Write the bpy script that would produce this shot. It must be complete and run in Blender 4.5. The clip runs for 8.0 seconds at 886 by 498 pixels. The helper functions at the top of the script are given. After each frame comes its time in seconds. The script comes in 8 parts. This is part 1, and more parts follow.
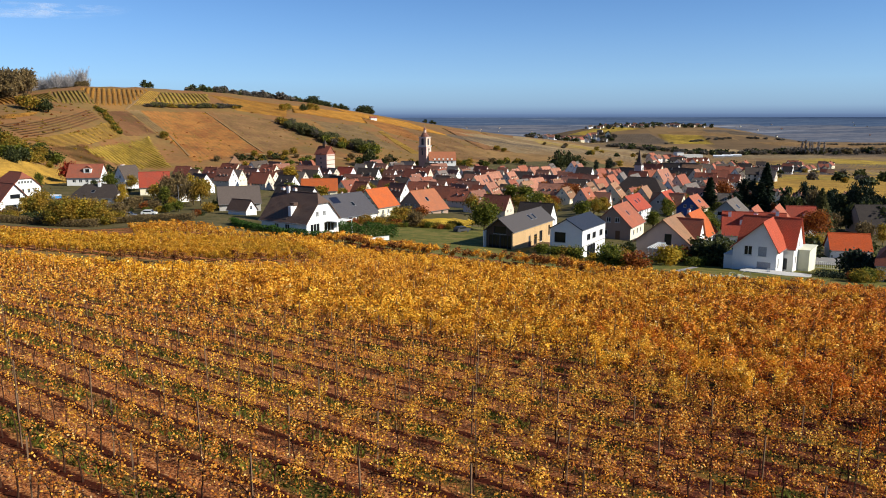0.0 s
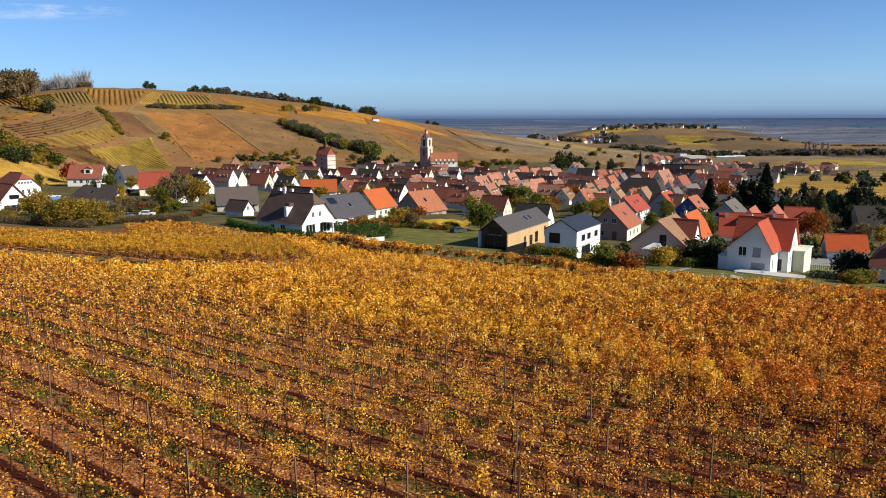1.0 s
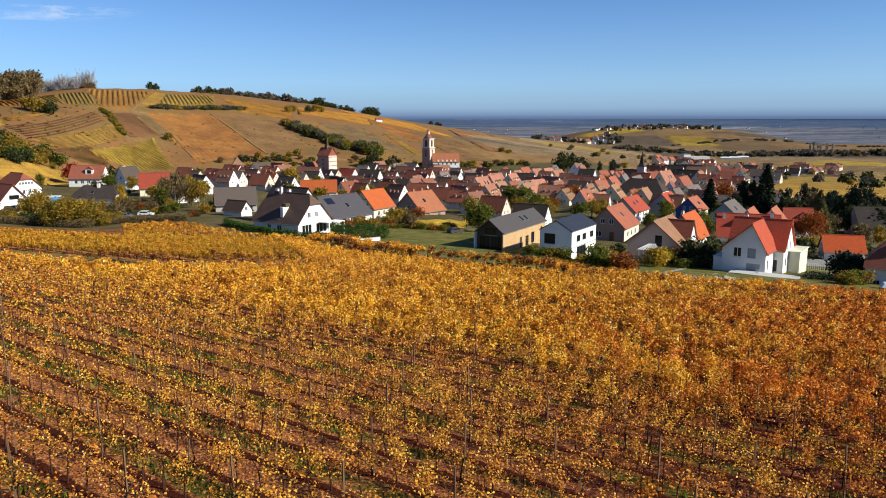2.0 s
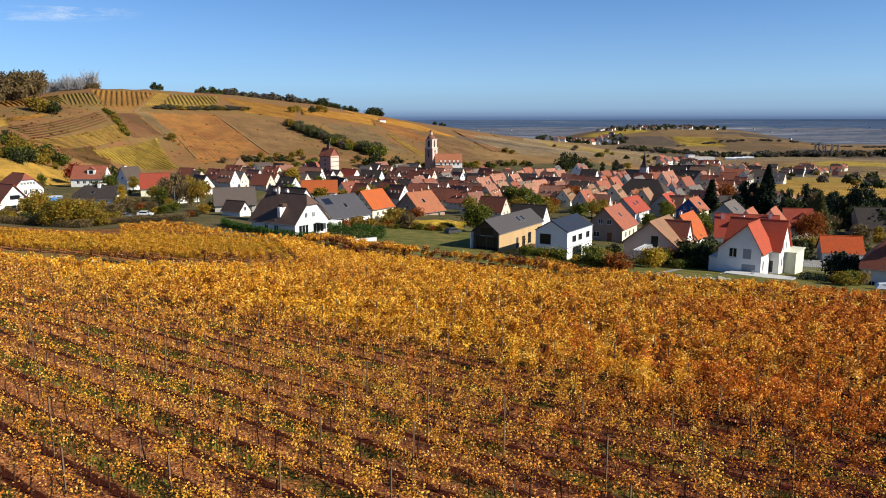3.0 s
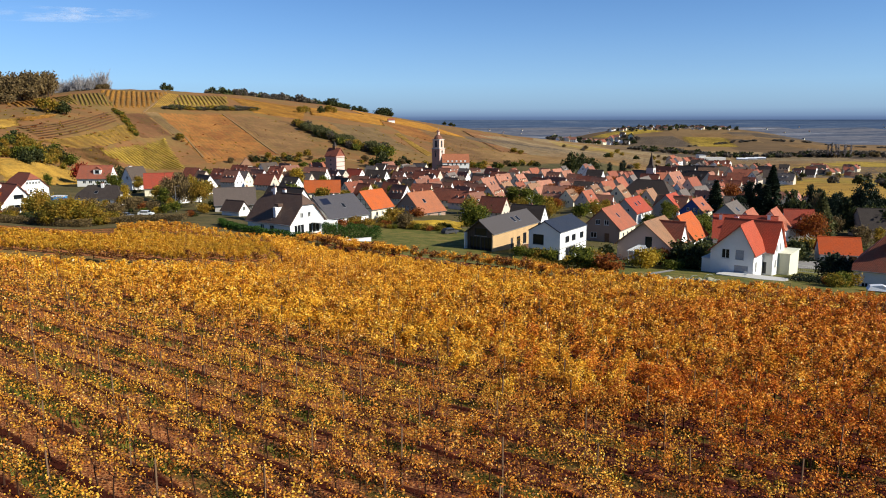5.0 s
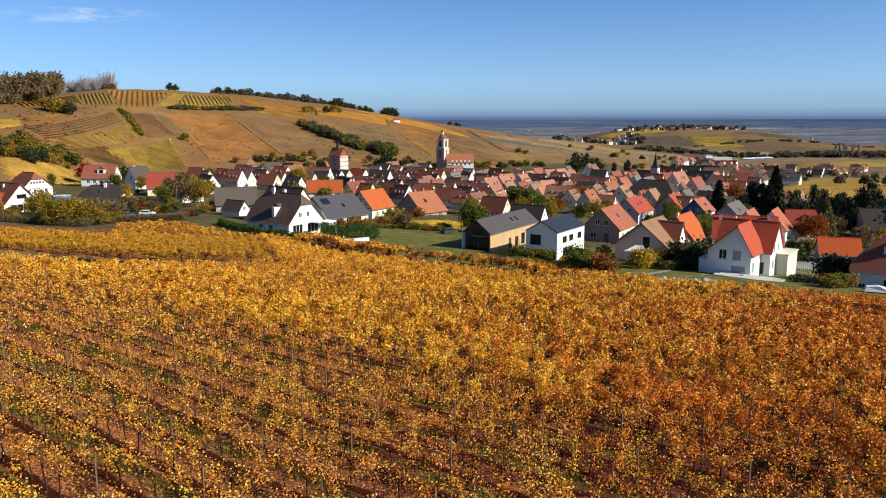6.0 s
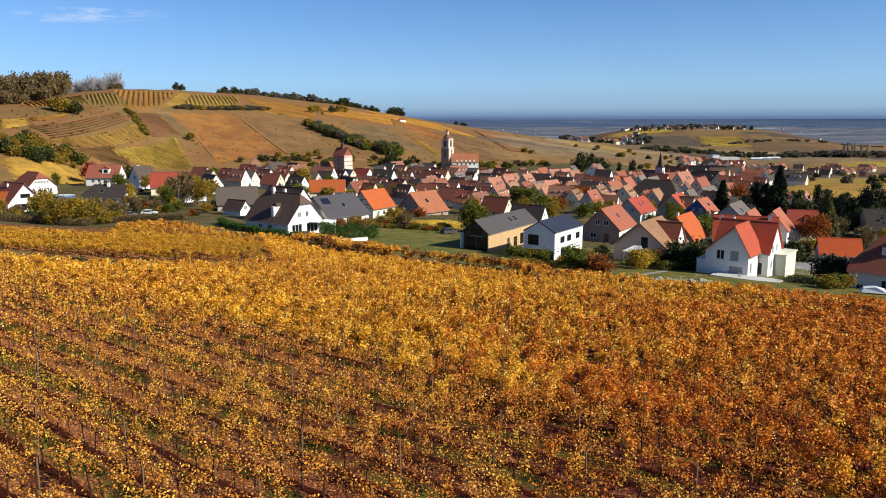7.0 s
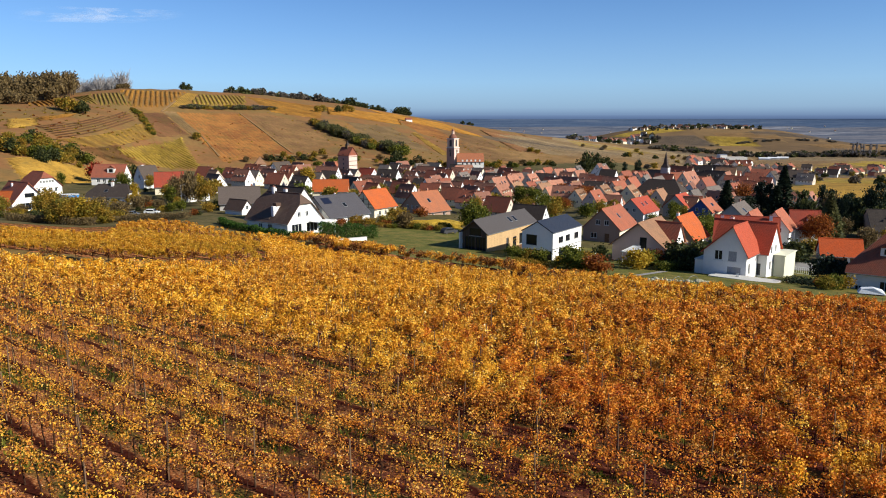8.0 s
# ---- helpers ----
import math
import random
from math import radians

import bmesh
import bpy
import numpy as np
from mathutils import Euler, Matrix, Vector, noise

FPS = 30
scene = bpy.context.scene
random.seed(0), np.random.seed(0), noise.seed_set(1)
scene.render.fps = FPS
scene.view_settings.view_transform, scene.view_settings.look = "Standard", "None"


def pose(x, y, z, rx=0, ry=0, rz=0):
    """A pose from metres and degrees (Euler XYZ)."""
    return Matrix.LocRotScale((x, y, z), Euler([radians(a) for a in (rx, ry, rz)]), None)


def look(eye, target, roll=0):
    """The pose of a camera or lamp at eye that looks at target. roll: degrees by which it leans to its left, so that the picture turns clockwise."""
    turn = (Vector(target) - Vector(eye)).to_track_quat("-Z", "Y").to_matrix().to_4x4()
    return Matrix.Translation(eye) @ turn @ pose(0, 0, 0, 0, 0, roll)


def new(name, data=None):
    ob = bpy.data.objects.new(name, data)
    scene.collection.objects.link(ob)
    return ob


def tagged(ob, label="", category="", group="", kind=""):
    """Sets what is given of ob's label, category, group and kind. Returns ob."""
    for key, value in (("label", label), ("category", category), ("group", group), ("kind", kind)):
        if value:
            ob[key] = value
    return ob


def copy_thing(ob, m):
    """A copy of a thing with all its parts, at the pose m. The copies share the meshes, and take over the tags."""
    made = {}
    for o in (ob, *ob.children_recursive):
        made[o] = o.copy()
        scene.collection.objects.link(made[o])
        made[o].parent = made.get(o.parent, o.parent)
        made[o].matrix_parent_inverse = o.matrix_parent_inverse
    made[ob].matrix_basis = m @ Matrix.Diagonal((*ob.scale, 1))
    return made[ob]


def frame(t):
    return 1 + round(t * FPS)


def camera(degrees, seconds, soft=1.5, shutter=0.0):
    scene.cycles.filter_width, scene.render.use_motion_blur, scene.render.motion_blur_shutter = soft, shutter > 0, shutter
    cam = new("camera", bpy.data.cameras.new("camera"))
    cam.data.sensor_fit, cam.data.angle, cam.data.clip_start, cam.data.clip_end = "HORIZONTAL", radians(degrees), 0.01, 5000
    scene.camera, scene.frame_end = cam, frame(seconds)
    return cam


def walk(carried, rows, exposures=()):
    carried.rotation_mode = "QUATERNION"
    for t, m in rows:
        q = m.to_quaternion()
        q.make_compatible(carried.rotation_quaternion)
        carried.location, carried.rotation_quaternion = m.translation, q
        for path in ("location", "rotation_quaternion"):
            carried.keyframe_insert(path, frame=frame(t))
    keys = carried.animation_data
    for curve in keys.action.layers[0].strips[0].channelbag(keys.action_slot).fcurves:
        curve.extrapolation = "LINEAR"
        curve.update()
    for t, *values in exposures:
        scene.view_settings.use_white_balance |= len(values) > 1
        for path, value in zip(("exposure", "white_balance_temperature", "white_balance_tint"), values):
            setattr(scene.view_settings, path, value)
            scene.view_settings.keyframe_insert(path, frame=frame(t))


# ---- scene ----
cam = camera(61.5, 8.0, soft=1.0)
ROLL = -0.1
# seconds, eye x y z, degrees to the left, degrees up
FLIGHT = [
    (0.0, 0.816, -0.230, 12.224, 0.590, -10.179),
    (1.0, 2.576, -0.217, 12.149, 0.871, -10.101),
    (2.0, 4.347, -0.195, 12.100, 1.201, -10.048),
    (3.0, 6.129, -0.166, 12.075, 1.579, -10.015),
    (4.0, 7.917, -0.128, 12.073, 2.002, -10.000),
    (5.0, 9.709, -0.083, 12.090, 2.468, -10.001),
    (6.0, 11.502, -0.029, 12.124, 2.976, -10.015),
    (7.0, 13.295, 0.033, 12.175, 3.523, -10.037),
    (8.0, 15.083, 0.103, 12.240, 4.108, -10.067),
]


def flown(x, y, z, left, up):
    ahead = pose(0, 0, 0, 0, 0, left) @ pose(0, 0, 0, up) @ Vector((0, 10, 0))
    return look((x, y, z), Vector((x, y, z)) + ahead, ROLL)


walk(cam, [(t, flown(*row)) for t, *row in FLIGHT])

# ---- sky and sun: a clear autumn day, the sun to the east of the village ----
SUN_UP, SUN_EAST = 29.0, 109.0  # degrees of height; degrees clockwise from straight ahead
world = bpy.data.worlds.new("sky")
scene.world = world
world.use_nodes = True
sky = world.node_tree.nodes.new("ShaderNodeTexSky")
sky.sky_type, sky.sun_disc = "NISHITA", False
sky.sun_elevation, sky.sun_rotation = radians(SUN_UP), radians(SUN_EAST)
sky.air_density, sky.dust_density, sky.ozone_density = 0.62, 0.0, 3.0
background = world.node_tree.nodes["Background"]
background.inputs["Strength"].default_value = 0.072
tint = world.node_tree.nodes.new("ShaderNodeMix")
tint.data_type, tint.blend_type = "RGBA", "MULTIPLY"
tint.inputs[0].default_value = 1.0
tint.inputs[7].default_value = (0.73, 1.01, 1.25, 1)  # clear, cold autumn air
world.node_tree.links.new(sky.outputs[0], tint.inputs[6])
world.node_tree.links.new(tint.outputs[2], background.inputs["Color"])
sun = new("sun", bpy.data.lights.new("sun", "SUN"))
sun.data.energy, sun.data.angle, sun.data.color = 4.65, radians(0.5), (1.0, 0.95, 0.83)
toward = Vector((math.sin(radians(SUN_EAST)) * math.cos(radians(SUN_UP)), math.cos(radians(SUN_EAST)) * math.cos(radians(SUN_UP)), math.sin(radians(SUN_UP))))
sun.matrix_world = look(toward * 300, (0, 0, 0))
scene.view_settings.exposure = 0.6
# ---- the lie of the land: vineyard slope, village hollow, vine hill, plain ----
BEARING = np.array([-0.80, -0.594, -0.484, -0.405, -0.295, -0.187, -0.101, -0.004, 0.078, 0.183, 0.34])
RIDGE_D = np.array([620, 690, 740, 790, 900, 1010, 1100, 1250, 1450, 1700, 1900.0])
RIDGE_Z = np.array([20, 29.6, 38.4, 39.5, 37.7, 29, 13.7, -5.6, -25.7, -51.8, -71.0])
FOOT_D = np.array([330, 380, 470, 520, 540, 560, 590, 640, 700, 800, 1000.0])
FOOT_Z = np.array([-8, -11, -15, -17.5, -19.7, -21.8, -24.1, -28.4, -30, -33, -62.0])

BANK_X = np.array([-80, -50, -42, -33, -27, -22, -10.0])  # foot of the bank under the west vine block
BANK_Y = np.array([97, 90.5, 88, 84.5, 86, 90, 96.0])


def smooth_max(a, b, k=1.5):
    d = np.clip(0.5 + 0.5 * (a - b) / k, 0, 1)
    return b * (1 - d) + a * d + k * d * (1 - d)


def ease(a, b, v):
    s = np.clip((v - a) / (b - a), 0, 1)
    return s * s * (3 - 2 * s)


def land(x, y):
    """Height of the ground at x, y (numpy arrays or numbers)."""
    x, y = np.asarray(x, float), np.asarray(y, float)
    slope = 3.55 - 0.048 * x - 0.125 * y
    hollow = -5.0 - 0.053 * np.minimum(x, 70) - 0.02 * np.maximum(x - 70, 0) - 0.06 * np.minimum(y, 375) - 0.01 * np.clip(y - 375, 0, 125) - 0.05 * np.maximum(y - 500, 0)
    west = -16.8 - 0.03 * np.maximum(y - 290, 0)
    k = ease(50, 110, -x)
    hollow = hollow * (1 - k) + west * k
    z = smooth_max(slope, hollow)
    z = smooth_max(z, -71 + 0 * x, 8.0)
    d, b = np.hypot(x, y), x / np.maximum(y, 1.0)
    fd, rd = np.interp(b, BEARING, FOOT_D), np.interp(b, BEARING, RIDGE_D)
    fz, rz = np.interp(b, BEARING, FOOT_Z), np.interp(b, BEARING, RIDGE_Z)
    s = (d - fd) / (rd - fd)
    hill = fz + (rz - fz) * np.minimum(s, 1) - 22 * np.maximum(s - 1, 0) + np.where(s < 1, 0.10 * (rz - fz) * np.sin(np.pi * np.clip(s, 0, 1)), 0)
    hill = np.where((y > 100) & (b < 0.34), hill, -90)
    z = smooth_max(z, np.maximum(hill, -90), 3.0)
    # two sunk tracks between the vine blocks; the block beyond each a bank higher
    a = y - np.interp(x, BANK_X, BANK_Y)
    z = z + np.where((y > 60) & (y < 200), ease(12, 22, -x) * (0.85 * ease(-1.5, 1.0, a) * ease(60, 25, a) - 0.4 * ease(-9, -5, a) * ease(1.0, -1.5, a)), 0)
    a = 0.62 * x + 0.785 * y - 91.5
    z = z + np.where((y > 60) & (y < 160), ease(-26, -18, x) * ease(28, 12, x) * (1.4 * ease(-1.5, 1.0, a) * np.exp(-np.maximum(a, 0) / 7) - 0.5 * ease(-7, -4, a) * ease(1.0, -1.5, a)), 0)
    # the hill with the far village, then the plain that lifts into the distance
    z = smooth_max(z, -71 + 50 * np.exp(-((x - 640) / 330) ** 4 - ((y - 2350) / 330) ** 2), 6.0)
    z = z + 84 * ease(2500, 4900, np.hypot(x, y)) * np.where(y > 0, 1, 0.3)
    return z
# ---- materials ----
def shader(name, rough=0.8, specular=0.3):
    m = bpy.data.materials.new(name)
    m.use_nodes = True
    b = m.node_tree.nodes["Principled BSDF"]
    b.inputs["Roughness"].default_value = rough
    b.inputs["Specular IOR Level"].default_value = specular * 0.6
    return m, m.node_tree, b


def node(nt, kind, **values):
    n = nt.nodes.new(kind)
    for key, value in values.items():
        n.inputs[key].default_value = value
    return n


def grain(nt, vector, scale, detail=4.0, rough=0.6):
    n = node(nt, "ShaderNodeTexNoise", Scale=scale, Detail=detail, Roughness=rough)
    nt.links.new(vector, n.inputs["Vector"])
    return n.outputs["Fac"]


def ramp(nt, value, *stops):
    n = nt.nodes.new("ShaderNodeValToRGB")
    while len(n.color_ramp.elements) < len(stops):
        n.color_ramp.elements.new(0.5)
    for e, (at, colour) in zip(n.color_ramp.elements, stops):
        e.position, e.color = at, (*colour, 1)
    nt.links.new(value, n.inputs["Fac"])
    return n.outputs["Color"]


def blend(nt, fac, a, b, how="MIX"):
    n = nt.nodes.new("ShaderNodeMix")
    n.data_type, n.blend_type = "RGBA", how
    for socket, value in ((n.inputs[0], fac), (n.inputs[6], a), (n.inputs[7], b)):
        if isinstance(value, (int, float)):
            socket.default_value = value
        elif isinstance(value, tuple):
            socket.default_value = (*value, 1)
        else:
            nt.links.new(value, socket)
    return n.outputs[2]


def sums(nt, how, a, b=0.0):
    n = nt.nodes.new("ShaderNodeMath")
    n.operation = how
    for socket, value in zip(n.inputs, (a, b)):
        if isinstance(value, (int, float)):
            socket.default_value = value
        else:
            nt.links.new(value, socket)
    return n.outputs[0]


def place(nt):
    return nt.nodes.new("ShaderNodeNewGeometry").outputs["Position"]


def own(nt):
    return nt.nodes.new("ShaderNodeTexCoord").outputs["Object"]


def relief(nt, b, height, strength=0.4, distance=0.05):
    n = node(nt, "ShaderNodeBump", Strength=strength, Distance=distance)
    nt.links.new(height, n.inputs["Height"])
    nt.links.new(n.outputs[0], b.inputs["Normal"])


def tone(c, k):
    return tuple(min(1.0, v * k) for v in c)


def plaster(name, c):
    m, nt, b = shader(name, 0.9, 0.2)
    p = own(nt)
    col = ramp(nt, grain(nt, p, 0.7, 5), (0.3, tone(c, 0.86)), (0.65, c))
    col = blend(nt, 0.5, col, ramp(nt, grain(nt, p, 9.0), (0.35, tone(c, 0.9)), (0.7, tone(c, 1.05))))
    nt.links.new(col, b.inputs["Base Color"])
    relief(nt, b, grain(nt, p, 30.0), 0.3, 0.01)
    return m


def tiles(name, c, course=0.33, age=0.35):
    """Clay tiles: courses that step down the slope, each piece a little off the others in colour, lichen and soot over them."""
    m, nt, b = shader(name, 0.75, 0.25)
    p = own(nt)
    sep = nt.nodes.new("ShaderNodeSeparateXYZ")
    nt.links.new(p, sep.inputs[0])
    rise = sums(nt, "DIVIDE", sep.outputs[2], course * 0.7)
    step = sums(nt, "FRACT", rise)
    wave = sums(nt, "SINE", sums(nt, "MULTIPLY", sums(nt, "ADD", sep.outputs[0], sep.outputs[1]), 22.0))
    col = ramp(nt, grain(nt, p, 5.0, 2), (0.25, tone(c, 0.72)), (0.5, c), (0.75, tone(c, 1.22)))
    col = blend(nt, sums(nt, "MULTIPLY", ramp(nt, grain(nt, p, 0.55, 6), (0.42, (0, 0, 0)), (0.72, (1, 1, 1))), age), col, tone((0.10, 0.085, 0.07), 1.0))
    rand = nt.nodes.new("ShaderNodeObjectInfo").outputs["Random"]
    col = blend(nt, 1.0, col, ramp(nt, rand, (0.0, (0.82, 0.80, 0.78)), (1.0, (1.12, 1.08, 1.05))), "MULTIPLY")
    nt.links.new(col, b.inputs["Base Color"])
    relief(nt, b, sums(nt, "ADD", step, sums(nt, "MULTIPLY", wave, 0.25)), 0.8, 0.05)
    return m


def plain(name, c, rough=0.7, metal=0.0, scale=6.0):
    m, nt, b = shader(name, rough, 0.4)
    col = ramp(nt, grain(nt, own(nt), scale), (0.3, tone(c, 0.82)), (0.7, tone(c, 1.12)))
    nt.links.new(col, b.inputs["Base Color"])
    b.inputs["Metallic"].default_value = metal
    return m


def boards(name, c, width=0.16):
    """Upright timber boards."""
    m, nt, b = shader(name, 0.7, 0.3)
    p = own(nt)
    sep = nt.nodes.new("ShaderNodeSeparateXYZ")
    nt.links.new(p, sep.inputs[0])
    across = sums(nt, "DIVIDE", sums(nt, "ADD", sep.outputs[0], sep.outputs[1]), width)
    tint = nt.nodes.new("ShaderNodeTexWhiteNoise")
    tint.noise_dimensions = "1D"
    nt.links.new(sums(nt, "FLOOR", across), tint.inputs["W"])
    col = ramp(nt, tint.outputs["Value"], (0.0, tone(c, 0.82)), (1.0, tone(c, 1.15)))
    stretch = nt.nodes.new("ShaderNodeMapping")
    stretch.inputs["Scale"].default_value = (8, 8, 0.5)
    nt.links.new(p, stretch.inputs["Vector"])
    col = blend(nt, 0.35, col, ramp(nt, grain(nt, stretch.outputs[0], 2.0), (0.3, tone(c, 0.6)), (0.7, tone(c, 1.2))))
    joint = sums(nt, "LESS_THAN", sums(nt, "FRACT", across), 0.07)
    col = blend(nt, joint, col, tone(c, 0.35))
    nt.links.new(col, b.inputs["Base Color"])
    return m


def leaves(name, stops, patch=None, patch_scale=0.05, lucent=0.35, plants=None, clumps=0.0):
    """Foliage: every leaf takes its own colour from the ramp; patches shift whole stretches."""
    m, nt, b = shader(name, 0.6, 0.25)
    g = nt.nodes.new("ShaderNodeNewGeometry")
    fac = g.outputs["Random Per Island"]
    if clumps:  # leaves of one shoot resemble each other
        near_alike = ramp(nt, grain(nt, g.outputs["Position"], 1.5, 2), (0.32, (0, 0, 0)), (0.68, (1, 1, 1)))
        fac = sums(nt, "ADD", sums(nt, "MULTIPLY", fac, 1 - clumps), sums(nt, "MULTIPLY", near_alike, clumps))
    col = ramp(nt, fac, *stops)
    if patch:
        col = blend(nt, sums(nt, "MULTIPLY", ramp(nt, grain(nt, g.outputs["Position"], patch_scale, 3), (0.40, (0, 0, 0)), (0.56, (1, 1, 1))), 0.75), col, ramp(nt, fac, *patch))
    if plants:
        col = blend(nt, sums(nt, "MULTIPLY", ramp(nt, grain(nt, g.outputs["Position"], 0.42, 2), (0.52, (0, 0, 0)), (0.66, (1, 1, 1))), 0.8), col, ramp(nt, fac, *plants))
    nt.links.new(col, b.inputs["Base Color"])
    t = node(nt, "ShaderNodeBsdfTranslucent")
    nt.links.new(col, t.inputs["Color"])
    mix = node(nt, "ShaderNodeMixShader", Fac=lucent)
    nt.links.new(b.outputs[0], mix.inputs[1])
    nt.links.new(t.outputs[0], mix.inputs[2])
    nt.links.new(mix.outputs[0], nt.nodes["Material Output"].inputs["Surface"])
    return m


M = {
    "white": plaster("white plaster", (0.80, 0.79, 0.76)),
    "offwhite": plaster("off-white plaster", (0.76, 0.745, 0.70)),
    "cream": plaster("cream plaster", (0.78, 0.71, 0.52)),
    "palegreen": plaster("pale green-cream plaster", (0.66, 0.65, 0.50)),
    "beige": plaster("beige plaster", (0.62, 0.53, 0.42)),
    "pink": plaster("pink plaster", (0.68, 0.52, 0.44)),
    "clay": plaster("brownish-pink plaster", (0.675, 0.486, 0.378)),
    "grey": plaster("grey plaster", (0.42, 0.40, 0.37)),
    "stone": plaster("brown rubble stone", (0.36, 0.25, 0.19)),
    "sandstone": plaster("pink sandstone", (0.46, 0.27, 0.22)),
    "bluewall": plaster("deep blue plaster", (0.05, 0.09, 0.26)),
    "timberwall": boards("larch boards", (0.52, 0.345, 0.175)),
    "darkboards": boards("dark stained boards", (0.10, 0.075, 0.06)),
    "orange": tiles("orange clay tiles", (0.43, 0.10, 0.026), age=0.25),
    "apricot": tiles("apricot clay tiles", (0.37, 0.135, 0.066), age=0.35),
    "salmon": tiles("salmon clay tiles", (0.35, 0.115, 0.065), age=0.4),
    "red": tiles("red clay tiles", (0.38, 0.07, 0.04), age=0.3),
    "brightred": tiles("bright red clay tiles", (0.45, 0.085, 0.042), age=0.2),
    "flame": tiles("flame orange-red tiles", (0.46, 0.082, 0.020), age=0.15),
    "bluegrey": tiles("blue-grey slates", (0.078, 0.076, 0.088), age=0.15),
    "rust": tiles("rust brown tiles", (0.28, 0.088, 0.052), age=0.4),
    "brown": tiles("dark brown tiles", (0.26, 0.115, 0.078), age=0.4),
    "pinktile": tiles("weathered pink tiles", (0.38, 0.17, 0.11), age=0.45),
    "tan": tiles("tan weathered tiles", (0.30, 0.165, 0.095), age=0.4),
    "charcoal": tiles("charcoal tiles", (0.078, 0.060, 0.050), age=0.2),
    "greytile": tiles("grey-brown tiles", (0.17, 0.145, 0.13), age=0.4),
    "umbergrey": tiles("dark grey-brown tiles", (0.125, 0.10, 0.088), age=0.3),
    "umber": tiles("dark umber tiles", (0.115, 0.074, 0.056), age=0.25),
    "black": tiles("black-brown tiles", (0.045, 0.036, 0.032), age=0.2),
    "slate": tiles("blue-black slates", (0.026, 0.036, 0.062), age=0.1),
    "zinc": plain("grey standing seam metal", (0.085, 0.074, 0.070), 0.6, 0.1),
    "frame": plain("white window frame", (0.7, 0.7, 0.68), 0.5),
    "darkframe": plain("anthracite window frame", (0.05, 0.05, 0.055), 0.5),
    "shutter": plain("grey roller shutter", (0.36, 0.36, 0.37), 0.6),
    "wood": plain("brown timber", (0.16, 0.085, 0.045), 0.75),
    "brick": plain("chimney brick", (0.36, 0.17, 0.11), 0.9),
    "boulder": plain("lichened limestone", (0.34, 0.32, 0.22), 0.95, scale=4.0),
    "concrete": plain("pale concrete", (0.55, 0.53, 0.49), 0.9),
    "bark": plain("dark bark", (0.055, 0.038, 0.028), 0.95, scale=14.0),
    "vinewood": plain("vine bark", (0.055, 0.026, 0.016), 0.95, scale=20.0),
    "post": plain("weathered grey post", (0.17, 0.105, 0.062), 0.9, scale=12.0),
    "metal": plain("grey metal", (0.32, 0.32, 0.32), 0.4, 0.6),
    "gold": plain("dull copper", (0.20, 0.16, 0.12), 0.5, 0.5),
    "paving": plain("grey paving", (0.27, 0.255, 0.235), 0.9, scale=2.0),
    "asphalt": plain("road asphalt", (0.10, 0.095, 0.09), 0.9, scale=1.0),
    "tarp": plain("white sheet", (0.7, 0.72, 0.74), 0.6),
    "poolblue": plain("blue pool cover", (0.05, 0.22, 0.5), 0.4),
    "solar": plain("solar cells", (0.012, 0.016, 0.035), 0.4),
}
m, nt, b = shader("window glass", 0.06, 0.6)
b.inputs["Base Color"].default_value = (0.012, 0.014, 0.017, 1)
M["glass"] = m

YELLOW = [(0.0, (0.22, 0.07, 0.006)), (0.2, (0.62, 0.25, 0.008)), (0.55, (0.86, 0.46, 0.03)), (0.82, (0.92, 0.64, 0.10)), (1.0, (0.94, 0.84, 0.50))]
RUSSET = [(0.0, (0.10, 0.02, 0.006)), (0.25, (0.44, 0.14, 0.010)), (0.58, (0.74, 0.345, 0.03)), (0.82, (0.90, 0.57, 0.09)), (1.0, (0.92, 0.78, 0.45))]
SHED = [(0.0, (0.05, 0.012, 0.006)), (0.5, (0.30, 0.07, 0.008)), (0.85, (0.48, 0.16, 0.014)), (1.0, (0.70, 0.42, 0.10))]
for rough_wood in ("vinewood", "post"):
    M[rough_wood].node_tree.nodes["Principled BSDF"].inputs["Specular IOR Level"].default_value = 0.05
M["vineleaf"] = leaves("autumn vine leaves", RUSSET, YELLOW, 0.035, 0.14, plants=SHED, clumps=0.6)
RUST = [(0.0, (0.10, 0.020, 0.007)), (0.25, (0.46, 0.135, 0.014)), (0.58, (0.76, 0.31, 0.028)), (0.82, (0.88, 0.50, 0.07)), (1.0, (0.92, 0.70, 0.38))]
M["vinerusset"] = leaves("russet vine leaves", [(0.0, (0.06, 0.012, 0.007)), (0.26, (0.36, 0.075, 0.012)), (0.56, (0.70, 0.225, 0.020)), (0.82, (0.86, 0.41, 0.045)), (1.0, (0.90, 0.62, 0.32))], RUST, 0.05, 0.14, plants=SHED, clumps=0.6)
M["vineyellow"] = leaves("yellow vine leaves", [(0.0, (0.17, 0.055, 0.008)), (0.25, (0.50, 0.20, 0.012)), (0.6, (0.72, 0.38, 0.03)), (0.85, (0.82, 0.53, 0.07)), (1.0, (0.88, 0.70, 0.32))], [(0, (0.32, 0.17, 0.012)), (1, (0.68, 0.42, 0.04))], 0.05, 0.22, plants=RUSSET, clumps=0.4)
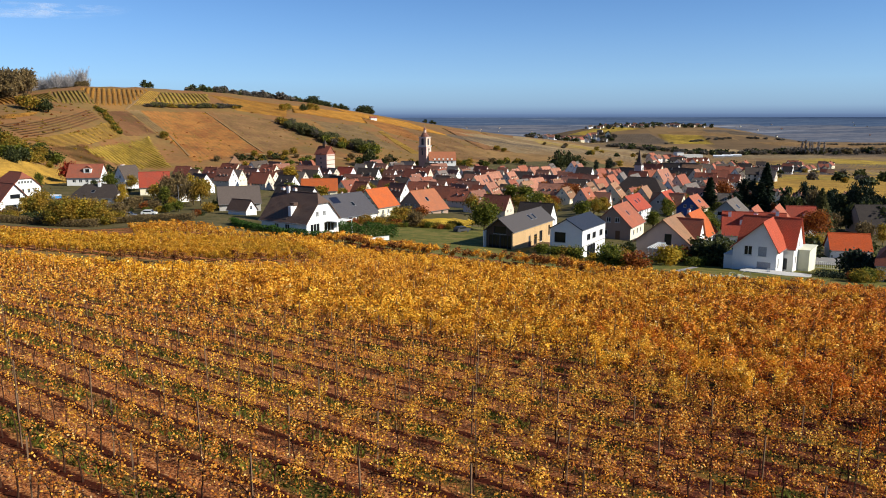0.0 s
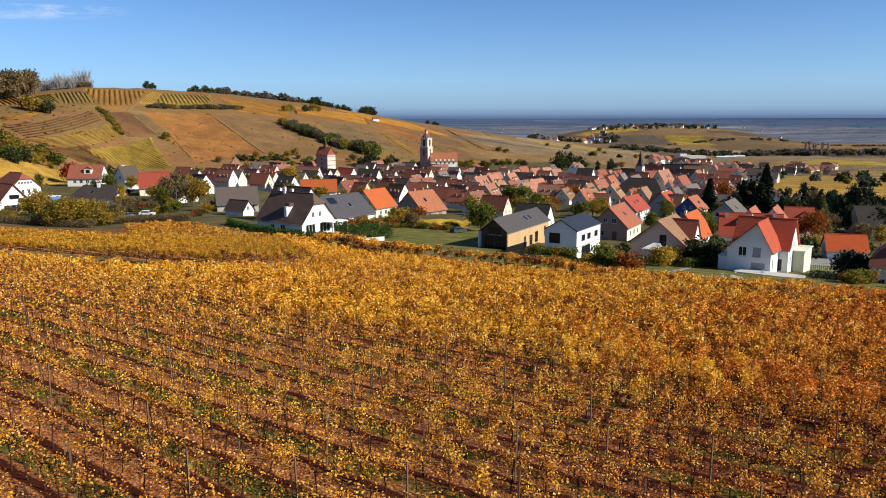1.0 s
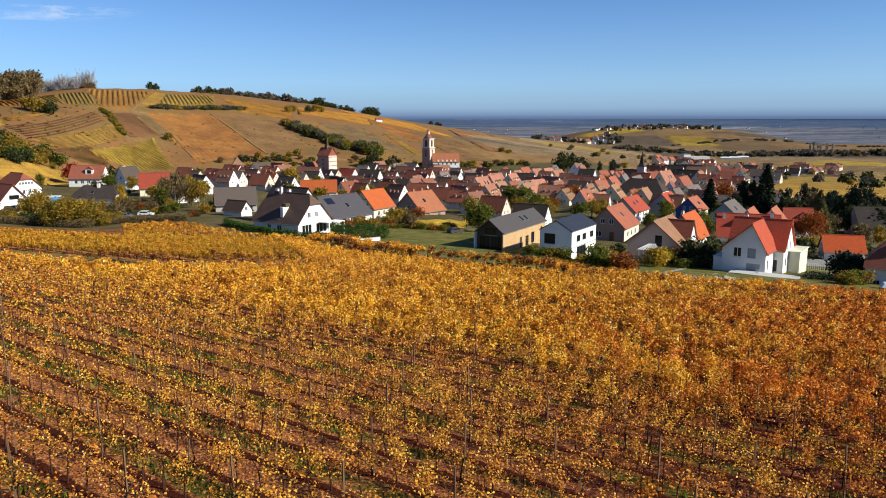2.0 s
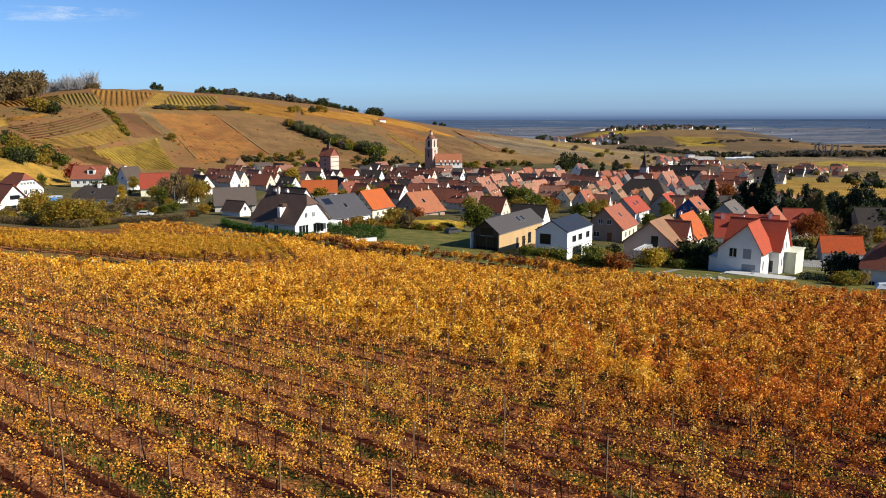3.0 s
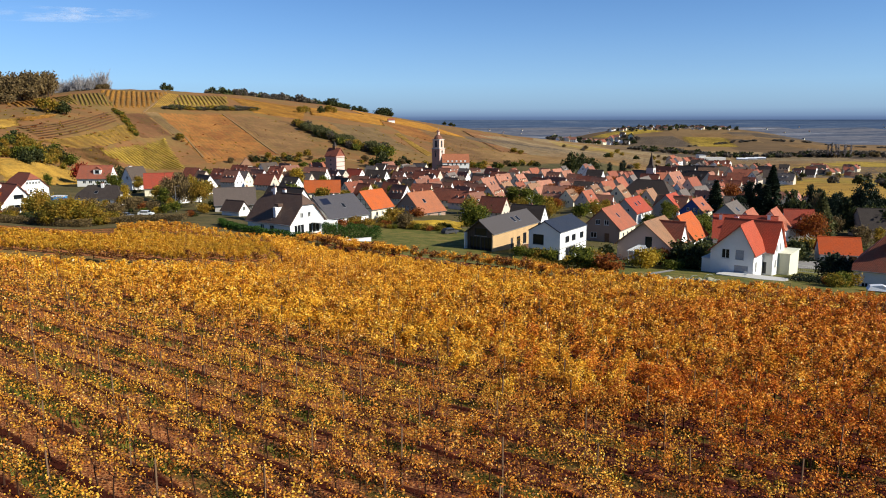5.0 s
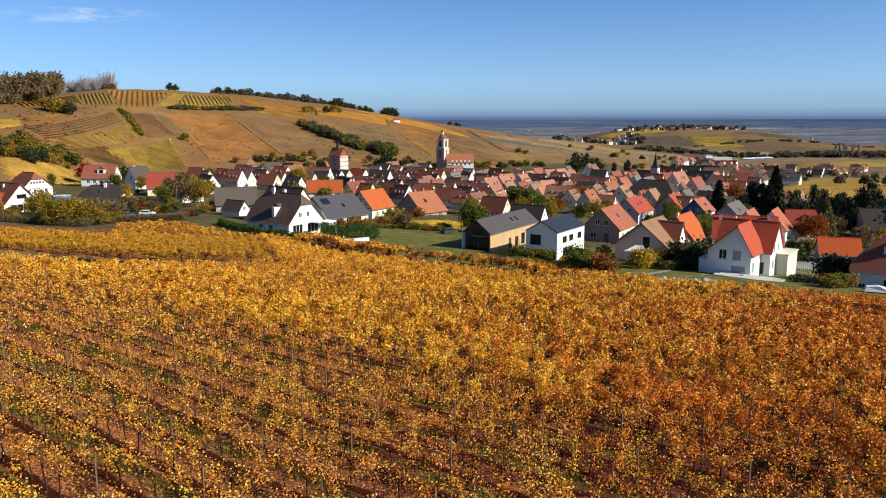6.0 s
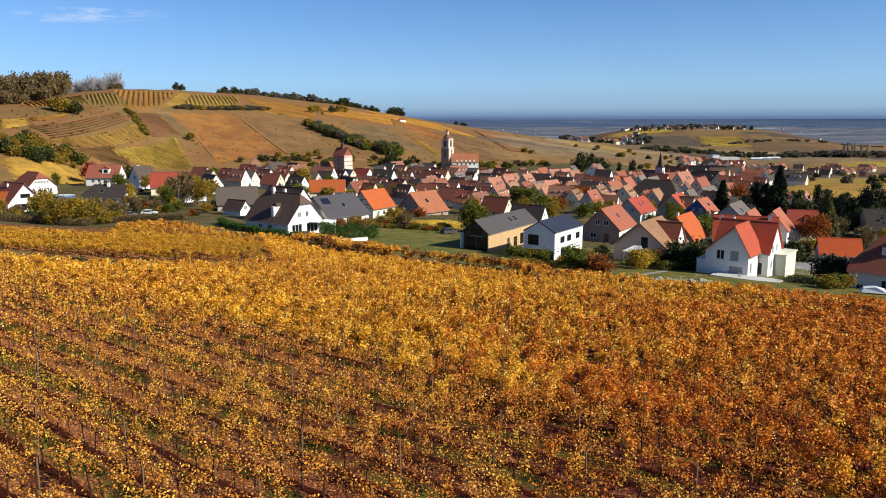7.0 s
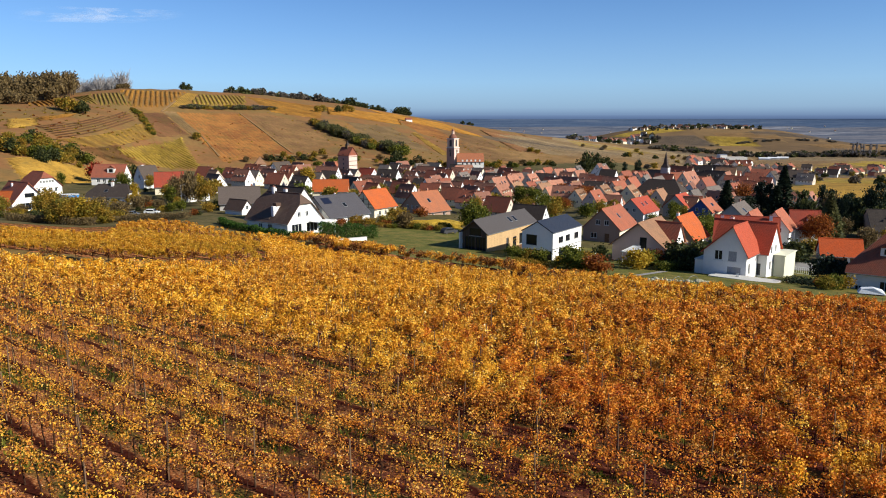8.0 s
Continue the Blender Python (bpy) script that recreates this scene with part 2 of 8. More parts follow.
M["vinefaded"] = leaves("faded vine leaves", [(0.0, (0.09, 0.020, 0.008)), (0.22, (0.42, 0.14, 0.016)), (0.44, (0.68, 0.31, 0.03)), (0.66, (0.72, 0.42, 0.04)), (0.86, (0.82, 0.52, 0.08)), (1.0, (0.84, 0.64, 0.26))], [(0.0, (0.14, 0.026, 0.010)), (0.4, (0.48, 0.135, 0.02)), (0.75, (0.72, 0.34, 0.05)), (1.0, (0.90, 0.66, 0.34))], 0.16, 0.12, clumps=0.35)
# russet leaves darkened in colour for the shaded fronts of the vine blocks
M["vineshade"] = leaves("russet vine leaves with shade in their colour", [(0.0, (0.05, 0.014, 0.008)), (0.5, (0.22, 0.065, 0.014)), (0.85, (0.42, 0.17, 0.03)), (1.0, (0.66, 0.40, 0.12))], lucent=0.1)
M["hedgegreen"] = leaves("dense green hedge leaves", [(0.0, (0.016, 0.04, 0.007)), (0.6, (0.045, 0.10, 0.014)), (1.0, (0.09, 0.17, 0.03))])
M["litter"] = leaves("fallen leaves", [(0.0, (0.10, 0.025, 0.012)), (0.45, (0.35, 0.11, 0.025)), (0.8, (0.58, 0.26, 0.07)), (1.0, (0.80, 0.58, 0.36))], lucent=0.1, clumps=0.5)
M["green"] = leaves("green leaves", [(0.0, (0.04, 0.052, 0.008)), (0.6, (0.12, 0.135, 0.016)), (1.0, (0.25, 0.23, 0.035))], lucent=0.4)
M["darkgreen"] = leaves("dark conifer needles", [(0.0, (0.008, 0.016, 0.009)), (1.0, (0.03, 0.045, 0.02))], lucent=0.1)
M["woodgreen"] = leaves("dark broadleaf green", [(0.0, (0.018, 0.026, 0.010)), (0.6, (0.05, 0.058, 0.018)), (1.0, (0.11, 0.11, 0.03))], lucent=0.3)
M["olive"] = leaves("olive autumn leaves", [(0.0, (0.08, 0.08, 0.015)), (0.6, (0.24, 0.20, 0.025)), (1.0, (0.42, 0.31, 0.05))], [(0, (0.22, 0.12, 0.015)), (1, (0.52, 0.29, 0.04))], 0.35, 0.45)
M["gold_leaf"] = leaves("golden autumn leaves", [(0.0, (0.18, 0.11, 0.012)), (0.6, (0.48, 0.31, 0.025)), (1.0, (0.62, 0.44, 0.06))], lucent=0.45)
M["copper_leaf"] = leaves("copper autumn leaves", [(0.0, (0.10, 0.025, 0.01)), (0.6, (0.30, 0.085, 0.018)), (1.0, (0.46, 0.17, 0.03))])
M["crimson_leaf"] = leaves("dark red leaves", [(0.0, (0.10, 0.014, 0.010)), (1.0, (0.42, 0.05, 0.02))])
M["twigs"] = leaves("bare grey twigs", [(0.0, (0.20, 0.18, 0.17)), (1.0, (0.40, 0.37, 0.36))], lucent=0.0)
M["brush"] = leaves("brown brushwood", [(0.0, (0.10, 0.07, 0.036)), (0.6, (0.19, 0.13, 0.055)), (1.0, (0.27, 0.19, 0.075))])
M["hillgreen"] = leaves("grey-green hillside leaves", [(0.0, (0.055, 0.06, 0.024)), (0.6, (0.12, 0.12, 0.045)), (1.0, (0.21, 0.19, 0.07))], lucent=0.4)
M["hazybrown"] = leaves("dull brown far foliage", [(0.0, (0.07, 0.06, 0.05)), (0.6, (0.12, 0.10, 0.075)), (1.0, (0.17, 0.14, 0.10))])
# ---- tools for meshes ----
def link_mesh(name, verts, faces, materials, parent=None, label="", slots=None, smooth=False):
    me = bpy.data.meshes.new(name)
    me.from_pydata([tuple(v) for v in verts], [], [tuple(f) for f in faces])
    for mat in materials if isinstance(materials, (list, tuple)) else [materials]:
        me.materials.append(mat)
    if slots is not None:
        me.polygons.foreach_set("material_index", np.asarray(slots, np.int32))
    if smooth:
        me.polygons.foreach_set("use_smooth", np.ones(len(me.polygons), bool))
    ob = new(name, me)
    ob.parent = parent
    if label:
        ob["label"] = label
    return ob


def quads_mesh(name, corners, material):
    """A mesh of loose quads from an array of n x 4 x 3 corners."""
    n = len(corners)
    me = bpy.data.meshes.new(name)
    me.vertices.add(4 * n)
    me.vertices.foreach_set("co", np.ascontiguousarray(corners, np.float32).ravel())
    me.loops.add(4 * n)
    me.loops.foreach_set("vertex_index", np.arange(4 * n, dtype=np.int32))
    me.polygons.add(n)
    me.polygons.foreach_set("loop_start", np.arange(0, 4 * n, 4, dtype=np.int32))
    me.materials.append(material)
    me.update(calc_edges=True)
    me.validate()
    return me


def leaf_quads(rng, centres, size, flat=0.0):
    """Leaf-shaped quads at the centres, turned every way. flat: 1 lays them down."""
    n = len(centres)
    a = rng.normal(size=(n, 3))
    a[:, 2] *= 1 - flat
    a /= np.linalg.norm(a, axis=1)[:, None] + 1e-9
    c = rng.normal(size=(n, 3))
    c[:, 2] *= 1 - flat
    c -= a * np.sum(a * c, axis=1)[:, None]
    c /= np.linalg.norm(c, axis=1)[:, None] + 1e-9
    s = (np.asarray(size) * rng.uniform(0.7, 1.3, n))[:, None]
    droop = np.zeros((n, 3))
    droop[:, 2] = 0.18 * s[:, 0] * (1 - flat)
    p = np.asarray(centres)
    return np.stack([p - a * s * 0.6 - droop, p - c * s * 0.45, p + a * s * 0.6 - droop, p + c * s * 0.45], 1)


def box(x0, x1, y0, y1, z0, z1):
    v = [(x, y, z) for x in (x0, x1) for y in (y0, y1) for z in (z0, z1)]
    return v, [(0, 1, 3, 2), (4, 6, 7, 5), (0, 4, 5, 1), (2, 3, 7, 6), (0, 2, 6, 4), (1, 5, 7, 3)]


def joined(*pieces):
    verts, faces = [], []
    for v, f in pieces:
        k = len(verts)
        verts += list(v)
        faces += [tuple(i + k for i in q) for q in f]
    return verts, faces


def tube(points, radii, sides=6):
    """A tapered limb along the points."""
    verts, faces = [], []
    for i, (p, r) in enumerate(zip(points, radii)):
        p = Vector(p)
        d = (Vector(points[min(i + 1, len(points) - 1)]) - Vector(points[max(i - 1, 0)])).normalized()
        u = d.cross(Vector((0.31, 0.95, 0.1))).normalized()
        w = d.cross(u)
        verts += [tuple(p + r * (math.cos(6.2832 * k / sides) * u + math.sin(6.2832 * k / sides) * w)) for k in range(sides)]
    for i in range(len(points) - 1):
        for k in range(sides):
            a, b = i * sides + k, i * sides + (k + 1) % sides
            faces.append((a, b, b + sides, a + sides))
    faces.append(tuple(range(sides - 1, -1, -1)))
    faces.append(tuple(range((len(points) - 1) * sides, len(points) * sides)))
    return verts, faces


def part(name, shape, material, parent, label=""):
    return link_mesh(name, shape[0], shape[1], material, parent, label)


def thing(name, label, category, m, group=""):
    ob = new(name)
    ob.empty_display_size = 0.5
    ob.matrix_basis = m
    return tagged(ob, label, category, group)


def ground_z(x, y):
    return float(land(x, y))


# ---- the ground: one sheet to the horizon ----
ROW_TURN, ROW_GAP, ROW_FIRST = radians(-38.3), 1.75, 11.35
ROW_U = np.array([math.cos(ROW_TURN), math.sin(ROW_TURN)])
ROW_N = np.array([-math.sin(ROW_TURN), math.cos(ROW_TURN)])
EDGE_X = np.array([-140, -78, -58, -50, -44, -36, -28, -15, -9, -3, -1.5, 5.4, 12, 22, 36, 50, 60, 80, 120])
EDGE_Y = np.array([168, 167, 164, 158, 151, 147, 143, 136, 130.5, 126.5, 118.5, 113.8, 110, 106, 99, 95, 88, 80, 64])


def vineyard_end(x):
    return np.interp(x, EDGE_X, EDGE_Y)


def soil_material():
    m, nt, b = shader("vineyard soil", 1.0, 0.03)
    p = place(nt)
    sep = nt.nodes.new("ShaderNodeSeparateXYZ")
    nt.links.new(p, sep.inputs[0])
    s = sums(nt, "ADD", sums(nt, "MULTIPLY", sep.outputs[0], float(ROW_N[0])), sums(nt, "MULTIPLY", sep.outputs[1], float(ROW_N[1])))
    s = sums(nt, "ADD", s, sums(nt, "MULTIPLY", sums(nt, "SUBTRACT", grain(nt, p, 1.2), 0.5), 0.45))
    lane = sums(nt, "DIVIDE", sums(nt, "SUBTRACT", s, ROW_FIRST), ROW_GAP)
    even = sums(nt, "FRACT", sums(nt, "MULTIPLY", lane, 0.5))  # 0..0.5 the littered lane, 0.5..1 the grassed lane
    bare = ramp(nt, grain(nt, p, 2.5, 6), (0.3, (0.045, 0.011, 0.010)), (0.7, (0.15, 0.042, 0.028)))
    litter = ramp(nt, grain(nt, p, 11.0, 3), (0.36, (0.10, 0.026, 0.013)), (0.48, (0.34, 0.114, 0.038)), (0.61, (0.54, 0.24, 0.088)), (0.74, (0.72, 0.46, 0.25)))
    grass = ramp(nt, grain(nt, p, 7.0, 4), (0.3, (0.032, 0.034, 0.008)), (0.52, (0.10, 0.092, 0.017)), (0.62, (0.17, 0.12, 0.028)), (0.74, (0.42, 0.22, 0.05)))
    shed = ramp(nt, sums(nt, "ADD", grain(nt, p, 0.9, 5), sums(nt, "MULTIPLY", sep.outputs[0], 0.011)), (0.42, (0, 0, 0)), (0.70, (1, 1, 1)))  # less litter to the east
    col = blend(nt, shed, litter, bare)
    green = ramp(nt, even, (0.56, (0, 0, 0)), (0.63, (1, 1, 1)), (0.86, (1, 1, 1)), (0.94, (0, 0, 0)))
    thick = ramp(nt, grain(nt, p, 0.35, 4), (0.40, (0.1, 0.1, 0.1)), (0.58, (1, 1, 1)))
    col = blend(nt, sums(nt, "MULTIPLY", green, thick), col, grass)
    # bare tilled strip under each row, darkened further for the vines' shadow
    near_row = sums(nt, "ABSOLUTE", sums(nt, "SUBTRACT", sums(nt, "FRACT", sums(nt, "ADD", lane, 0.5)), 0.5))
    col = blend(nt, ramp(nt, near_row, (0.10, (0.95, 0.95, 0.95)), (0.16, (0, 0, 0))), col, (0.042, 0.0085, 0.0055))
    nt.links.new(col, b.inputs["Base Color"])
    relief(nt, b, grain(nt, p, 6.0, 6), 0.7, 0.12)
    return m


def mixed_ground(name, a, b_, c, scale, bump=0.1, wide=0.0):
    """Grass or soil in three colours; wide: strength of broad reddish and olive stretches over it."""
    m, nt, b = shader(name, 0.95, 0.15)
    p = place(nt)
    col = ramp(nt, grain(nt, p, scale, 6), (0.36, a), (0.5, b_), (0.64, c))
    col = blend(nt, 0.5, col, ramp(nt, grain(nt, p, scale * 9, 5, 0.7), (0.34, tone(b_, 0.4)), (0.66, tone(b_, 1.6))))
    if wide:
        col = blend(nt, wide, col, ramp(nt, grain(nt, p, 0.011, 4, 0.65), (0.36, (0.125, 0.085, 0.034)), (0.46, (0.25, 0.105, 0.042)), (0.54, (0.17, 0.115, 0.042)), (0.66, (0.31, 0.145, 0.042))))
    nt.links.new(col, b.inputs["Base Color"])
    relief(nt, b, grain(nt, p, scale * 20, 4), 0.5, bump)
    return m


def field_ground(name, colours, size, stretch=(1, 1, 1)):
    """Plots of farmland, each of one colour, told apart by Voronoi cells."""
    m, nt, b = shader(name, 0.95, 0.1)
    p = place(nt)
    turn = nt.nodes.new("ShaderNodeMapping")
    turn.inputs["Rotation"].default_value = (0, 0, 0.3)
    turn.inputs["Scale"].default_value = stretch
    nt.links.new(p, turn.inputs["Vector"])
    v = node(nt, "ShaderNodeTexVoronoi", Scale=1 / size)
    v.distance = "CHEBYCHEV"
    nt.links.new(turn.outputs[0], v.inputs["Vector"])
    sep = nt.nodes.new("ShaderNodeSeparateColor")
    nt.links.new(v.outputs["Color"], sep.inputs[0])
    k = len(colours)
    col = ramp(nt, sep.outputs[0], *[((i + 0.5) / k, c) for i, c in enumerate(colours)])
    col = blend(nt, 0.35, col, ramp(nt, grain(nt, p, 0.02, 6), (0.3, tone(colours[0], 0.6)), (0.7, tone(colours[-1], 1.2))))
    nt.links.new(col, b.inputs["Base Color"])
    return m


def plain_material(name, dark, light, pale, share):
    """The plain far off: patches of wood and field, pale stubble between them, with haze painted into the colours."""
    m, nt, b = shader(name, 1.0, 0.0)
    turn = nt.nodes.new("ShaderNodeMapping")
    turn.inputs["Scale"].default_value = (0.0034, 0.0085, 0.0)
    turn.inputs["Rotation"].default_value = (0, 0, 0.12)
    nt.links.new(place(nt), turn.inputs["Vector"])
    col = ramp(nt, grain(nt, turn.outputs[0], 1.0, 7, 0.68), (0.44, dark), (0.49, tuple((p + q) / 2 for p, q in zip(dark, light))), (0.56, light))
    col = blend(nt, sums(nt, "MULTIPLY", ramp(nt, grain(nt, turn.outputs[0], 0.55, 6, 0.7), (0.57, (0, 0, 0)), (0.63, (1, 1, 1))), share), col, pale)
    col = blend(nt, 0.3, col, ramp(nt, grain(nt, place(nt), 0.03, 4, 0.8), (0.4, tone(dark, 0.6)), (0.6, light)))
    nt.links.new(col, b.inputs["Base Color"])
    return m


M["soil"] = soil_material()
M["lawn"] = mixed_ground("mown lawn", (0.055, 0.066, 0.015), (0.125, 0.120, 0.028), (0.27, 0.18, 0.06), 0.35)
M["yard"] = mixed_ground("village gardens", (0.05, 0.05, 0.017), (0.10, 0.082, 0.03), (0.18, 0.125, 0.055), 0.12)
M["slope"] = mixed_ground("hill soil and dry grass", (0.13, 0.075, 0.03), (0.21, 0.115, 0.04), (0.24, 0.16, 0.05), 0.04, wide=0.6)
M["farmland"] = field_ground("farmland", [(0.13, 0.085, 0.045), (0.24, 0.15, 0.065), (0.18, 0.115, 0.055), (0.10, 0.075, 0.048), (0.21, 0.125, 0.055)], 130.0, (1.0, 0.45, 1.0))
M["headland"] = mixed_ground("dry headland grass", (0.09, 0.064, 0.02), (0.18, 0.115, 0.036), (0.27, 0.17, 0.055), 0.5)
# distance haze is mixed into these two blue-grey base colours
M["faraway"] = plain_material("far plain fields with haze in their colour", (0.078, 0.100, 0.145), (0.175, 0.172, 0.190), (0.34, 0.345, 0.37), 0.85)
M["farwoods"] = plain_material("far plain woods with blue haze in their colour", (0.060, 0.094, 0.160), (0.085, 0.120, 0.185), (0.22, 0.245, 0.29), 0.45)


def steps(*stretches):
    out = []
    for a, b, d in stretches:
        out += list(np.arange(a, b, d))
    return np.array(out + [stretches[-1][1]])


gx = steps((-3200, -900, 150), (-900, -300, 12), (-300, -120, 6), (-120, 100, 2.5), (100, 340, 8), (340, 1200, 40), (1200, 4600, 150))
gy = steps((-500, 0, 50), (0, 230, 2.5), (230, 1250, 9), (1250, 2800, 45), (2800, 4950, 150))
GX, GY = np.meshgrid(gx, gy)
GZ = land(GX, GY)
rough = np.array([noise.noise((x * 0.35, y * 0.35, 0.0)) for x, y in zip(GX.ravel(), GY.ravel())]).reshape(GX.shape)
GZ = GZ + 0.05 * rough * (GY < 230) + np.where(GY > 230, 0.35 * rough, 0)
nx, ny = len(gx), len(gy)
idx = np.arange(nx * ny).reshape(ny, nx)
cells = np.stack([idx[:-1, :-1], idx[:-1, 1:], idx[1:, 1:], idx[1:, :-1]], -1).reshape(-1, 4)
cx, cy = (GX[:-1, :-1] + GX[1:, 1:]).ravel() / 2, (GY[:-1, :-1] + GY[1:, 1:]).ravel() / 2
cd = np.hypot(cx, cy)
bearing = cx / np.maximum(cy, 1)
zone = np.where(cy < vineyard_end(cx) + 1.5, 0, 1)
headland = cy - np.interp(cx, BANK_X, BANK_Y)
zone = np.where((zone == 0) & (cx < -18) & (((headland > -2.4) & (headland < 2.2)) | ((headland > 4) & (cy > 134 - 0.13 * (cx + 50)) & (cy < 144 - 0.13 * (cx + 50)))), 7, zone)
across = cx * ROW_N[0] + cy * ROW_N[1]
zone = np.where((zone == 0) & (across > 88.6) & (across < 91.7) & (cx > -22) & (cx < 24), 7, zone)
zone = np.where((zone == 1) & (cx > -20) & (cy < np.where(cx < 14, 197, 168)), 2, zone)
zone = np.where(cd > np.interp(bearing, BEARING, FOOT_D) - 25, 3, zone)
zone = np.where((cy > 100) & (cd > 760) & (bearing > 0.09), 4, zone)
zone = np.where((cd > 1450) & (bearing > 0.1), 4, zone)
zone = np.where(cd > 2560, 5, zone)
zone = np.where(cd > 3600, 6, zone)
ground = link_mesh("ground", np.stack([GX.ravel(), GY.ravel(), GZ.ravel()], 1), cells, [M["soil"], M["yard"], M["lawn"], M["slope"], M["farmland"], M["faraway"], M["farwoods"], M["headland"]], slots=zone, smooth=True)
tagged(ground, "vineyard slope, village hollow, vine-covered hill and far plain", "ground", kind="structure")

# glowing sheet added for haze on the plain's far edge, thinning into the sky
m, nt, b = shader("glowing far haze", 1.0, 0.0)
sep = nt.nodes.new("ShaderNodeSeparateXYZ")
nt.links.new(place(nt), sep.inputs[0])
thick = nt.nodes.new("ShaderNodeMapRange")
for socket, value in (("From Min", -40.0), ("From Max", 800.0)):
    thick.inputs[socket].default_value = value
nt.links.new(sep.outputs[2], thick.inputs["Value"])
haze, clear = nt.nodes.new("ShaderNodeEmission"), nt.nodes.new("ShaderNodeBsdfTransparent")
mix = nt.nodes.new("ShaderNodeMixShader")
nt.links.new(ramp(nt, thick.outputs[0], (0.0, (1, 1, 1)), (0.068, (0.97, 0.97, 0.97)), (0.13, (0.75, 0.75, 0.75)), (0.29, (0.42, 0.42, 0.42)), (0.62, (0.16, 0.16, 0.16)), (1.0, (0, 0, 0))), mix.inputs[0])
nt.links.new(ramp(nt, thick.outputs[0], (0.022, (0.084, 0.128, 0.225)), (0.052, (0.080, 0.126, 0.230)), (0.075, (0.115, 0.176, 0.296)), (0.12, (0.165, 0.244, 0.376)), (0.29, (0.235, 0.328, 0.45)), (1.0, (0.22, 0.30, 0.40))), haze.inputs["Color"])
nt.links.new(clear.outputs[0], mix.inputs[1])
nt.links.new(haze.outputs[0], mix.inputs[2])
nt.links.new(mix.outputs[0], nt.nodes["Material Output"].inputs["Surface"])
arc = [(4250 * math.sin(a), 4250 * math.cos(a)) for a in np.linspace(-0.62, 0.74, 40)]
tagged(link_mesh("backdrop", [(x, y, z) for x, y in arc for z in (-60, 800)], [(2 * i, 2 * i + 2, 2 * i + 3, 2 * i + 1) for i in range(39)], m), "glowing sheet coloured as blue-grey haze over the far plain's horizon", "haze", kind="structure")
# ---- the vineyard in front: rows of half-bare autumn vines ----
def vine_trunk(rng, tall=0.85):
    pts, x, y = [], 0.0, 0.0
    for i in range(4):
        pts.append((x, y, tall * i / 3 - (0.1 if i == 0 else 0)))
        x, y = x + rng.uniform(-0.06, 0.06), y + rng.uniform(-0.05, 0.05)
    shape = [tube(pts, (0.040, 0.028, 0.024, 0.030), 5)]
    for side in (-1, 1):
        tip = (x + side * rng.uniform(0.3, 0.5), y + rng.uniform(-0.05, 0.05), tall + rng.uniform(0.05, 0.2))
        shape.append(tube([pts[-1], tip], (0.016, 0.009), 4))
    for _ in range(3):
        a = x + rng.uniform(-0.45, 0.45)
        shape.append(tube([(a, y, tall), (a + rng.uniform(-0.12, 0.12), y + rng.uniform(-0.1, 0.1), rng.uniform(1.4, 2.0))], (0.008, 0.004), 3))
    return joined(*shape)


def vine_leaves(rng, n, size, full):
    """Leaf places of one vine: along the row x, across y, up z; thin where the vine has shed."""
    m = rng.integers(4, 8)
    high = rng.uniform(1.2, 2.1)
    clump = np.stack([rng.normal(0, 0.27, m), rng.normal(0, 0.10 + 0.10 * full, m), rng.uniform(0.7, high, m)], 1)
    pick = clump[rng.integers(0, m, n)]
    p = pick + rng.normal(size=(n, 3)) * np.array([0.13, 0.10 + 0.07 * full, 0.16])
    p[:, 2] = np.clip(p[:, 2], 0.3, 2.1)
    return p


rng = np.random.default_rng(11)
u3, n3 = np.array([*ROW_U, 0]), np.array([*ROW_N, 0])
vines = []  # x, y, leafiness
for k in range(-14, 130):
    s = ROW_FIRST + k * ROW_GAP
    for t in np.arange(-170, 150, 1.15):
        q = s * ROW_N + (t + rng.uniform(-0.12, 0.12)) * ROW_U
        vines.append((q[0], q[1], s))
vines = np.array(vines)
vx, vy = vines[:, 0], vines[:, 1]
# the far west block is planted across, its rows lie more level with the slope
west = (vy > np.interp(vx, BANK_X, BANK_Y) - 2.2 * np.clip((-13 - vx) / 12, 0, 1)) & (vx < -16 - 0.35 * (vy - 98))
track = (vines[:, 2] > 89.3) & (vines[:, 2] < 91.0) & (vx > -22) & (vx < 24)
keep = ~track & (vy > -8) & (vy < vineyard_end(vx)) & (vx > -0.66 * vy - 7) & (vx < 0.57 * vy + 22) & ~west
vines = vines[keep]
WEST_TURN = radians(-10)
wu, wn = np.array([math.cos(WEST_TURN), math.sin(WEST_TURN)]), np.array([-math.sin(WEST_TURN), math.cos(WEST_TURN)])
block = []
for k, s in enumerate(np.arange(60, 215, 1.9)):
    if k % 3 == 2:  # a grassed lane after every second row
        continue
    for t in np.arange(-190, 40, 1.15):
        q = s * wn + (t + rng.uniform(-0.12, 0.12)) * wu
        block.append((q[0], q[1], -float(k)))
block = np.array(block)
vx, vy = block[:, 0], block[:, 1]
lane_c = vy - (143 - 0.13 * (vx + 50))  # a grassy headland splits the far block
brow = np.interp(vx, BANK_X, BANK_Y)
block = block[(vy > brow - 0.2) & ~((vy > brow + 29) & (vx < 6 - 0.47 * vy)) & (vx < -17 - 0.35 * (vy - 98)) & ~((lane_c > -8) & (lane_c < 0)) & (vy < vineyard_end(vx)) & (vx > -0.66 * vy - 7)]


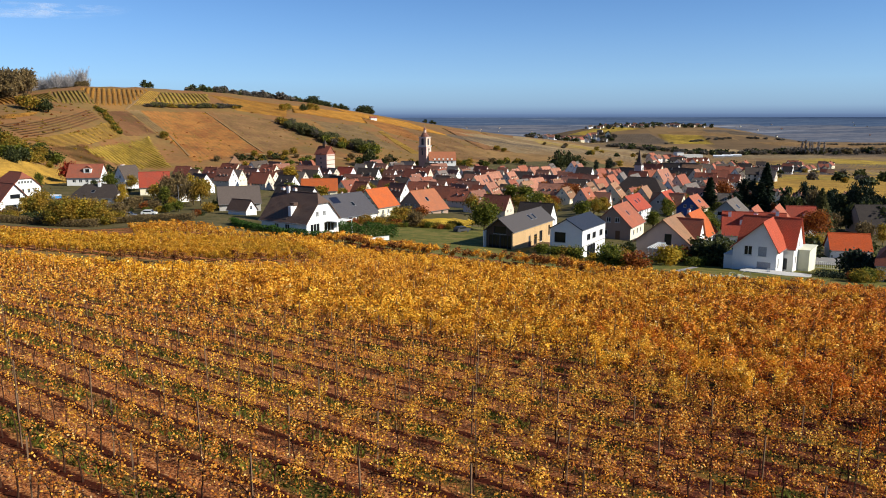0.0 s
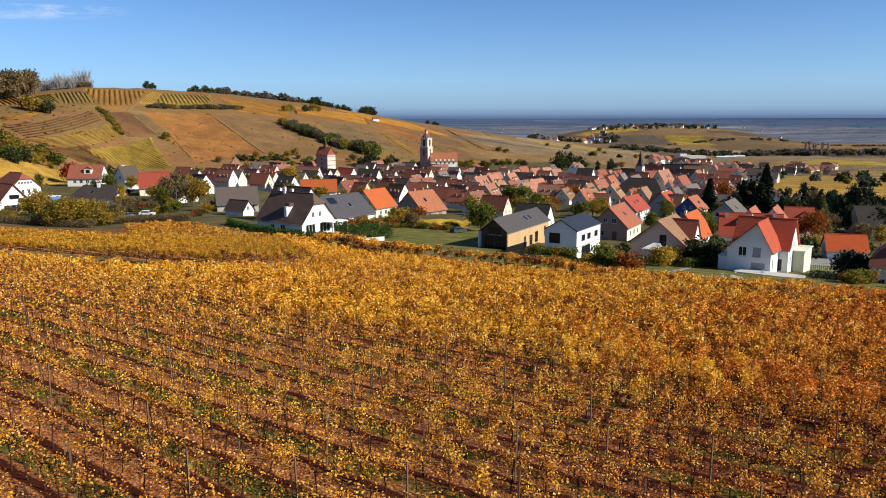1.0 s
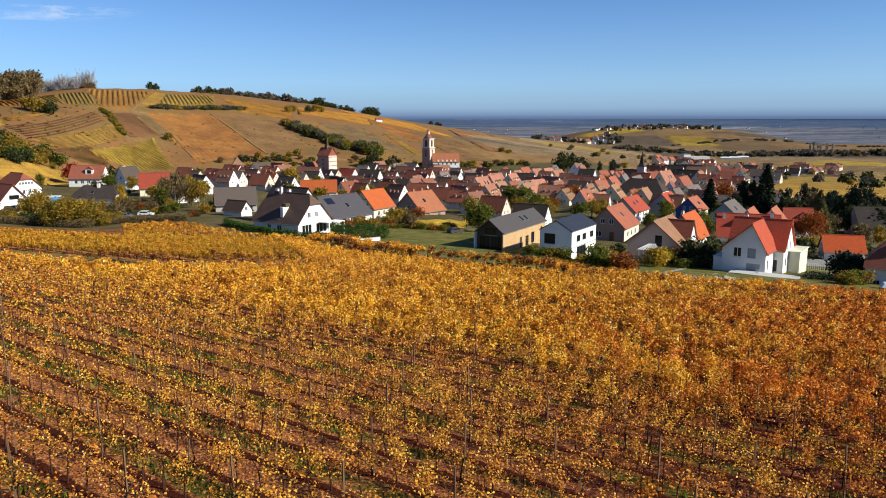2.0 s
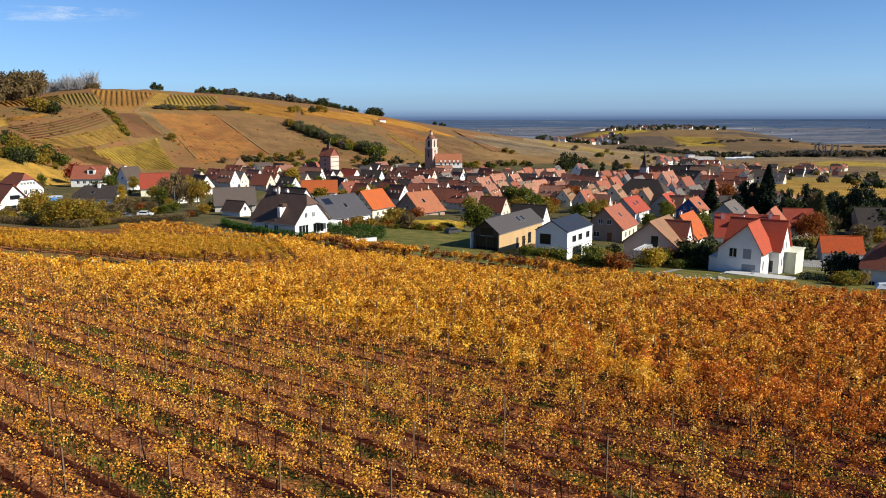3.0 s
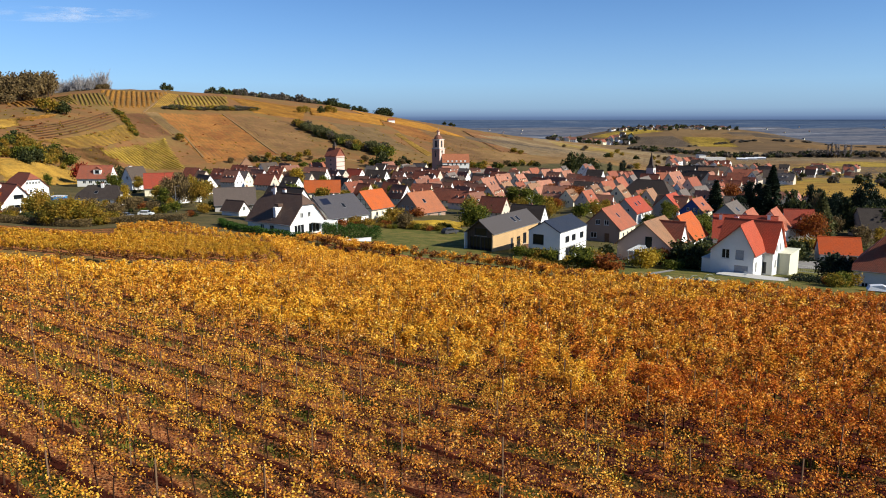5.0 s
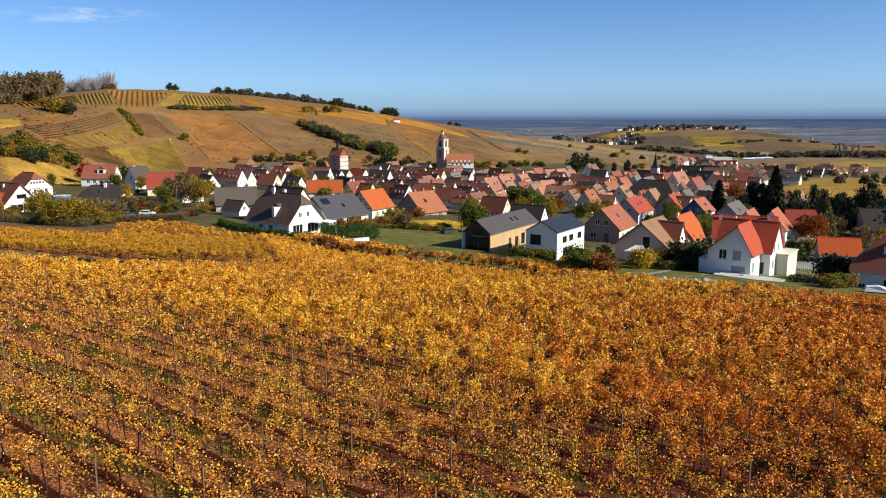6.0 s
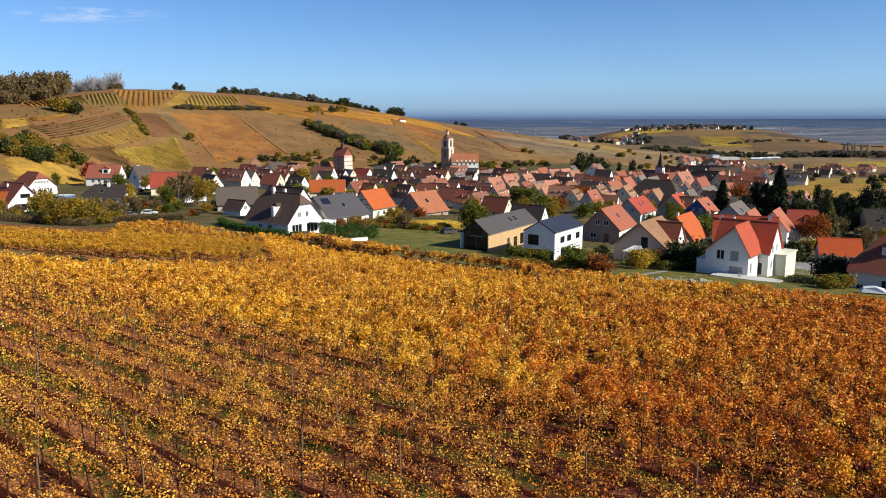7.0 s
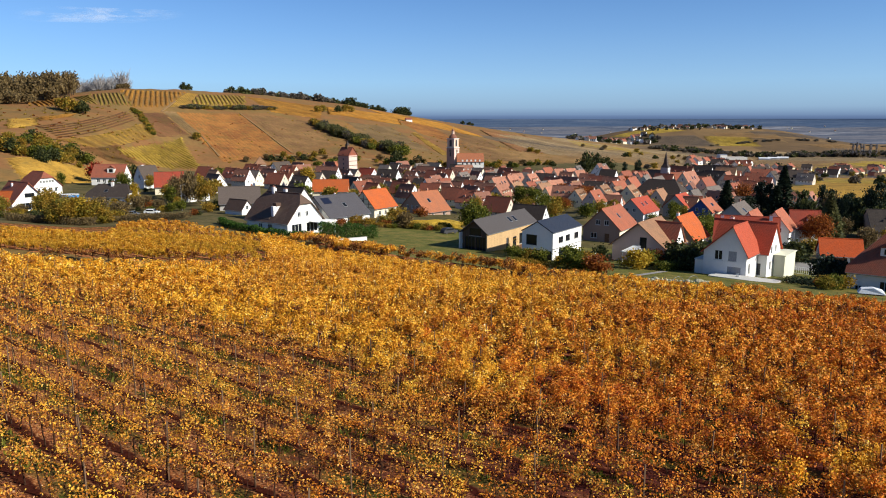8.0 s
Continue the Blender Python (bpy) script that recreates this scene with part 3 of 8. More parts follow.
def leafiness(x, y, s):
    """How much leaf a vine still carries: thin near, bushier beyond the fortieth metre of rows."""
    edge = 35.3 - 0.24 * max(0.0, x * ROW_U[0] + y * ROW_U[1] + 20)
    base = float(np.interp(s - edge, (-26, -17, -9, -3, -0.5, 1, 30), (0.115, 0.16, 0.235, 0.36, 0.56, 1.12, 1.22))) if s > 0 else 0.95
    base *= 1 - 0.42 * float(ease(18, 48, x)) * float(ease(62, 82, y))  # thinner along the east edge
    return base * max(0.22, 1 + 0.7 * noise.noise((x * 0.09, y * 0.09, 3.0)) + 1.2 * noise.noise((x * 0.5, y * 0.5, 9.0)))


# the vines that the flight passes nearest are plants of their own
order = np.argsort(np.hypot(vines[:, 0] - 6, vines[:, 1] - 8) + 1000 * (vines[:, 1] < 15))
near = set(order[:300].tolist())
trunks = [link_mesh("vine_trunk_pattern", *vine_trunk(rng), M["vinewood"]).data for _ in range(8)]
for o in [o for o in scene.collection.objects if o.name.startswith("vine_trunk_pattern")]:
    bpy.data.objects.remove(o)
sprays = {}
for level in range(4):
    for v in range(6):
        n = (125, 205, 300, 380)[level]
        for tint in ("vinefaded", "vinerusset"):
            sprays[level, v, tint] = quads_mesh("vine_foliage", leaf_quads(rng, vine_leaves(rng, n, 0.09, level / 3), 0.064, 0.35), M[tint])
for i in sorted(near):
    x, y, s = vines[i]
    full = leafiness(x, y, s)
    level = int(np.clip(full * 10, 0, 3))
    vine = thing("grape_vine", ("nearly bare" if level < 2 else "thinly leaved") + " autumn grape vine with a thin dark trunk", "grape vine", pose(x, y, ground_z(x, y) - 0.02, 0, 0, math.degrees(ROW_TURN) + (180 if rng.random() < 0.5 else 0)), "vines of the near rows")
    for name, me in (("trunk", trunks[i % 8]), ("foliage", sprays[level, int(rng.integers(6)), "vinerusset" if x + rng.uniform(-9, 9) > 16 else "vinefaded"])):
        new(name, me).parent = vine

# all the further vines, joined
leaf_sets, wood = {"vineleaf": [], "vineyellow": [], "vinerusset": [], "vinefaded": [], "vineshade": []}, []
far_v, far_f = [], []


def add_wood(pts, radii, sides):
    v, f = tube(pts, radii, sides)
    k = len(far_v)
    far_v.extend(v)
    far_f.extend(tuple(j + k for j in q) for q in f)


for rows, turn_u, turn_n, kind in ((vines, ROW_U, ROW_N, "vineleaf"), (block, wu, wn, "vineyellow")):
    for i, (x, y, s) in enumerate(rows):
        if kind == "vineleaf" and i in near:
            continue
        d = math.hypot(x - 7, y)
        full = leafiness(x, y, s)
        tint = kind if kind == "vineleaf" or y < 139 - 0.13 * (x + 50) else "vineleaf"
        if tint == "vineleaf" and (x - 14) / 30 - 0.028 * max(0.0, y - 58) + 1.1 * noise.noise((x * 0.07, y * 0.07, 6.0)) + rng.uniform(-0.35, 0.35) > 0.25:
            tint = "vinerusset"
        if kind == "vineleaf" and full < 0.62 and (tint == "vineleaf" or rng.random() < 0.35):
            tint = "vinefaded"
        if kind == "vineleaf" and s > 91 and x > -24:  # the block beyond the sunk track, its front leaves darkened as shade
            full = max(full, 2.3)
            if s < 92.5 and rng.random() < 0.6:
                tint = "vineshade"
        if kind == "vineyellow" and y < np.interp(x, BANK_X, BANK_Y) + 1.8:
            tint = "vineshade"
        n, size = (760, 0.068) if d < 40 else (420, 0.094) if d < 52 else (260, 0.125) if d < 75 else (165, 0.155) if d < 115 else (95, 0.20)
        if full > 0.62 and d < 75:
            n, size = n * 0.8, size * 1.12
        if kind == "vineyellow":
            n, size = n * 1.7, size * 0.8
        n = int(max(6, n * full * (0.5 if y < 14 else 1.0)))
        loc = vine_leaves(rng, n, size, full)
        if kind == "vineyellow":
            loc[:, 1] *= 0.7
            loc[:, 2] = np.minimum(loc[:, 2], rng.uniform(1.5, 1.72, n)) * (1.08, 0.94)[int(-s) % 3]
        if d > 75:  # bushier to the ground along the far edge
            loc[:, 2] = loc[:, 2] * 0.98 - 0.18
        z = ground_z(x, y)
        leaf_sets[tint].append((np.stack([x + loc[:, 0] * turn_u[0] + loc[:, 1] * turn_n[0], y + loc[:, 0] * turn_u[1] + loc[:, 1] * turn_n[1], z + loc[:, 2]], 1), np.full(n, size)))
        if d < 85:
            lean = rng.uniform(-0.08, 0.08, 4)
            add_wood([(x, y, z - 0.05), (x + lean[0], y + lean[1], z + 0.45), (x + lean[2], y + lean[3], z + 0.9), (x + lean[2] * 2, y + lean[3], z + 1.5)], (0.034, 0.026, 0.024, 0.006), 4)
        elif i % 2 == 0:
            add_wood([(x, y, z - 0.05), (x, y, z + 1.0)], (0.045, 0.035), 3)
for kind, sets in leaf_sets.items():
    cen, size = np.concatenate([a for a, _ in sets]), np.concatenate([b for _, b in sets])
    ob = new({"vineleaf": "vine_foliage_mass", "vineyellow": "yellow_vine_foliage_mass", "vinerusset": "russet_vine_foliage_mass", "vinefaded": "faded_vine_foliage_mass", "vineshade": "dark_vine_foliage_mass"}[kind], quads_mesh("vine_foliage_mass", leaf_quads(rng, cen, size, 0.35), M[kind]))
    tagged(ob, {"vineleaf": "golden autumn leaves of the vine rows", "vineyellow": "bright yellow autumn leaves of the upper vine block", "vinerusset": "orange and russet autumn leaves of the vine rows", "vinefaded": "faded thin autumn leaves of the nearer vine rows", "vineshade": "russet leaves darkened as shade along the front of the upper vine block"}[kind], "vine foliage", kind="stuff")
tagged(link_mesh("vine_trunk_mass", far_v, far_f, M["vinewood"]), "thin dark trunks of the farther grape vines", "vine trunks", kind="stuff")

# posts of the trellis: every fifth vine of a row
post_shape = joined(box(-0.021, 0.021, -0.021, 0.021, -0.3, 2.0), box(-0.02, 0.02, -0.02, 0.02, 2.0, 2.04))
post_mesh = None
rest_v, rest_f = [], []
count = 0
for k in range(-14, 130):
    s = ROW_FIRST + k * ROW_GAP
    for t in np.arange(-170 + (k * 2.3) % 7, 150, 7.4):
        x, y = s * ROW_N + t * ROW_U
        if not (-8 < y < min(105, vineyard_end(x)) and -0.66 * y - 7 < x < 0.57 * y + 22) or (x < -16 - 0.35 * (y - 98) and y > np.interp(x, BANK_X, BANK_Y) - 3) or 89.3 < s < 91:
            continue
        z = ground_z(x, y)
        tilt = (rng.uniform(-2, 2), rng.uniform(-2, 2), rng.uniform(0, 90))
        if 15 < y < 40 and count < 140:
            if post_mesh is None:
                first = link_mesh("vine_post", *post_shape, M["post"])
                post_mesh = first.data
                bpy.data.objects.remove(first)
            ob = tagged(new("vine_post", post_mesh), "weathered grey wooden trellis post between the vines", "post", "trellis posts")
            ob.matrix_basis = pose(x, y, z, *tilt)
            count += 1
        else:
            m = pose(x, y, z, *tilt)
            j = len(rest_v)
            v, f = box(-0.02, 0.02, -0.02, 0.02, -0.1, 1.95)
            rest_v += [tuple(m @ Vector(q)) for q in v]
            rest_f += [tuple(q + j for q in face) for face in f]
tagged(link_mesh("vine_post_mass", rest_v, rest_f, M["post"]), "weathered grey posts of the farther trellis rows", "posts", kind="stuff")

# fallen leaves between the near rows
n = 320000
q = np.stack([rng.uniform(-32, 50, n), 15 + 55 * rng.random(n) ** 1.5], 1)
q = q[(q[:, 0] > -0.66 * q[:, 1] - 5) & (q[:, 0] < 0.57 * q[:, 1] + 20)]
lane = ((q @ ROW_N - ROW_FIRST) / ROW_GAP) % 2
q = q[rng.random(len(q)) < (1 - 0.8 * np.clip((q[:, 0] - 4) / 14, 0, 1)) * np.where((lane % 1 < 0.16) | (lane % 1 > 0.84), 0.06, np.where(lane < 1, 1.0, 0.5))]
cen = np.stack([q[:, 0], q[:, 1], land(q[:, 0], q[:, 1]) + 0.05], 1)
tagged(new("fallen_leaf_litter", quads_mesh("fallen_leaf_litter", leaf_quads(rng, cen, np.full(len(cen), 0.06), 0.75), M["litter"])), "fallen orange vine leaves lying between the rows", "fallen leaves", kind="stuff")
# tufts of grass in every other lane
n = 150000
q = np.stack([rng.uniform(-32, 48, n), 15 + 45 * rng.random(n) ** 1.3], 1)
lane = ((q @ ROW_N - ROW_FIRST) / ROW_GAP) % 2
clumpy = np.array([noise.noise((x * 0.5, y * 0.5, 5.0)) for x, y in q])
q = q[(lane > 1.22) & (lane < 1.78) & (clumpy > 0.02 - 0.3 * np.clip((3 - q[:, 0]) / 10, 0, 1)) & (q[:, 0] > -0.66 * q[:, 1] - 5) & (q[:, 0] < 0.57 * q[:, 1] + 20)]
base = np.stack([q[:, 0], q[:, 1], land(q[:, 0], q[:, 1]) - 0.02], 1)
lean, wide = rng.normal(0, 0.09, (len(q), 3)), rng.normal(0, 0.03, (len(q), 3))
lean[:, 2], wide[:, 2] = rng.uniform(0.1, 0.28, len(q)), 0
tagged(new("grass_tufts", quads_mesh("grass_tufts", np.stack([base - wide, base + wide, base + lean + wide * 0.3, base + lean - wide * 0.3], 1), M["green"])), "green grass tufts in every other vine lane", "grass", kind="stuff")
# ---- the plots of the vine hill: rows of low hedges draped on the slope ----
def plot_material(name, stops):
    m, nt, b = shader(name, 0.9, 0.15)
    p = place(nt)
    col = ramp(nt, grain(nt, p, 0.35, 5), *[(0.3 + 0.4 * i / (len(stops) - 1), c) for i, c in enumerate(stops)])
    col = blend(nt, 0.5, col, ramp(nt, grain(nt, p, 0.035, 5, 0.7), (0.38, tone(stops[0], 0.7)), (0.62, tone(stops[-1], 1.15))))
    col = blend(nt, sums(nt, "MULTIPLY", ramp(nt, grain(nt, p, 0.12, 5, 0.7), (0.48, (0, 0, 0)), (0.66, (1, 1, 1))), 0.55), col, (0.135, 0.095, 0.03))
    nt.links.new(col, b.inputs["Base Color"])
    relief(nt, b, grain(nt, p, 1.5, 4), 0.8, 0.4)
    return m


M["plot_orange"] = plot_material("orange vine plot", [(0.20, 0.085, 0.018), (0.31, 0.135, 0.024), (0.38, 0.185, 0.03)])
M["plot_yellow"] = plot_material("yellow vine plot", [(0.22, 0.125, 0.026), (0.34, 0.19, 0.034), (0.40, 0.235, 0.042)])
M["plot_gold"] = plot_material("golden garden vines", [(0.34, 0.20, 0.022), (0.48, 0.30, 0.034), (0.58, 0.39, 0.055)])
M["plot_olive"] = plot_material("olive vine plot", [(0.13, 0.095, 0.022), (0.22, 0.155, 0.03), (0.32, 0.21, 0.04)])
M["plot_yolive"] = plot_material("yellow-olive vine plot", [(0.20, 0.135, 0.025), (0.33, 0.22, 0.035), (0.42, 0.28, 0.045)])
M["plot_russet"] = plot_material("russet vine plot", [(0.20, 0.078, 0.030), (0.33, 0.12, 0.034), (0.38, 0.175, 0.044)])
M["plot_brown"] = plot_material("shed brown vine plot", [(0.11, 0.052, 0.026), (0.17, 0.078, 0.036), (0.21, 0.10, 0.045)])
M["plot_dun"] = plot_material("dun vine plot", [(0.16, 0.085, 0.042), (0.23, 0.12, 0.052), (0.28, 0.16, 0.06)])
M["plot_grey"] = plot_material("grey-brown vine plot", [(0.15, 0.095, 0.048), (0.20, 0.128, 0.058), (0.25, 0.158, 0.066)])


def plot(label, corners, turn, gap, material, tall=1.3, fill=0.6):
    """Vine rows inside four corners; turn: degrees of the rows against +x; fill: the leafed share of the lane."""
    poly = [Vector((*c, 0)) for c in corners]
    u = Vector((math.cos(radians(turn)), math.sin(radians(turn)), 0))
    n = Vector((-u.y, u.x, 0))
    lo, hi = min(p.dot(n) for p in poly), max(p.dot(n) for p in poly)
    verts, faces = [], []
    s = lo + gap / 2
    while s < hi:
        hits = []
        for a, b in zip(poly, poly[1:] + poly[:1]):
            da, db = a.dot(n) - s, b.dot(n) - s
            if da * db < 0:
                hits.append((a + (b - a) * (da / (da - db))).dot(u))
        hits.sort()
        hits = [h + 2.2 * noise.noise((s * 0.31, i * 9.0, 4.0)) for i, h in enumerate(hits)]
        for t0, t1 in zip(hits[::2], hits[1::2]):
            k = max(3, int((t1 - t0) / (8 if gap < 5 else 16)) + 1)
            t = np.linspace(t0, t1, k)
            wob = np.array([noise.noise((float(q) * 0.4, s * 0.7, 1.0)) for q in t])
            x, y = u.x * t + n.x * s, u.y * t + n.y * s
            z = land(x, y)
            h, w = tall * (0.85 + 0.3 * wob), gap * fill / 2 * (1 + 0.25 * wob)
            h[0] = h[-1] = -0.25 if tall > 0.6 else 0.02
            base = len(verts)
            for i in range(k):
                for off, up in ((-1.0, -0.5), (-0.7, 0.7), (0.0, 1.0), (0.7, 0.7), (1.0, -0.5)):
                    verts.append((x[i] + n.x * w[i] * off, y[i] + n.y * w[i] * off, z[i] + 0.1 + h[i] * up))
            for i in range(k - 1):
                for j in range(4):
                    a = base + i * 5 + j
                    faces.append((a, a + 1, a + 6, a + 5))
        s += gap
    if faces:
        tagged(link_mesh("vineyard_plot", verts, faces, M[material]), label, "vineyard", "plots of the vine hill", "stuff")


plot("striped orange vine plot below the hilltop", [(-318, 650), (-286, 718), (-258, 610), (-268, 573)], 114, 4.0, "plot_orange", 1.2, 0.7)
plot("bright yellow vine strip on the hill", [(-286, 720), (-278, 730), (-254, 638), (-257, 611)], 104, 1.5, "plot_yellow", 0.4, 1.0)
plot("striped olive and yellow vine plot on the hill", [(-278, 730), (-259, 807), (-231, 730), (-253, 639)], 115, 4.0, "plot_yolive", 1.2, 0.7)
plot("olive vine plot under the wood", [(-322, 580), (-320, 602), (-283, 549), (-297, 551)], 131, 3.0, "plot_olive", 1.0, 0.6)
plot("striped olive vine plot beside the grey trees", [(-322, 608), (-310, 634), (-270, 576), (-281, 548)], 120, 3.0, "plot_olive", 1.0, 0.6)
plot("striped orange vine plot under the wood", [(-324, 523), (-324, 574), (-295, 526), (-299, 503)], 130, 3.6, "plot_orange", 1.3, 0.55)
plot("bright yellow vine strip on the west shoulder", [(-277, 432), (-271, 450), (-254, 427), (-256, 400)], 87, 1.4, "plot_yellow", 0.3, 1.1)
plot("orange vine strip on the west shoulder", [(-272, 454), (-272, 503), (-266, 481), (-262, 441)], 95, 1.6, "plot_orange", 0.3, 1.0)
plot("shed brown vine plot on the west shoulder", [(-253, 421), (-262, 549), (-246, 528), (-233, 410)], 97, 2.8, "plot_brown", 0.14, 1.0)
plot("golden yellow vine plot low on the hill", [(-230, 402), (-241, 530), (-223, 510), (-221, 416)], 93, 1.2, "plot_yellow", 0.22, 1.2)
plot("grey-brown vine plot above the west roofs", [(-220, 408), (-222, 454), (-202, 441), (-208, 416)], 35, 2.4, "plot_brown", 0.12, 1.1)
plot("striped yellow-green vine plot above the roofs", [(-220, 447), (-215, 535), (-178, 480), (-206, 442)], 152, 3.2, "plot_yolive", 1.1, 0.65)
plot("shed brown vine plot on the steep slope", [(-257, 549), (-251, 585), (-214, 547), (-222, 514)], 140, 2.4, "plot_brown", 0.3, 1.0)
plot("dun vine plot on the steep slope", [(-251, 587), (-246, 598), (-206, 554), (-212, 547)], 136, 2.4, "plot_grey", 0.3, 1.0)
plot("wide orange-brown vine plot on the steep slope", [(-246, 601), (-217, 667), (-140, 559), (-173, 504)], 129, 3.4, "plot_russet", 0.16, 1.0)
plot("grey-brown vine plot above the gate tower", [(-214, 675), (-164, 718), (-123, 619), (-139, 565)], 123, 3.4, "plot_dun", 0.13, 1.0)
plot("orange vine plot along the crest", [(-254, 800), (-189, 875), (-163, 752), (-203, 720)], 147, 2.2, "plot_orange", 0.4, 1.0)
plot("orange vine plot on the high shoulder", [(-187, 882), (-121, 1013), (-96, 879), (-166, 802)], 34, 2.2, "plot_orange", 0.4, 1.0)
plot("grey-brown vine plot over the church", [(-141, 769), (-102, 822), (-44, 689), (-84, 658)], 123, 3.0, "plot_grey", 0.14, 1.0)
plot("narrow yellow vine strip beside the church", [(-78, 811), (-75, 829), (-27, 688), (-34, 676)], 109, 1.5, "plot_yellow", 0.4, 1.0)
plot("orange-brown vine plot behind the church", [(-110, 928), (-76, 980), (4, 783), (-68, 828)], 119, 3.0, "plot_russet", 0.14, 1.0)
plot("dun vine plot beyond the church", [(-70, 975), (2, 935), (47, 697), (5, 700)], 110, 2.2, "plot_dun", 0.3, 1.0)
plot("orange vine plot on the falling crest", [(-160, 1010), (-62, 1102), (3, 975), (-103, 946)], 40, 2.0, "plot_orange", 0.4, 1.0)
plot("orange-brown vine plot at the end of the hill", [(-12, 1136), (103, 1319), (225, 1279), (45, 798)], 60, 2.4, "plot_brown", 0.3, 1.0)
plot("yellow vine field behind the west houses", [(-212, 332), (-196, 392), (-176, 362), (-184, 300)], 81, 1.7, "plot_yellow", 0.7, 1.0)


def track(label, pts, width, material="trackdust"):
    """A farm track draped over the slope."""
    verts, faces = [], []
    line = []
    for a, b in zip(pts, pts[1:]):
        k = max(2, int(math.dist(a, b) / 5))
        line += [(a[0] + (b[0] - a[0]) * i / k, a[1] + (b[1] - a[1]) * i / k) for i in range(k)]
    line.append(pts[-1])
    for i, (x, y) in enumerate(line):
        p, q = line[max(i - 1, 0)], line[min(i + 1, len(line) - 1)]
        d = Vector((q[0] - p[0], q[1] - p[1])).normalized()
        w = width / 2 * (1 + 0.3 * noise.noise((x * 0.1, y * 0.1, 2.0)))
        for side, lift in ((-1.25, -0.6), (-1, 0.55), (1, 0.55), (1.25, -0.6)):
            u, v = x - d.y * w * side, y + d.x * w * side
            verts.append((u, v, ground_z(u, v) + lift))
    for i in range(len(line) - 1):
        faces += [(4 * i + j, 4 * i + j + 1, 4 * i + j + 5, 4 * i + j + 4) for j in range(3)]
    tagged(link_mesh("farm_track", verts, faces, M[material]), label, "track", kind="structure")


M["trackdust"] = mixed_ground("pale dusty track", (0.17, 0.10, 0.045), (0.22, 0.135, 0.06), (0.27, 0.175, 0.085), 0.3)
track("pale dusty track down the steep vine slope", [(-216, 668), (-178, 615), (-140, 562)], 1.5)
track("pale dusty track between two vine plots", [(-266, 646), (-252, 586), (-246, 600)], 1.3)
track("pale dusty track above the roofs", [(-208, 555), (-179, 514)], 1.4)
track("pale farm track along the foot of the vine hill", [(-150, 548), (-120, 566), (-60, 600), (10, 645), (70, 690)], 1.8)
track("pale farm track over the low end of the hill", [(118, 880), (150, 1000), (250, 1150), (330, 1400)], 3.0)

# fields of the plain beyond the village
M["field_straw"] = plot_material("straw field", [(0.24, 0.165, 0.085), (0.29, 0.20, 0.10), (0.33, 0.235, 0.125)])
M["field_taupe"] = plot_material("taupe field", [(0.17, 0.108, 0.06), (0.20, 0.13, 0.07), (0.23, 0.155, 0.08)])
M["field_brown"] = plot_material("brown field", [(0.20, 0.112, 0.048), (0.24, 0.137, 0.056), (0.28, 0.165, 0.065)])
M["field_umber"] = plot_material("umber field", [(0.10, 0.072, 0.052), (0.125, 0.09, 0.062), (0.15, 0.11, 0.075)])
field_rng = random.Random(17)
for k in range(44):
    d = 820 + 1500 * (k / 43) ** 1.2
    b_ = field_rng.uniform(0.10, 0.62)
    if k % 4 == 0:
        b_ = field_rng.uniform(0.05, 0.22)
    x, y = d * math.sin(math.atan(b_)), d * math.cos(math.atan(b_))
    w, h, a = field_rng.uniform(60, 150), field_rng.uniform(40, 110), radians(field_rng.uniform(-25, 25))
    c_, s_ = math.cos(a), math.sin(a)
    kind = field_rng.choice(("field_straw", "field_taupe", "field_brown", "field_umber", "field_taupe", "field_brown", "plot_yolive"))
    words = {"plot_yolive": "yellow-olive", "field_straw": "straw-coloured", "field_taupe": "taupe", "field_brown": "brown", "field_umber": "umber"}[kind]
    plot(f"far {words} field on the plain", [(x + c_ * i * w - s_ * j * h, y + s_ * i * w + c_ * j * h) for i, j in ((-1, -1), (1, -1), (1, 1), (-1, 1))], math.degrees(a) + 90 * (k % 2), 7.0, kind, 0.5, 1.0)
# ---- how a house is built ----
def wall_ring(width, top, openings, cuts, depth=0.16):
    """One facade in its own plane, x to the right and z up, seen from outside (outside is -y): the wall round its openings, with reveals."""
    xs = sorted({0.0, width, *cuts, *[o[1] for o in openings], *[o[1] + o[3] for o in openings]})
    verts, faces = [], []

    def quad(*pts):
        k = len(verts)
        verts.extend(pts)
        faces.append(tuple(range(k, k + len(pts))))

    for x0, x1 in zip(xs, xs[1:]):
        mid, z = (x0 + x1) / 2, -1.2
        for o in sorted([o for o in openings if o[1] < mid < o[1] + o[3]], key=lambda o: o[2]):
            quad((x0, 0, z), (x1, 0, z), (x1, 0, o[2]), (x0, 0, o[2]))
            z = o[2] + o[4]
        quad((x0, 0, z), (x1, 0, z), (x1, 0, top(x1)), (x0, 0, top(x0)))
    for _, x, z, w, h, *_ in openings:
        for a, b in (((x, z), (x + w, z)), ((x + w, z), (x + w, z + h)), ((x + w, z + h), (x, z + h)), ((x, z + h), (x, z))):
            quad((a[0], 0, a[1]), (b[0], 0, b[1]), (b[0], depth, b[1]), (a[0], depth, a[1]))
    return verts, faces


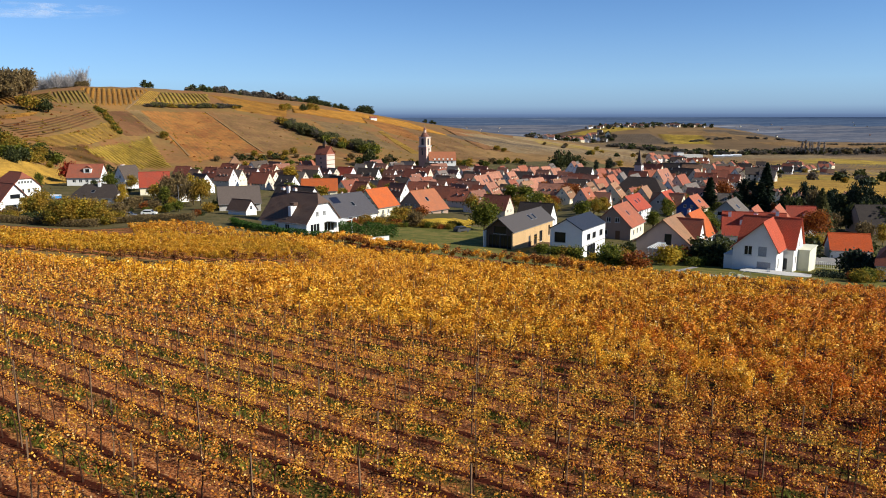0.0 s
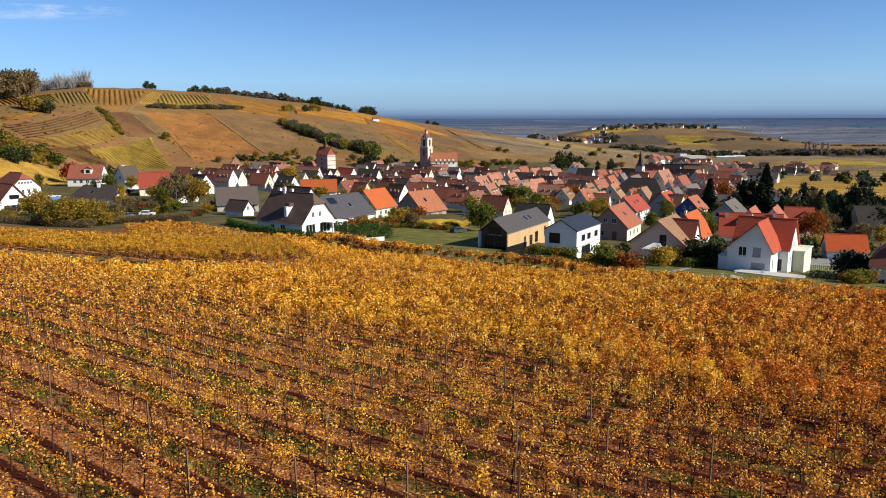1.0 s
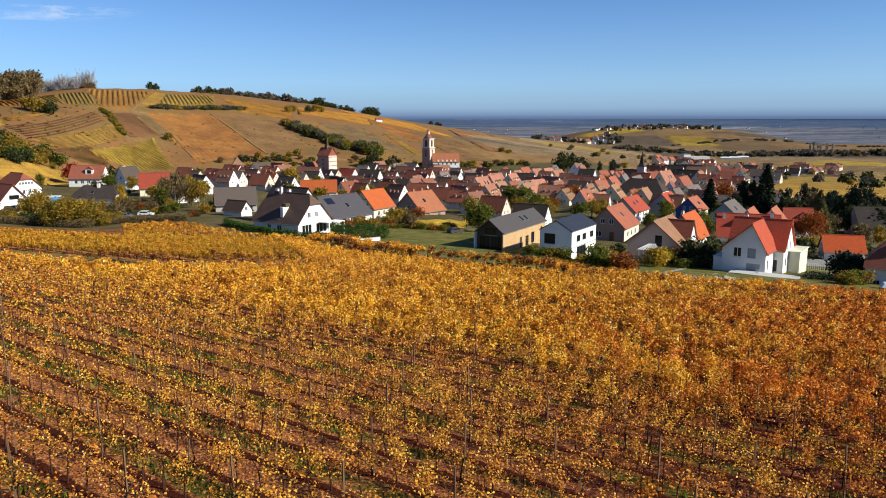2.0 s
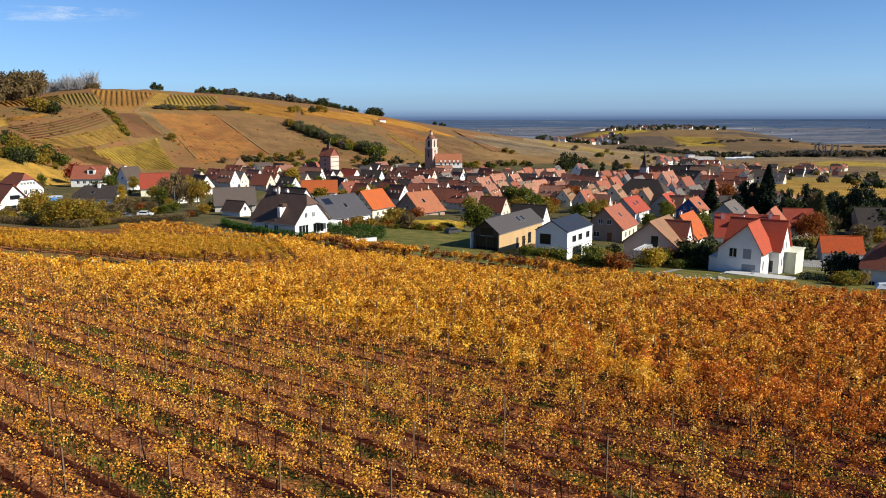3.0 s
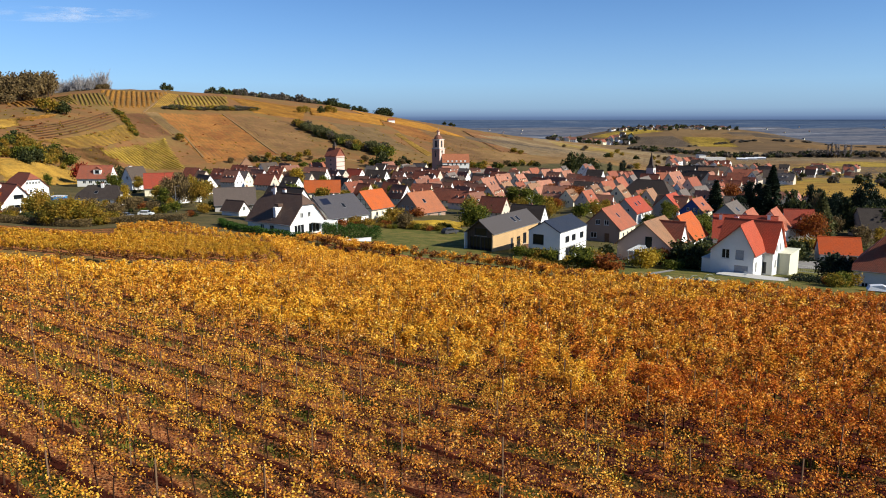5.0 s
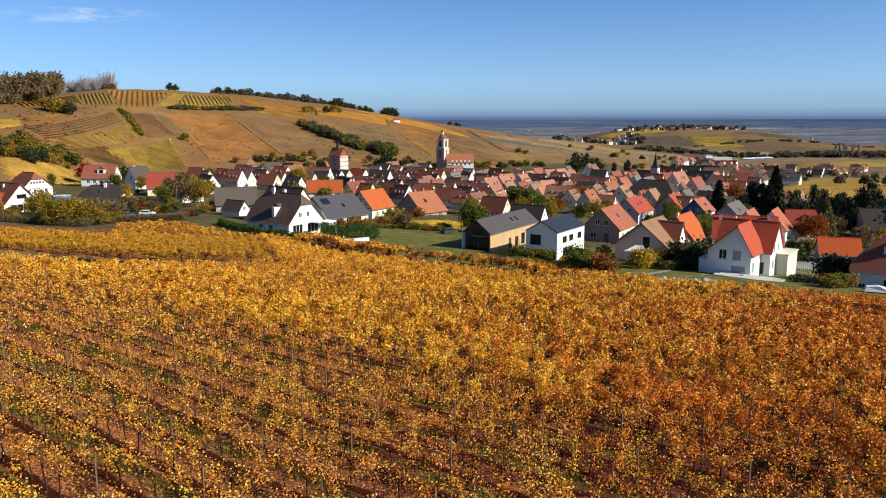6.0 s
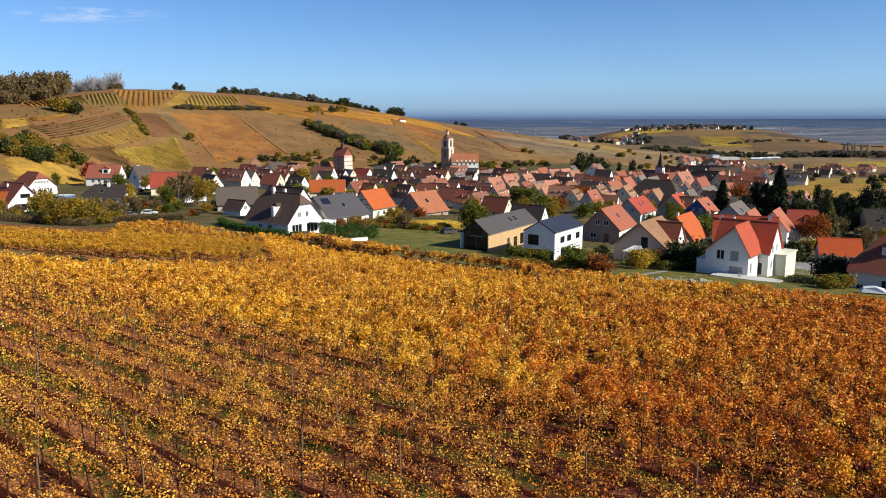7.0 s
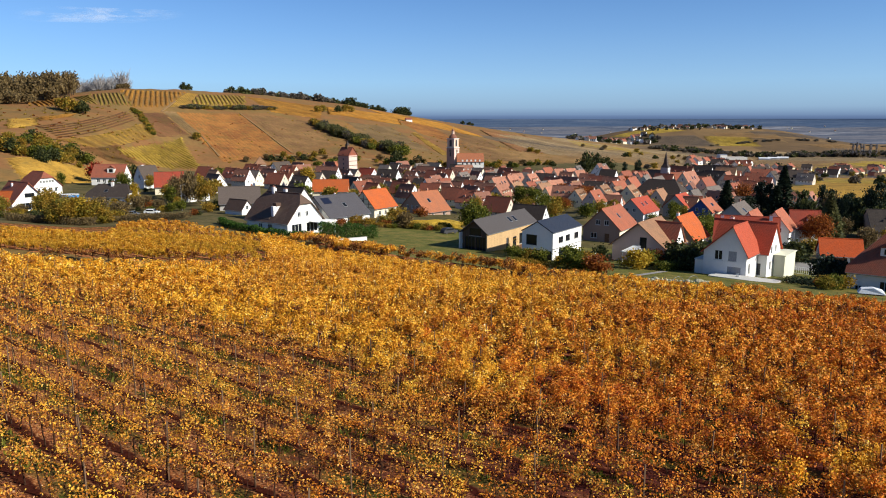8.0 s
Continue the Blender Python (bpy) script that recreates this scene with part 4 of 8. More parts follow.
def lattice(xs, zs, ya, yb):
    """One connected window frame: upright bars in every second column of xs, a head and a foot bar between the four heights zs."""
    verts = [(a, y, c) for y in (ya, yb) for c in zs for a in xs]
    n, half, faces, solid = len(xs), len(xs) * len(zs), [], set()
    for i in range(n - 1):
        for j in range(3):
            if i % 2 == 0 or j != 1:
                solid.add((i, j))
    for i, j in sorted(solid):
        p, q, r, t = j * n + i, j * n + i + 1, (j + 1) * n + i + 1, (j + 1) * n + i
        faces += [(p, q, r, t), (t + half, r + half, q + half, p + half)]
        for (a, b), beside in (((p, q), (i, j - 1)), ((q, r), (i + 1, j)), ((r, t), (i, j + 1)), ((t, p), (i - 1, j))):
            if beside not in solid:
                faces.append((b, a, a + half, b + half))
    return verts, faces


def window_parts(o, m, parent, frame="frame", depth=0.10):
    """A window with its frame, pane and sill, or a door or shutter, in an opening."""
    kind, x, z, w, h = o[:5]

    def moved(shape):
        return [tuple(m @ Vector(v)) for v in shape[0]], shape[1]

    if frame == "simple":
        t = min(0.1, w * 0.12)
        c = x + w / 2
        front = [(x, 0), (x + w, 0), (x + w, h), (x, h), (x + t, t), (c - t / 3, t), (c - t / 3, h - t), (x + t, h - t), (c + t / 3, t), (x + w - t, t), (x + w - t, h - t), (c + t / 3, h - t)]
        verts = [(a, depth - 0.04, z + b) for a, b in front] + [(a, depth + 0.04, z + b) for a, b in front[4:]] + [(a, depth + 0.1, z + b) for a, b in front[:4]]
        faces = [(0, 1, 9, 8, 5, 4), (1, 2, 10, 9), (2, 3, 7, 6, 11, 10), (3, 0, 4, 7), (5, 8, 11, 6)]
        faces += [(a, b, b + 8, a + 8) for q in ((4, 5, 6, 7), (8, 9, 10, 11)) for a, b in zip(q, q[1:] + q[:1])]
        faces += [(a, b, b + 20, a + 20) for a, b in ((0, 1), (1, 2), (2, 3), (3, 0))]
        faces += [(12, 13, 14, 15), (16, 17, 18, 19)]
        link_mesh("window", *moved((verts, faces)), [M["frame"], M["glass"]], parent, slots=[0] * (len(faces) - 2) + [1, 1])
    elif kind in ("window", "wide", "black"):
        t = min(0.09, w * 0.1)
        cuts = [x + w / 2] if kind == "window" else [x + w / 3, x + w * 2 / 3] if kind == "wide" else []
        win = part("window", moved(lattice([x, x + t, *(c + d for c in cuts for d in (-t / 2, t / 2)), x + w - t, x + w], [z, z + t, z + h - t, z + h], depth - 0.05, depth + 0.03)), M["darkframe" if kind == "black" else frame], parent)
        part("pane", moved(box(x + 0.02, x + w - 0.02, depth + 0.03, depth + 0.05, z + 0.02, z + h - 0.02)), M["glass"], win)
        part("sill", moved(box(x - 0.08, x + w + 0.08, -0.07, depth - 0.05, z - 0.07, z - 0.005)), M["concrete"], win)
    elif kind == "shutter":
        win = part("window", moved(([(a, depth + (0.0 if i % 3 else 0.035), z + h * i / 36) for i in range(37) for a in (x, x + w)], [(2 * i, 2 * i + 1, 2 * i + 3, 2 * i + 2) for i in range(36)])), M["shutter"], parent, "window closed by a grey roller shutter")
        part("sill", moved(box(x - 0.08, x + w + 0.08, -0.07, depth - 0.01, z - 0.07, z - 0.005)), M["concrete"], win)
    else:
        door = part("door", moved(joined(box(x, x + w, depth, depth + 0.05, z, z + h))), M["darkframe" if kind == "darkdoor" else "wood"], parent)
        part("handle", moved(box(x + w * 0.82, x + w * 0.82 + 0.1, depth - 0.04, depth, z + h * 0.47, z + h * 0.47 + 0.04)), M["metal"], door)


def flap(a, b, t):
    """A roof slab between eave line and ridge line, thickness t downwards. a, b: two points each, given in turn round the slab."""
    top = [Vector(p) for p in (*a, *b)]
    low = [p - Vector((0, 0, t)) for p in top]
    n = len(top)
    return [tuple(p) for p in top + low], [tuple(range(n)), tuple(range(2 * n - 1, n - 1, -1))] + [(i, i + n, (i + 1) % n + n, (i + 1) % n) for i in range(n)]


def house(label, x, y, yaw, L, W, E, R, wall="white", roof="red", E2=None, apex=None, sides={}, chimneys=(), skylights=(), over=0.45, verge=0.3, hip=0.0, z=None, trim="frame", name="house", group="", gable_wall=None, dormers=(), panels=()):
    """A gabled house; its ridge runs along its own x. Sides a (x low gable), b (x high gable), c (y low), d (y high) hold openings:
    (kind, metres from the left seen from outside, sill height, width, height). hip: metres cut off the gables' tops."""
    E2 = E if E2 is None else E2
    apex = W / 2 if apex is None else apex
    g = ground_z(x, y) if z is None else z
    ob = thing(name, label, "house" if name == "house" else name.replace("_", " "), pose(x, y, g, 0, 0, yaw), group)
    hx, hy = L / 2, W / 2
    hip_z = R - hip
    places = {
        "a": (W, pose(-hx, hy, 0, 0, 0, -90), lambda s: min(hip_z if hip else R, E2 + (R - E2) * s / (W - apex) if s < W - apex else E + (R - E) * (W - s) / apex)),
        "b": (W, pose(hx, -hy, 0, 0, 0, 90), lambda s: min(hip_z if hip else R, E + (R - E) * s / apex if s < apex else E2 + (R - E2) * (W - s) / (W - apex))),
        "c": (L, pose(-hx, -hy, 0), lambda s: E),
        "d": (L, pose(hx, hy, 0, 0, 0, 180), lambda s: E2),
    }
    for side, (width, m, top) in places.items():
        cuts = []
        if side in "ab":
            k = W - apex if side == "a" else apex
            cuts = [k]
            if hip:
                first, second = (E2, E) if side == "a" else (E, E2)
                cuts = [k * (hip_z - first) / (R - first), width - (width - k) * (hip_z - second) / (R - second)]
        openings = list(sides.get(side, ()))
        v, f = wall_ring(width, top, openings, cuts)
        panel = part("wall", ([tuple(m @ Vector(q)) for q in v], f), M[gable_wall if gable_wall and side in "ab" else wall], ob)
        for o in openings:
            window_parts(o, m, ob, trim)
    yc, t = -hy + apex, 0.2
    s1, s2 = (R - E) / apex, (R - E2) / (W - apex)
    ex = hx + verge
    ya, yb = -hy - over, hy + over
    za, zb = E - s1 * over + 0.12, E2 - s2 * over + 0.12
    r = R + 0.12
    if hip:
        k1, k2 = yc - hip / s1, yc + hip / s2
        inset = hip * 0.9
        slabs = [
            flap([(-ex, ya, za), (ex, ya, za)], [(ex, k1, r - hip), (ex - inset, yc, r), (-ex + inset, yc, r), (-ex, k1, r - hip)], t),
            flap([(ex, yb, zb), (-ex, yb, zb)], [(-ex, k2, r - hip), (-ex + inset, yc, r), (ex - inset, yc, r), (ex, k2, r - hip)], t),
            flap([(ex, k1, r - hip), (ex, k2, r - hip)], [(ex - inset, yc, r)], t),
            flap([(-ex, k2, r - hip), (-ex, k1, r - hip)], [(-ex + inset, yc, r)], t),
        ]
        rl = ex - inset
    else:
        slabs = [flap([(-ex, ya, za), (ex, ya, za)], [(ex, yc, r), (-ex, yc, r)], t), flap([(ex, yb, zb), (-ex, yb, zb)], [(-ex, yc, r), (ex, yc, r)], t)]
        rl = ex
    cap = tube([(-rl, yc, r - 0.02), (rl, yc, r - 0.02)], (0.13, 0.13), 6)
    cover = part("roof", joined(*slabs, cap), M[roof], ob)
    for y0, z0 in ((ya, za), (yb, zb)) if trim != "simple" else ():
        d = -0.07 if y0 < 0 else 0.07
        part("gutter", tube([(-ex + 0.1, y0 + d, z0 - 0.1), (ex - 0.1, y0 + d, z0 - 0.1)], (0.07, 0.07), 6), M["metal"], cover)

    def on_roof(a, b):
        return r - s1 * (yc - b) if b < yc else r - s2 * (b - yc)

    for a, b, h, *w in chimneys:
        w = w[0] if w else 0.7
        base = on_roof(a, b)
        stack = part("chimney", box(a - w / 2, a + w / 2, b - w * 0.35, b + w * 0.35, base - 0.6, base + h), M["brick" if wall not in ("white", "offwhite") else "white"], ob)
        part("chimney_cap", joined(box(a - w / 2 - 0.06, a + w / 2 + 0.06, b - w * 0.35 - 0.06, b + w * 0.35 + 0.06, base + h, base + h + 0.08), box(a - w / 4, a + w / 4, b - 0.1, b + 0.1, base + h + 0.08, base + h + 0.3)), M["brick"], stack)
    for a, b, w, h, what in [(*q, "glass") for q in skylights] + [(*q, "solar") for q in panels]:
        s = s1 if b < yc else -s2
        z0, z1 = on_roof(a, b - h / 2) + 0.06, on_roof(a, b + h / 2) + 0.06
        pts = [(a - w / 2, b - h / 2, z0), (a + w / 2, b - h / 2, z0), (a + w / 2, b + h / 2, z1), (a - w / 2, b + h / 2, z1)]
        part("skylight" if what == "glass" else "solar_panel", flap(pts[:2], pts[2:], 0.1), M[what], cover)
        if what == "glass":
            rim = [(p[0] * 1.0 + (0.1 if p[0] > a else -0.1), p[1] + (0.1 if p[1] > b else -0.1) / math.hypot(1, s), p[2] + (s * 0.1 if p[1] > b else -s * 0.1) / math.hypot(1, s) - 0.03) for p in pts]
            part("skylight_frame", flap(rim[:2], rim[2:], 0.08), M["metal"], cover)
    for a, b, w, h in dormers:
        add_dormer(ob, a, b, w, h, on_roof, yc, wall, roof, trim == "simple")
    return ob


def add_dormer(ob, a, b, w, h, on_roof, yc, wall, roof, simple=False):
    """A small gabled dormer that looks down the slope on which b lies."""
    out = -1 if b < yc else 1
    z0 = on_roof(a, b)
    top = z0 + h
    back = b - out * 2.6
    body = part("dormer", box(a - w / 2, a + w / 2, min(b, back), max(b, back), z0 - 0.3, top), M[wall], ob)
    e, f = w / 2 + 0.18, w * 0.42
    y0, y1 = b + out * 0.2, back
    part("dormer_roof", joined(flap([(a - e, y0, top - 0.05), (a, y0, top + f)], [(a, y1, top + f), (a - e, y1, top - 0.05)], 0.1), flap([(a, y0, top + f), (a + e, y0, top - 0.05)], [(a + e, y1, top - 0.05), (a, y1, top + f)], 0.1), ([(a - w / 2, b, top - 0.05), (a + w / 2, b, top - 0.05), (a, b, top + f - 0.12), (a - w / 2, b - out * 0.1, top - 0.05), (a + w / 2, b - out * 0.1, top - 0.05), (a, b - out * 0.1, top + f - 0.12)], [(0, 1, 2), (5, 4, 3), (0, 3, 4, 1), (1, 4, 5, 2), (2, 5, 3, 0)])), M[roof], body)
    if simple:
        link_mesh("window", *joined(box(a - w * 0.33, a + w * 0.33, b + out * 0.02 - 0.02, b + out * 0.02 + 0.02, z0 + 0.15, top - 0.12), box(a - w * 0.26, a + w * 0.26, b + out * 0.05 - 0.02, b + out * 0.05 + 0.02, z0 + 0.24, top - 0.2)), [M["frame"], M["glass"]], body, slots=[0] * 6 + [1] * 6)
        return
    win = part("window", box(a - w * 0.33, a + w * 0.33, b + out * 0.02 - 0.02, b + out * 0.02 + 0.02, z0 + 0.15, top - 0.12), M["frame"], body)
    part("pane", box(a - w * 0.26, a + w * 0.26, b + out * 0.05 - 0.02, b + out * 0.05 + 0.02, z0 + 0.24, top - 0.2), M["glass"], body)


def merge(main, wing):
    """Make a wing, built as a house of its own, part of the main house."""
    turn = main.matrix_basis.inverted() @ wing.matrix_basis
    for o in list(wing.children):
        o.parent = main
        o.matrix_basis = turn @ o.matrix_basis
    bpy.data.objects.remove(wing)


def from_corner(x, y, yaw, L, W, mirror=1):
    """The middle of a house whose near corner, ridge direction and size are known."""
    c, s = math.cos(radians(yaw)), math.sin(radians(yaw))
    return x + c * L / 2 - mirror * s * W / 2, y + s * L / 2 + mirror * c * W / 2


def row_of(kind, width, n, sill, w, h, start=0.12, end=0.12):
    """n like openings spread along a facade."""
    a, b = width * start, width * (1 - end)
    return [(kind, a + (b - a) * (i + 0.5) / n - w / 2, sill, w, h) for i in range(n)]
# ---- the houses along the vineyard ----
def cornered(label, x, y, yaw, L, W, E, R, mirror=1, **more):
    cx_, cy_ = from_corner(x, y, yaw, L, W, mirror)
    return house(label, cx_, cy_, yaw, L, W, E, R, **more)


# long barn-shaped house clad in larch
barn = cornered("long larch-clad house with a dark seamed metal roof", 13.8, 148.8, 61, 21, 6.6, 4.1, 6.7, z=-15.2, wall="timberwall", roof="zinc", trim="darkframe", over=0.12, verge=0.9, gable_wall="darkboards",
    sides={"a": [("wide", 0.8, 0.1, 2.4, 3.2), ("wide", 3.4, 0.1, 2.4, 3.2), ("black", 1.9, 3.5, 2.8, 1.6)],
           "c": [("darkdoor", 7.2, 0.0, 1.1, 2.3), ("black", 10.2, 0.0, 1.6, 2.2), ("black", 13.2, 0.2, 1.7, 2.4), ("black", 18.4, 0.9, 0.9, 2.3)],
           "b": [("black", 2.0, 1.0, 2.0, 1.4)]},
    skylights=[(1.4, -1.5, 0.8, 1.1), (3.6, -1.5, 0.8, 1.1)])
for yy in (-3.2, 3.2):
    part("gable_fin", box(-11.5, -10.5, yy - 0.12, yy + 0.12, -1.0, 4.1), M["offwhite"] if yy > 0 else M["timberwall"], barn, "pale end wall of the porch")
part("terrace", box(-9, 4, -6.2, -3.4, -0.9, 0.05), M["wood"], barn, "timber terrace along the long side")

# white modern house with slate roof
cube = cornered("white modern house with a blue-black slate roof", 25.8, 139.3, 59, 12.6, 6.6, 5.6, 7.5, z=-14.9, wall="white", roof="slate", trim="darkframe", over=0.1, verge=0.12,
    # gable's wide ground-floor window stands in for a shaded, open carport recess
    sides={"a": [("black", 0.9, 2.95, 2.3, 2.0), ("wide", 0.25, -0.9, 6.1, 3.0)],
           "c": [("black", 2.4, 3.3, 1.9, 1.25), ("black", 5.4, 3.3, 1.9, 1.25), ("black", 9.3, 3.3, 1.9, 1.25), ("wide", 2.6, 0.0, 4.6, 2.3)],
           "b": row_of("black", 6.6, 2, 3.4, 1.0, 1.1)})
part("lintel", box(-6.45, 6.45, -3.42, -3.32, 2.42, 2.52), M["metal"], cube)
part("garden_wall", box(-5.8, 7.0, -7.4, -7.1, -1.2, 0.55), M["concrete"], cube, "low concrete terrace wall")

brick = cornered("rubble stone house with a salmon tiled roof", 45.0, 181.0, 61, 12.6, 9.4, 3.6, 8.2, z=-18.3, wall="cream", gable_wall="stone", roof="salmon",
    sides={"a": [("window", 3.2, 4.3, 1.2, 1.3), ("window", 5.4, 4.3, 1.2, 1.3), ("window", 2.0, 1.0, 1.6, 1.4), ("door", 5.6, 0.1, 1.2, 2.2)],
           "c": row_of("window", 12.6, 3, 1.0, 1.2, 1.4)}, chimneys=[(3.5, 0.6, 1.1)], skylights=[(-0.5, -2.2, 0.7, 0.9)])

beige = cornered("beige house with tan tiled roof and side gable", 47.2, 142.4, 58, 11.5, 10.6, 3.2, 7.5, z=-15.6, wall="clay", roof="tan",
    sides={"a": [("black", 5.6, 2.6, 1.4, 2.2)], "c": row_of("window", 11.5, 3, 0.9, 1.1, 1.3)}, over=0.6, verge=0.6)
wing = house("wing", *[v for v in (Vector((beige.matrix_basis @ Vector((1.6, -3.1, 0))))[:2])], 58 - 90, 5.0, 6.2, 3.0, 7.1, z=-15.6, wall="white", roof="rust", sides={"b": row_of("window", 6.2, 2, 0.9, 1.0, 1.3)})
merge(beige, wing)

# white house with the steep bright red roof and cross gable
VILLA = from_corner(62.6, 132.2, 145, 9.6, 8.0, -1)  # from its south-east corner
villa = house("white house with a steep bright red tiled roof", *VILLA, 55 - 90, 9.6, 8.0, 4.4, 9.0, z=-15.6, wall="white", roof="brightred", over=0.5, verge=0.35,
    sides={"b": [("window", 1.6, 0.9, 1.0, 1.5), ("window", 5.0, 0.9, 1.2, 1.6), ("window", 2.0, 3.7, 1.0, 1.4), ("window", 4.6, 3.7, 1.0, 1.4)],
           "c": [("darkdoor", 7.6, 0.1, 1.0, 2.1)]}, chimneys=[(-3.2, 0.8, 1.2)])
wing = cornered("front", 57.8, 128.2, 55, 7.0, 7.4, 4.8, 9.2, z=-15.6, wall="white", roof="brightred", apex=2.5, E2=4.7, over=0.45, verge=0.45,
    sides={"a": [("window", 1.9, 3.2, 1.4, 1.7), ("shutter", 4.3, 3.2, 1.4, 1.7), ("shutter", 4.2, 0.2, 2.3, 2.0)], "c": [("window", 1.2, 0.9, 1.0, 1.9)]})
merge(villa, wing)
terrace = part("terrace", [[tuple(villa.matrix_basis.inverted() @ Vector(v)) for v in box(0, 1, 0, 1, 0, 1)[0]], box(0, 1, 0, 1, 0, 1)[1]], M["concrete"], villa, "pale paved terrace in front of the house")
m_ = villa.matrix_basis.inverted() @ pose(55.6, 126.4, -16.6, 0, 0, -35)
terrace.data.clear_geometry()
v, f = box(-4.4, 6.6, -0.9, 2.6, 0, 1.98)
terrace.data.from_pydata([tuple(m_ @ Vector(q)) for q in v], [], f)
terrace.data.materials.clear()
terrace.data.materials.append(M["concrete"])
v, f = box(-8.2, -6.66, 3.0, 8.5, 0.4, 3.8)
part("side_wing", ([tuple(m_ @ Vector(q)) for q in v], f), M["offwhite"], villa)
v, f = box(-8.3, -6.63, 2.9, 8.6, 3.8, 3.92)
part("side_wing_roof", ([tuple(m_ @ Vector(q)) for q in v], f), M["concrete"], villa)
v, f = box(-1.6, 4.4, 12.6, 19.6, -0.6, 4.3)
part("garage_block", ([tuple(m_ @ Vector(q)) for q in v], f), M["palegreen"], villa, "pale cream flat-roofed side block")
v, f = box(-1.8, 4.6, 12.4, 19.8, 4.3, 4.45)
part("garage_block_roof", ([tuple(m_ @ Vector(q)) for q in v], f), M["palegreen"], villa)

# red-roofed open garage
cornered("open garage with an orange-red tiled roof", 83.9, 160.7, -14, 8.0, 6.0, 2.7, 5.6, z=-19.2, wall="white", roof="flame", name="garage", over=0.5,
    sides={"c": [("door", 2.6, 0.0, 2.5, 2.2), ("door", 5.6, 0.0, 1.6, 2.2)]})

# house at the east edge, brown-red roof and dormer
cornered("pale house with a brown-red roof and dormer", 71.6, 121.8, -33, 14, 11.0, 3.9, 9.4, z=-15.8, wall="offwhite", roof="rust", hip=5.2, over=0.6, dormers=[(-1.8, -3.4, 2.2, 1.3)],
    sides={"c": [("window", 1.2, 0.6, 1.0, 0.8), ("wide", 4.6, 0.5, 2.2, 1.9), ("window", 9.4, 0.9, 1.2, 1.3)], "a": row_of("window", 11, 2, 0.9, 1.1, 1.3)}, chimneys=[(-1.5, 1.5, 1.4)])

# white house with the half-hipped brown roof
hip = cornered("white house with a half-hipped dark brown roof", -30.0, 157.2, 148, 13.5, 10.4, 3.0, 8.6, mirror=-1, z=-13.2, wall="white", roof="umber", hip=2.0, over=0.5, verge=0.5,
    sides={"a": [("window", 3.1, 3.7, 0.9, 1.2), ("window", 5.4, 3.7, 0.9, 1.2), ("wide", 1.2, 0.1, 3.0, 2.2), ("wide", 5.6, 0.1, 3.4, 2.2)],
           "d": [("window", 4.0, 0.8, 1.2, 1.3), ("window", 7.0, 0.8, 1.4, 1.3)]}, chimneys=[(3.0, 0.2, 1.3)])
part("dormer_cheek", box(-1.75, -0.95, 2.6, 4.6, 3.0, 6.0), M["white"], hip, "white cheek wall of the roof terrace")
part("dormer_cheek_cap", box(-1.95, -0.75, 2.5, 3.9, 6.0, 6.7), M["umber"], hip, "brown tiled top of the cheek wall")
# flush dark panel stands in for the shade inside the roof terrace
part("loggia", flap([(3.8, 5.2, 3.22), (-0.8, 5.2, 3.22)], [(-0.8, 3.2, 5.37), (2.4, 3.6, 4.94)], 0.1), M["darkboards"], hip, "flat dark panel in place of the roof terrace's shaded recess")
part("veranda", joined(box(-9.8, -6.7, -6.4, -1.2, 2.35, 2.5), box(-9.8, -9.6, -6.4, -6.2, -0.8, 2.35), box(-9.8, -9.6, -1.4, -1.2, -0.8, 2.35)), M["white"], hip, "white canopy over the terrace")

black = cornered("low house with a wide blue-grey roof and solar panels", -26.9, 184.5, 52, 13.6, 12.0, 2.9, 7.6, z=-15.6, wall="offwhite", roof="bluegrey", over=0.5,
    sides={"c": [*row_of("wide", 13.6, 3, 0.7, 1.8, 1.5)], "a": row_of("window", 12, 2, 0.9, 1.0, 1.2)}, chimneys=[(1.0, 1.2, 1.1, 0.5)], panels=[(-4.2, -1.6, 2.6, 1.7)], skylights=[(0.6, -3.2, 0.9, 1.1)])

yellow = cornered("cream half-timbered house with a bright orange roof", -20.0, 212.0, 58, 10.0, 8.6, 3.4, 8.0, wall="cream", roof="orange", over=0.5,
    sides={"a": [("window", 3.6, 4.4, 1.1, 1.1), ("window", 1.4, 1.0, 1.1, 1.3), ("window", 5.6, 1.0, 1.1, 1.3)], "c": row_of("window", 10, 3, 1.0, 1.0, 1.3)})
for k in range(5):
    part("timber_beam", box(-5.06, -5.02, -4.2 + 2.0 * k, -4.05 + 2.0 * k, 3.3, 3.4 + (4.4 - abs(-4.1 + 2.0 * k)) * 1.0), M["wood"], yellow)
for zz, ww in ((3.2, 4.2), (4.2, 3.4), (5.6, 2.2)):
    part("timber_beam", box(-5.07, -5.03, -ww, ww, zz, zz + 0.16), M["wood"], yellow)

cornered("stone house with a wide salmon tiled roof", -7.4, 236.0, 50, 11.5, 12.5, 2.6, 8.4, z=-20.4, wall="stone", roof="apricot", over=0.5,
    sides={"a": [*row_of("window", 12.5, 3, 3.2, 1.0, 1.2, 0.25, 0.25)], "c": [("window", 3.0, 0.8, 1.0, 1.2), ("window", 8.0, 0.8, 1.2, 1.3)]}, chimneys=[(1.5, 0.4, 1.0), (-2.6, 0.3, 0.9)], skylights=[(-1.0, -3.0, 1.0, 1.1)])

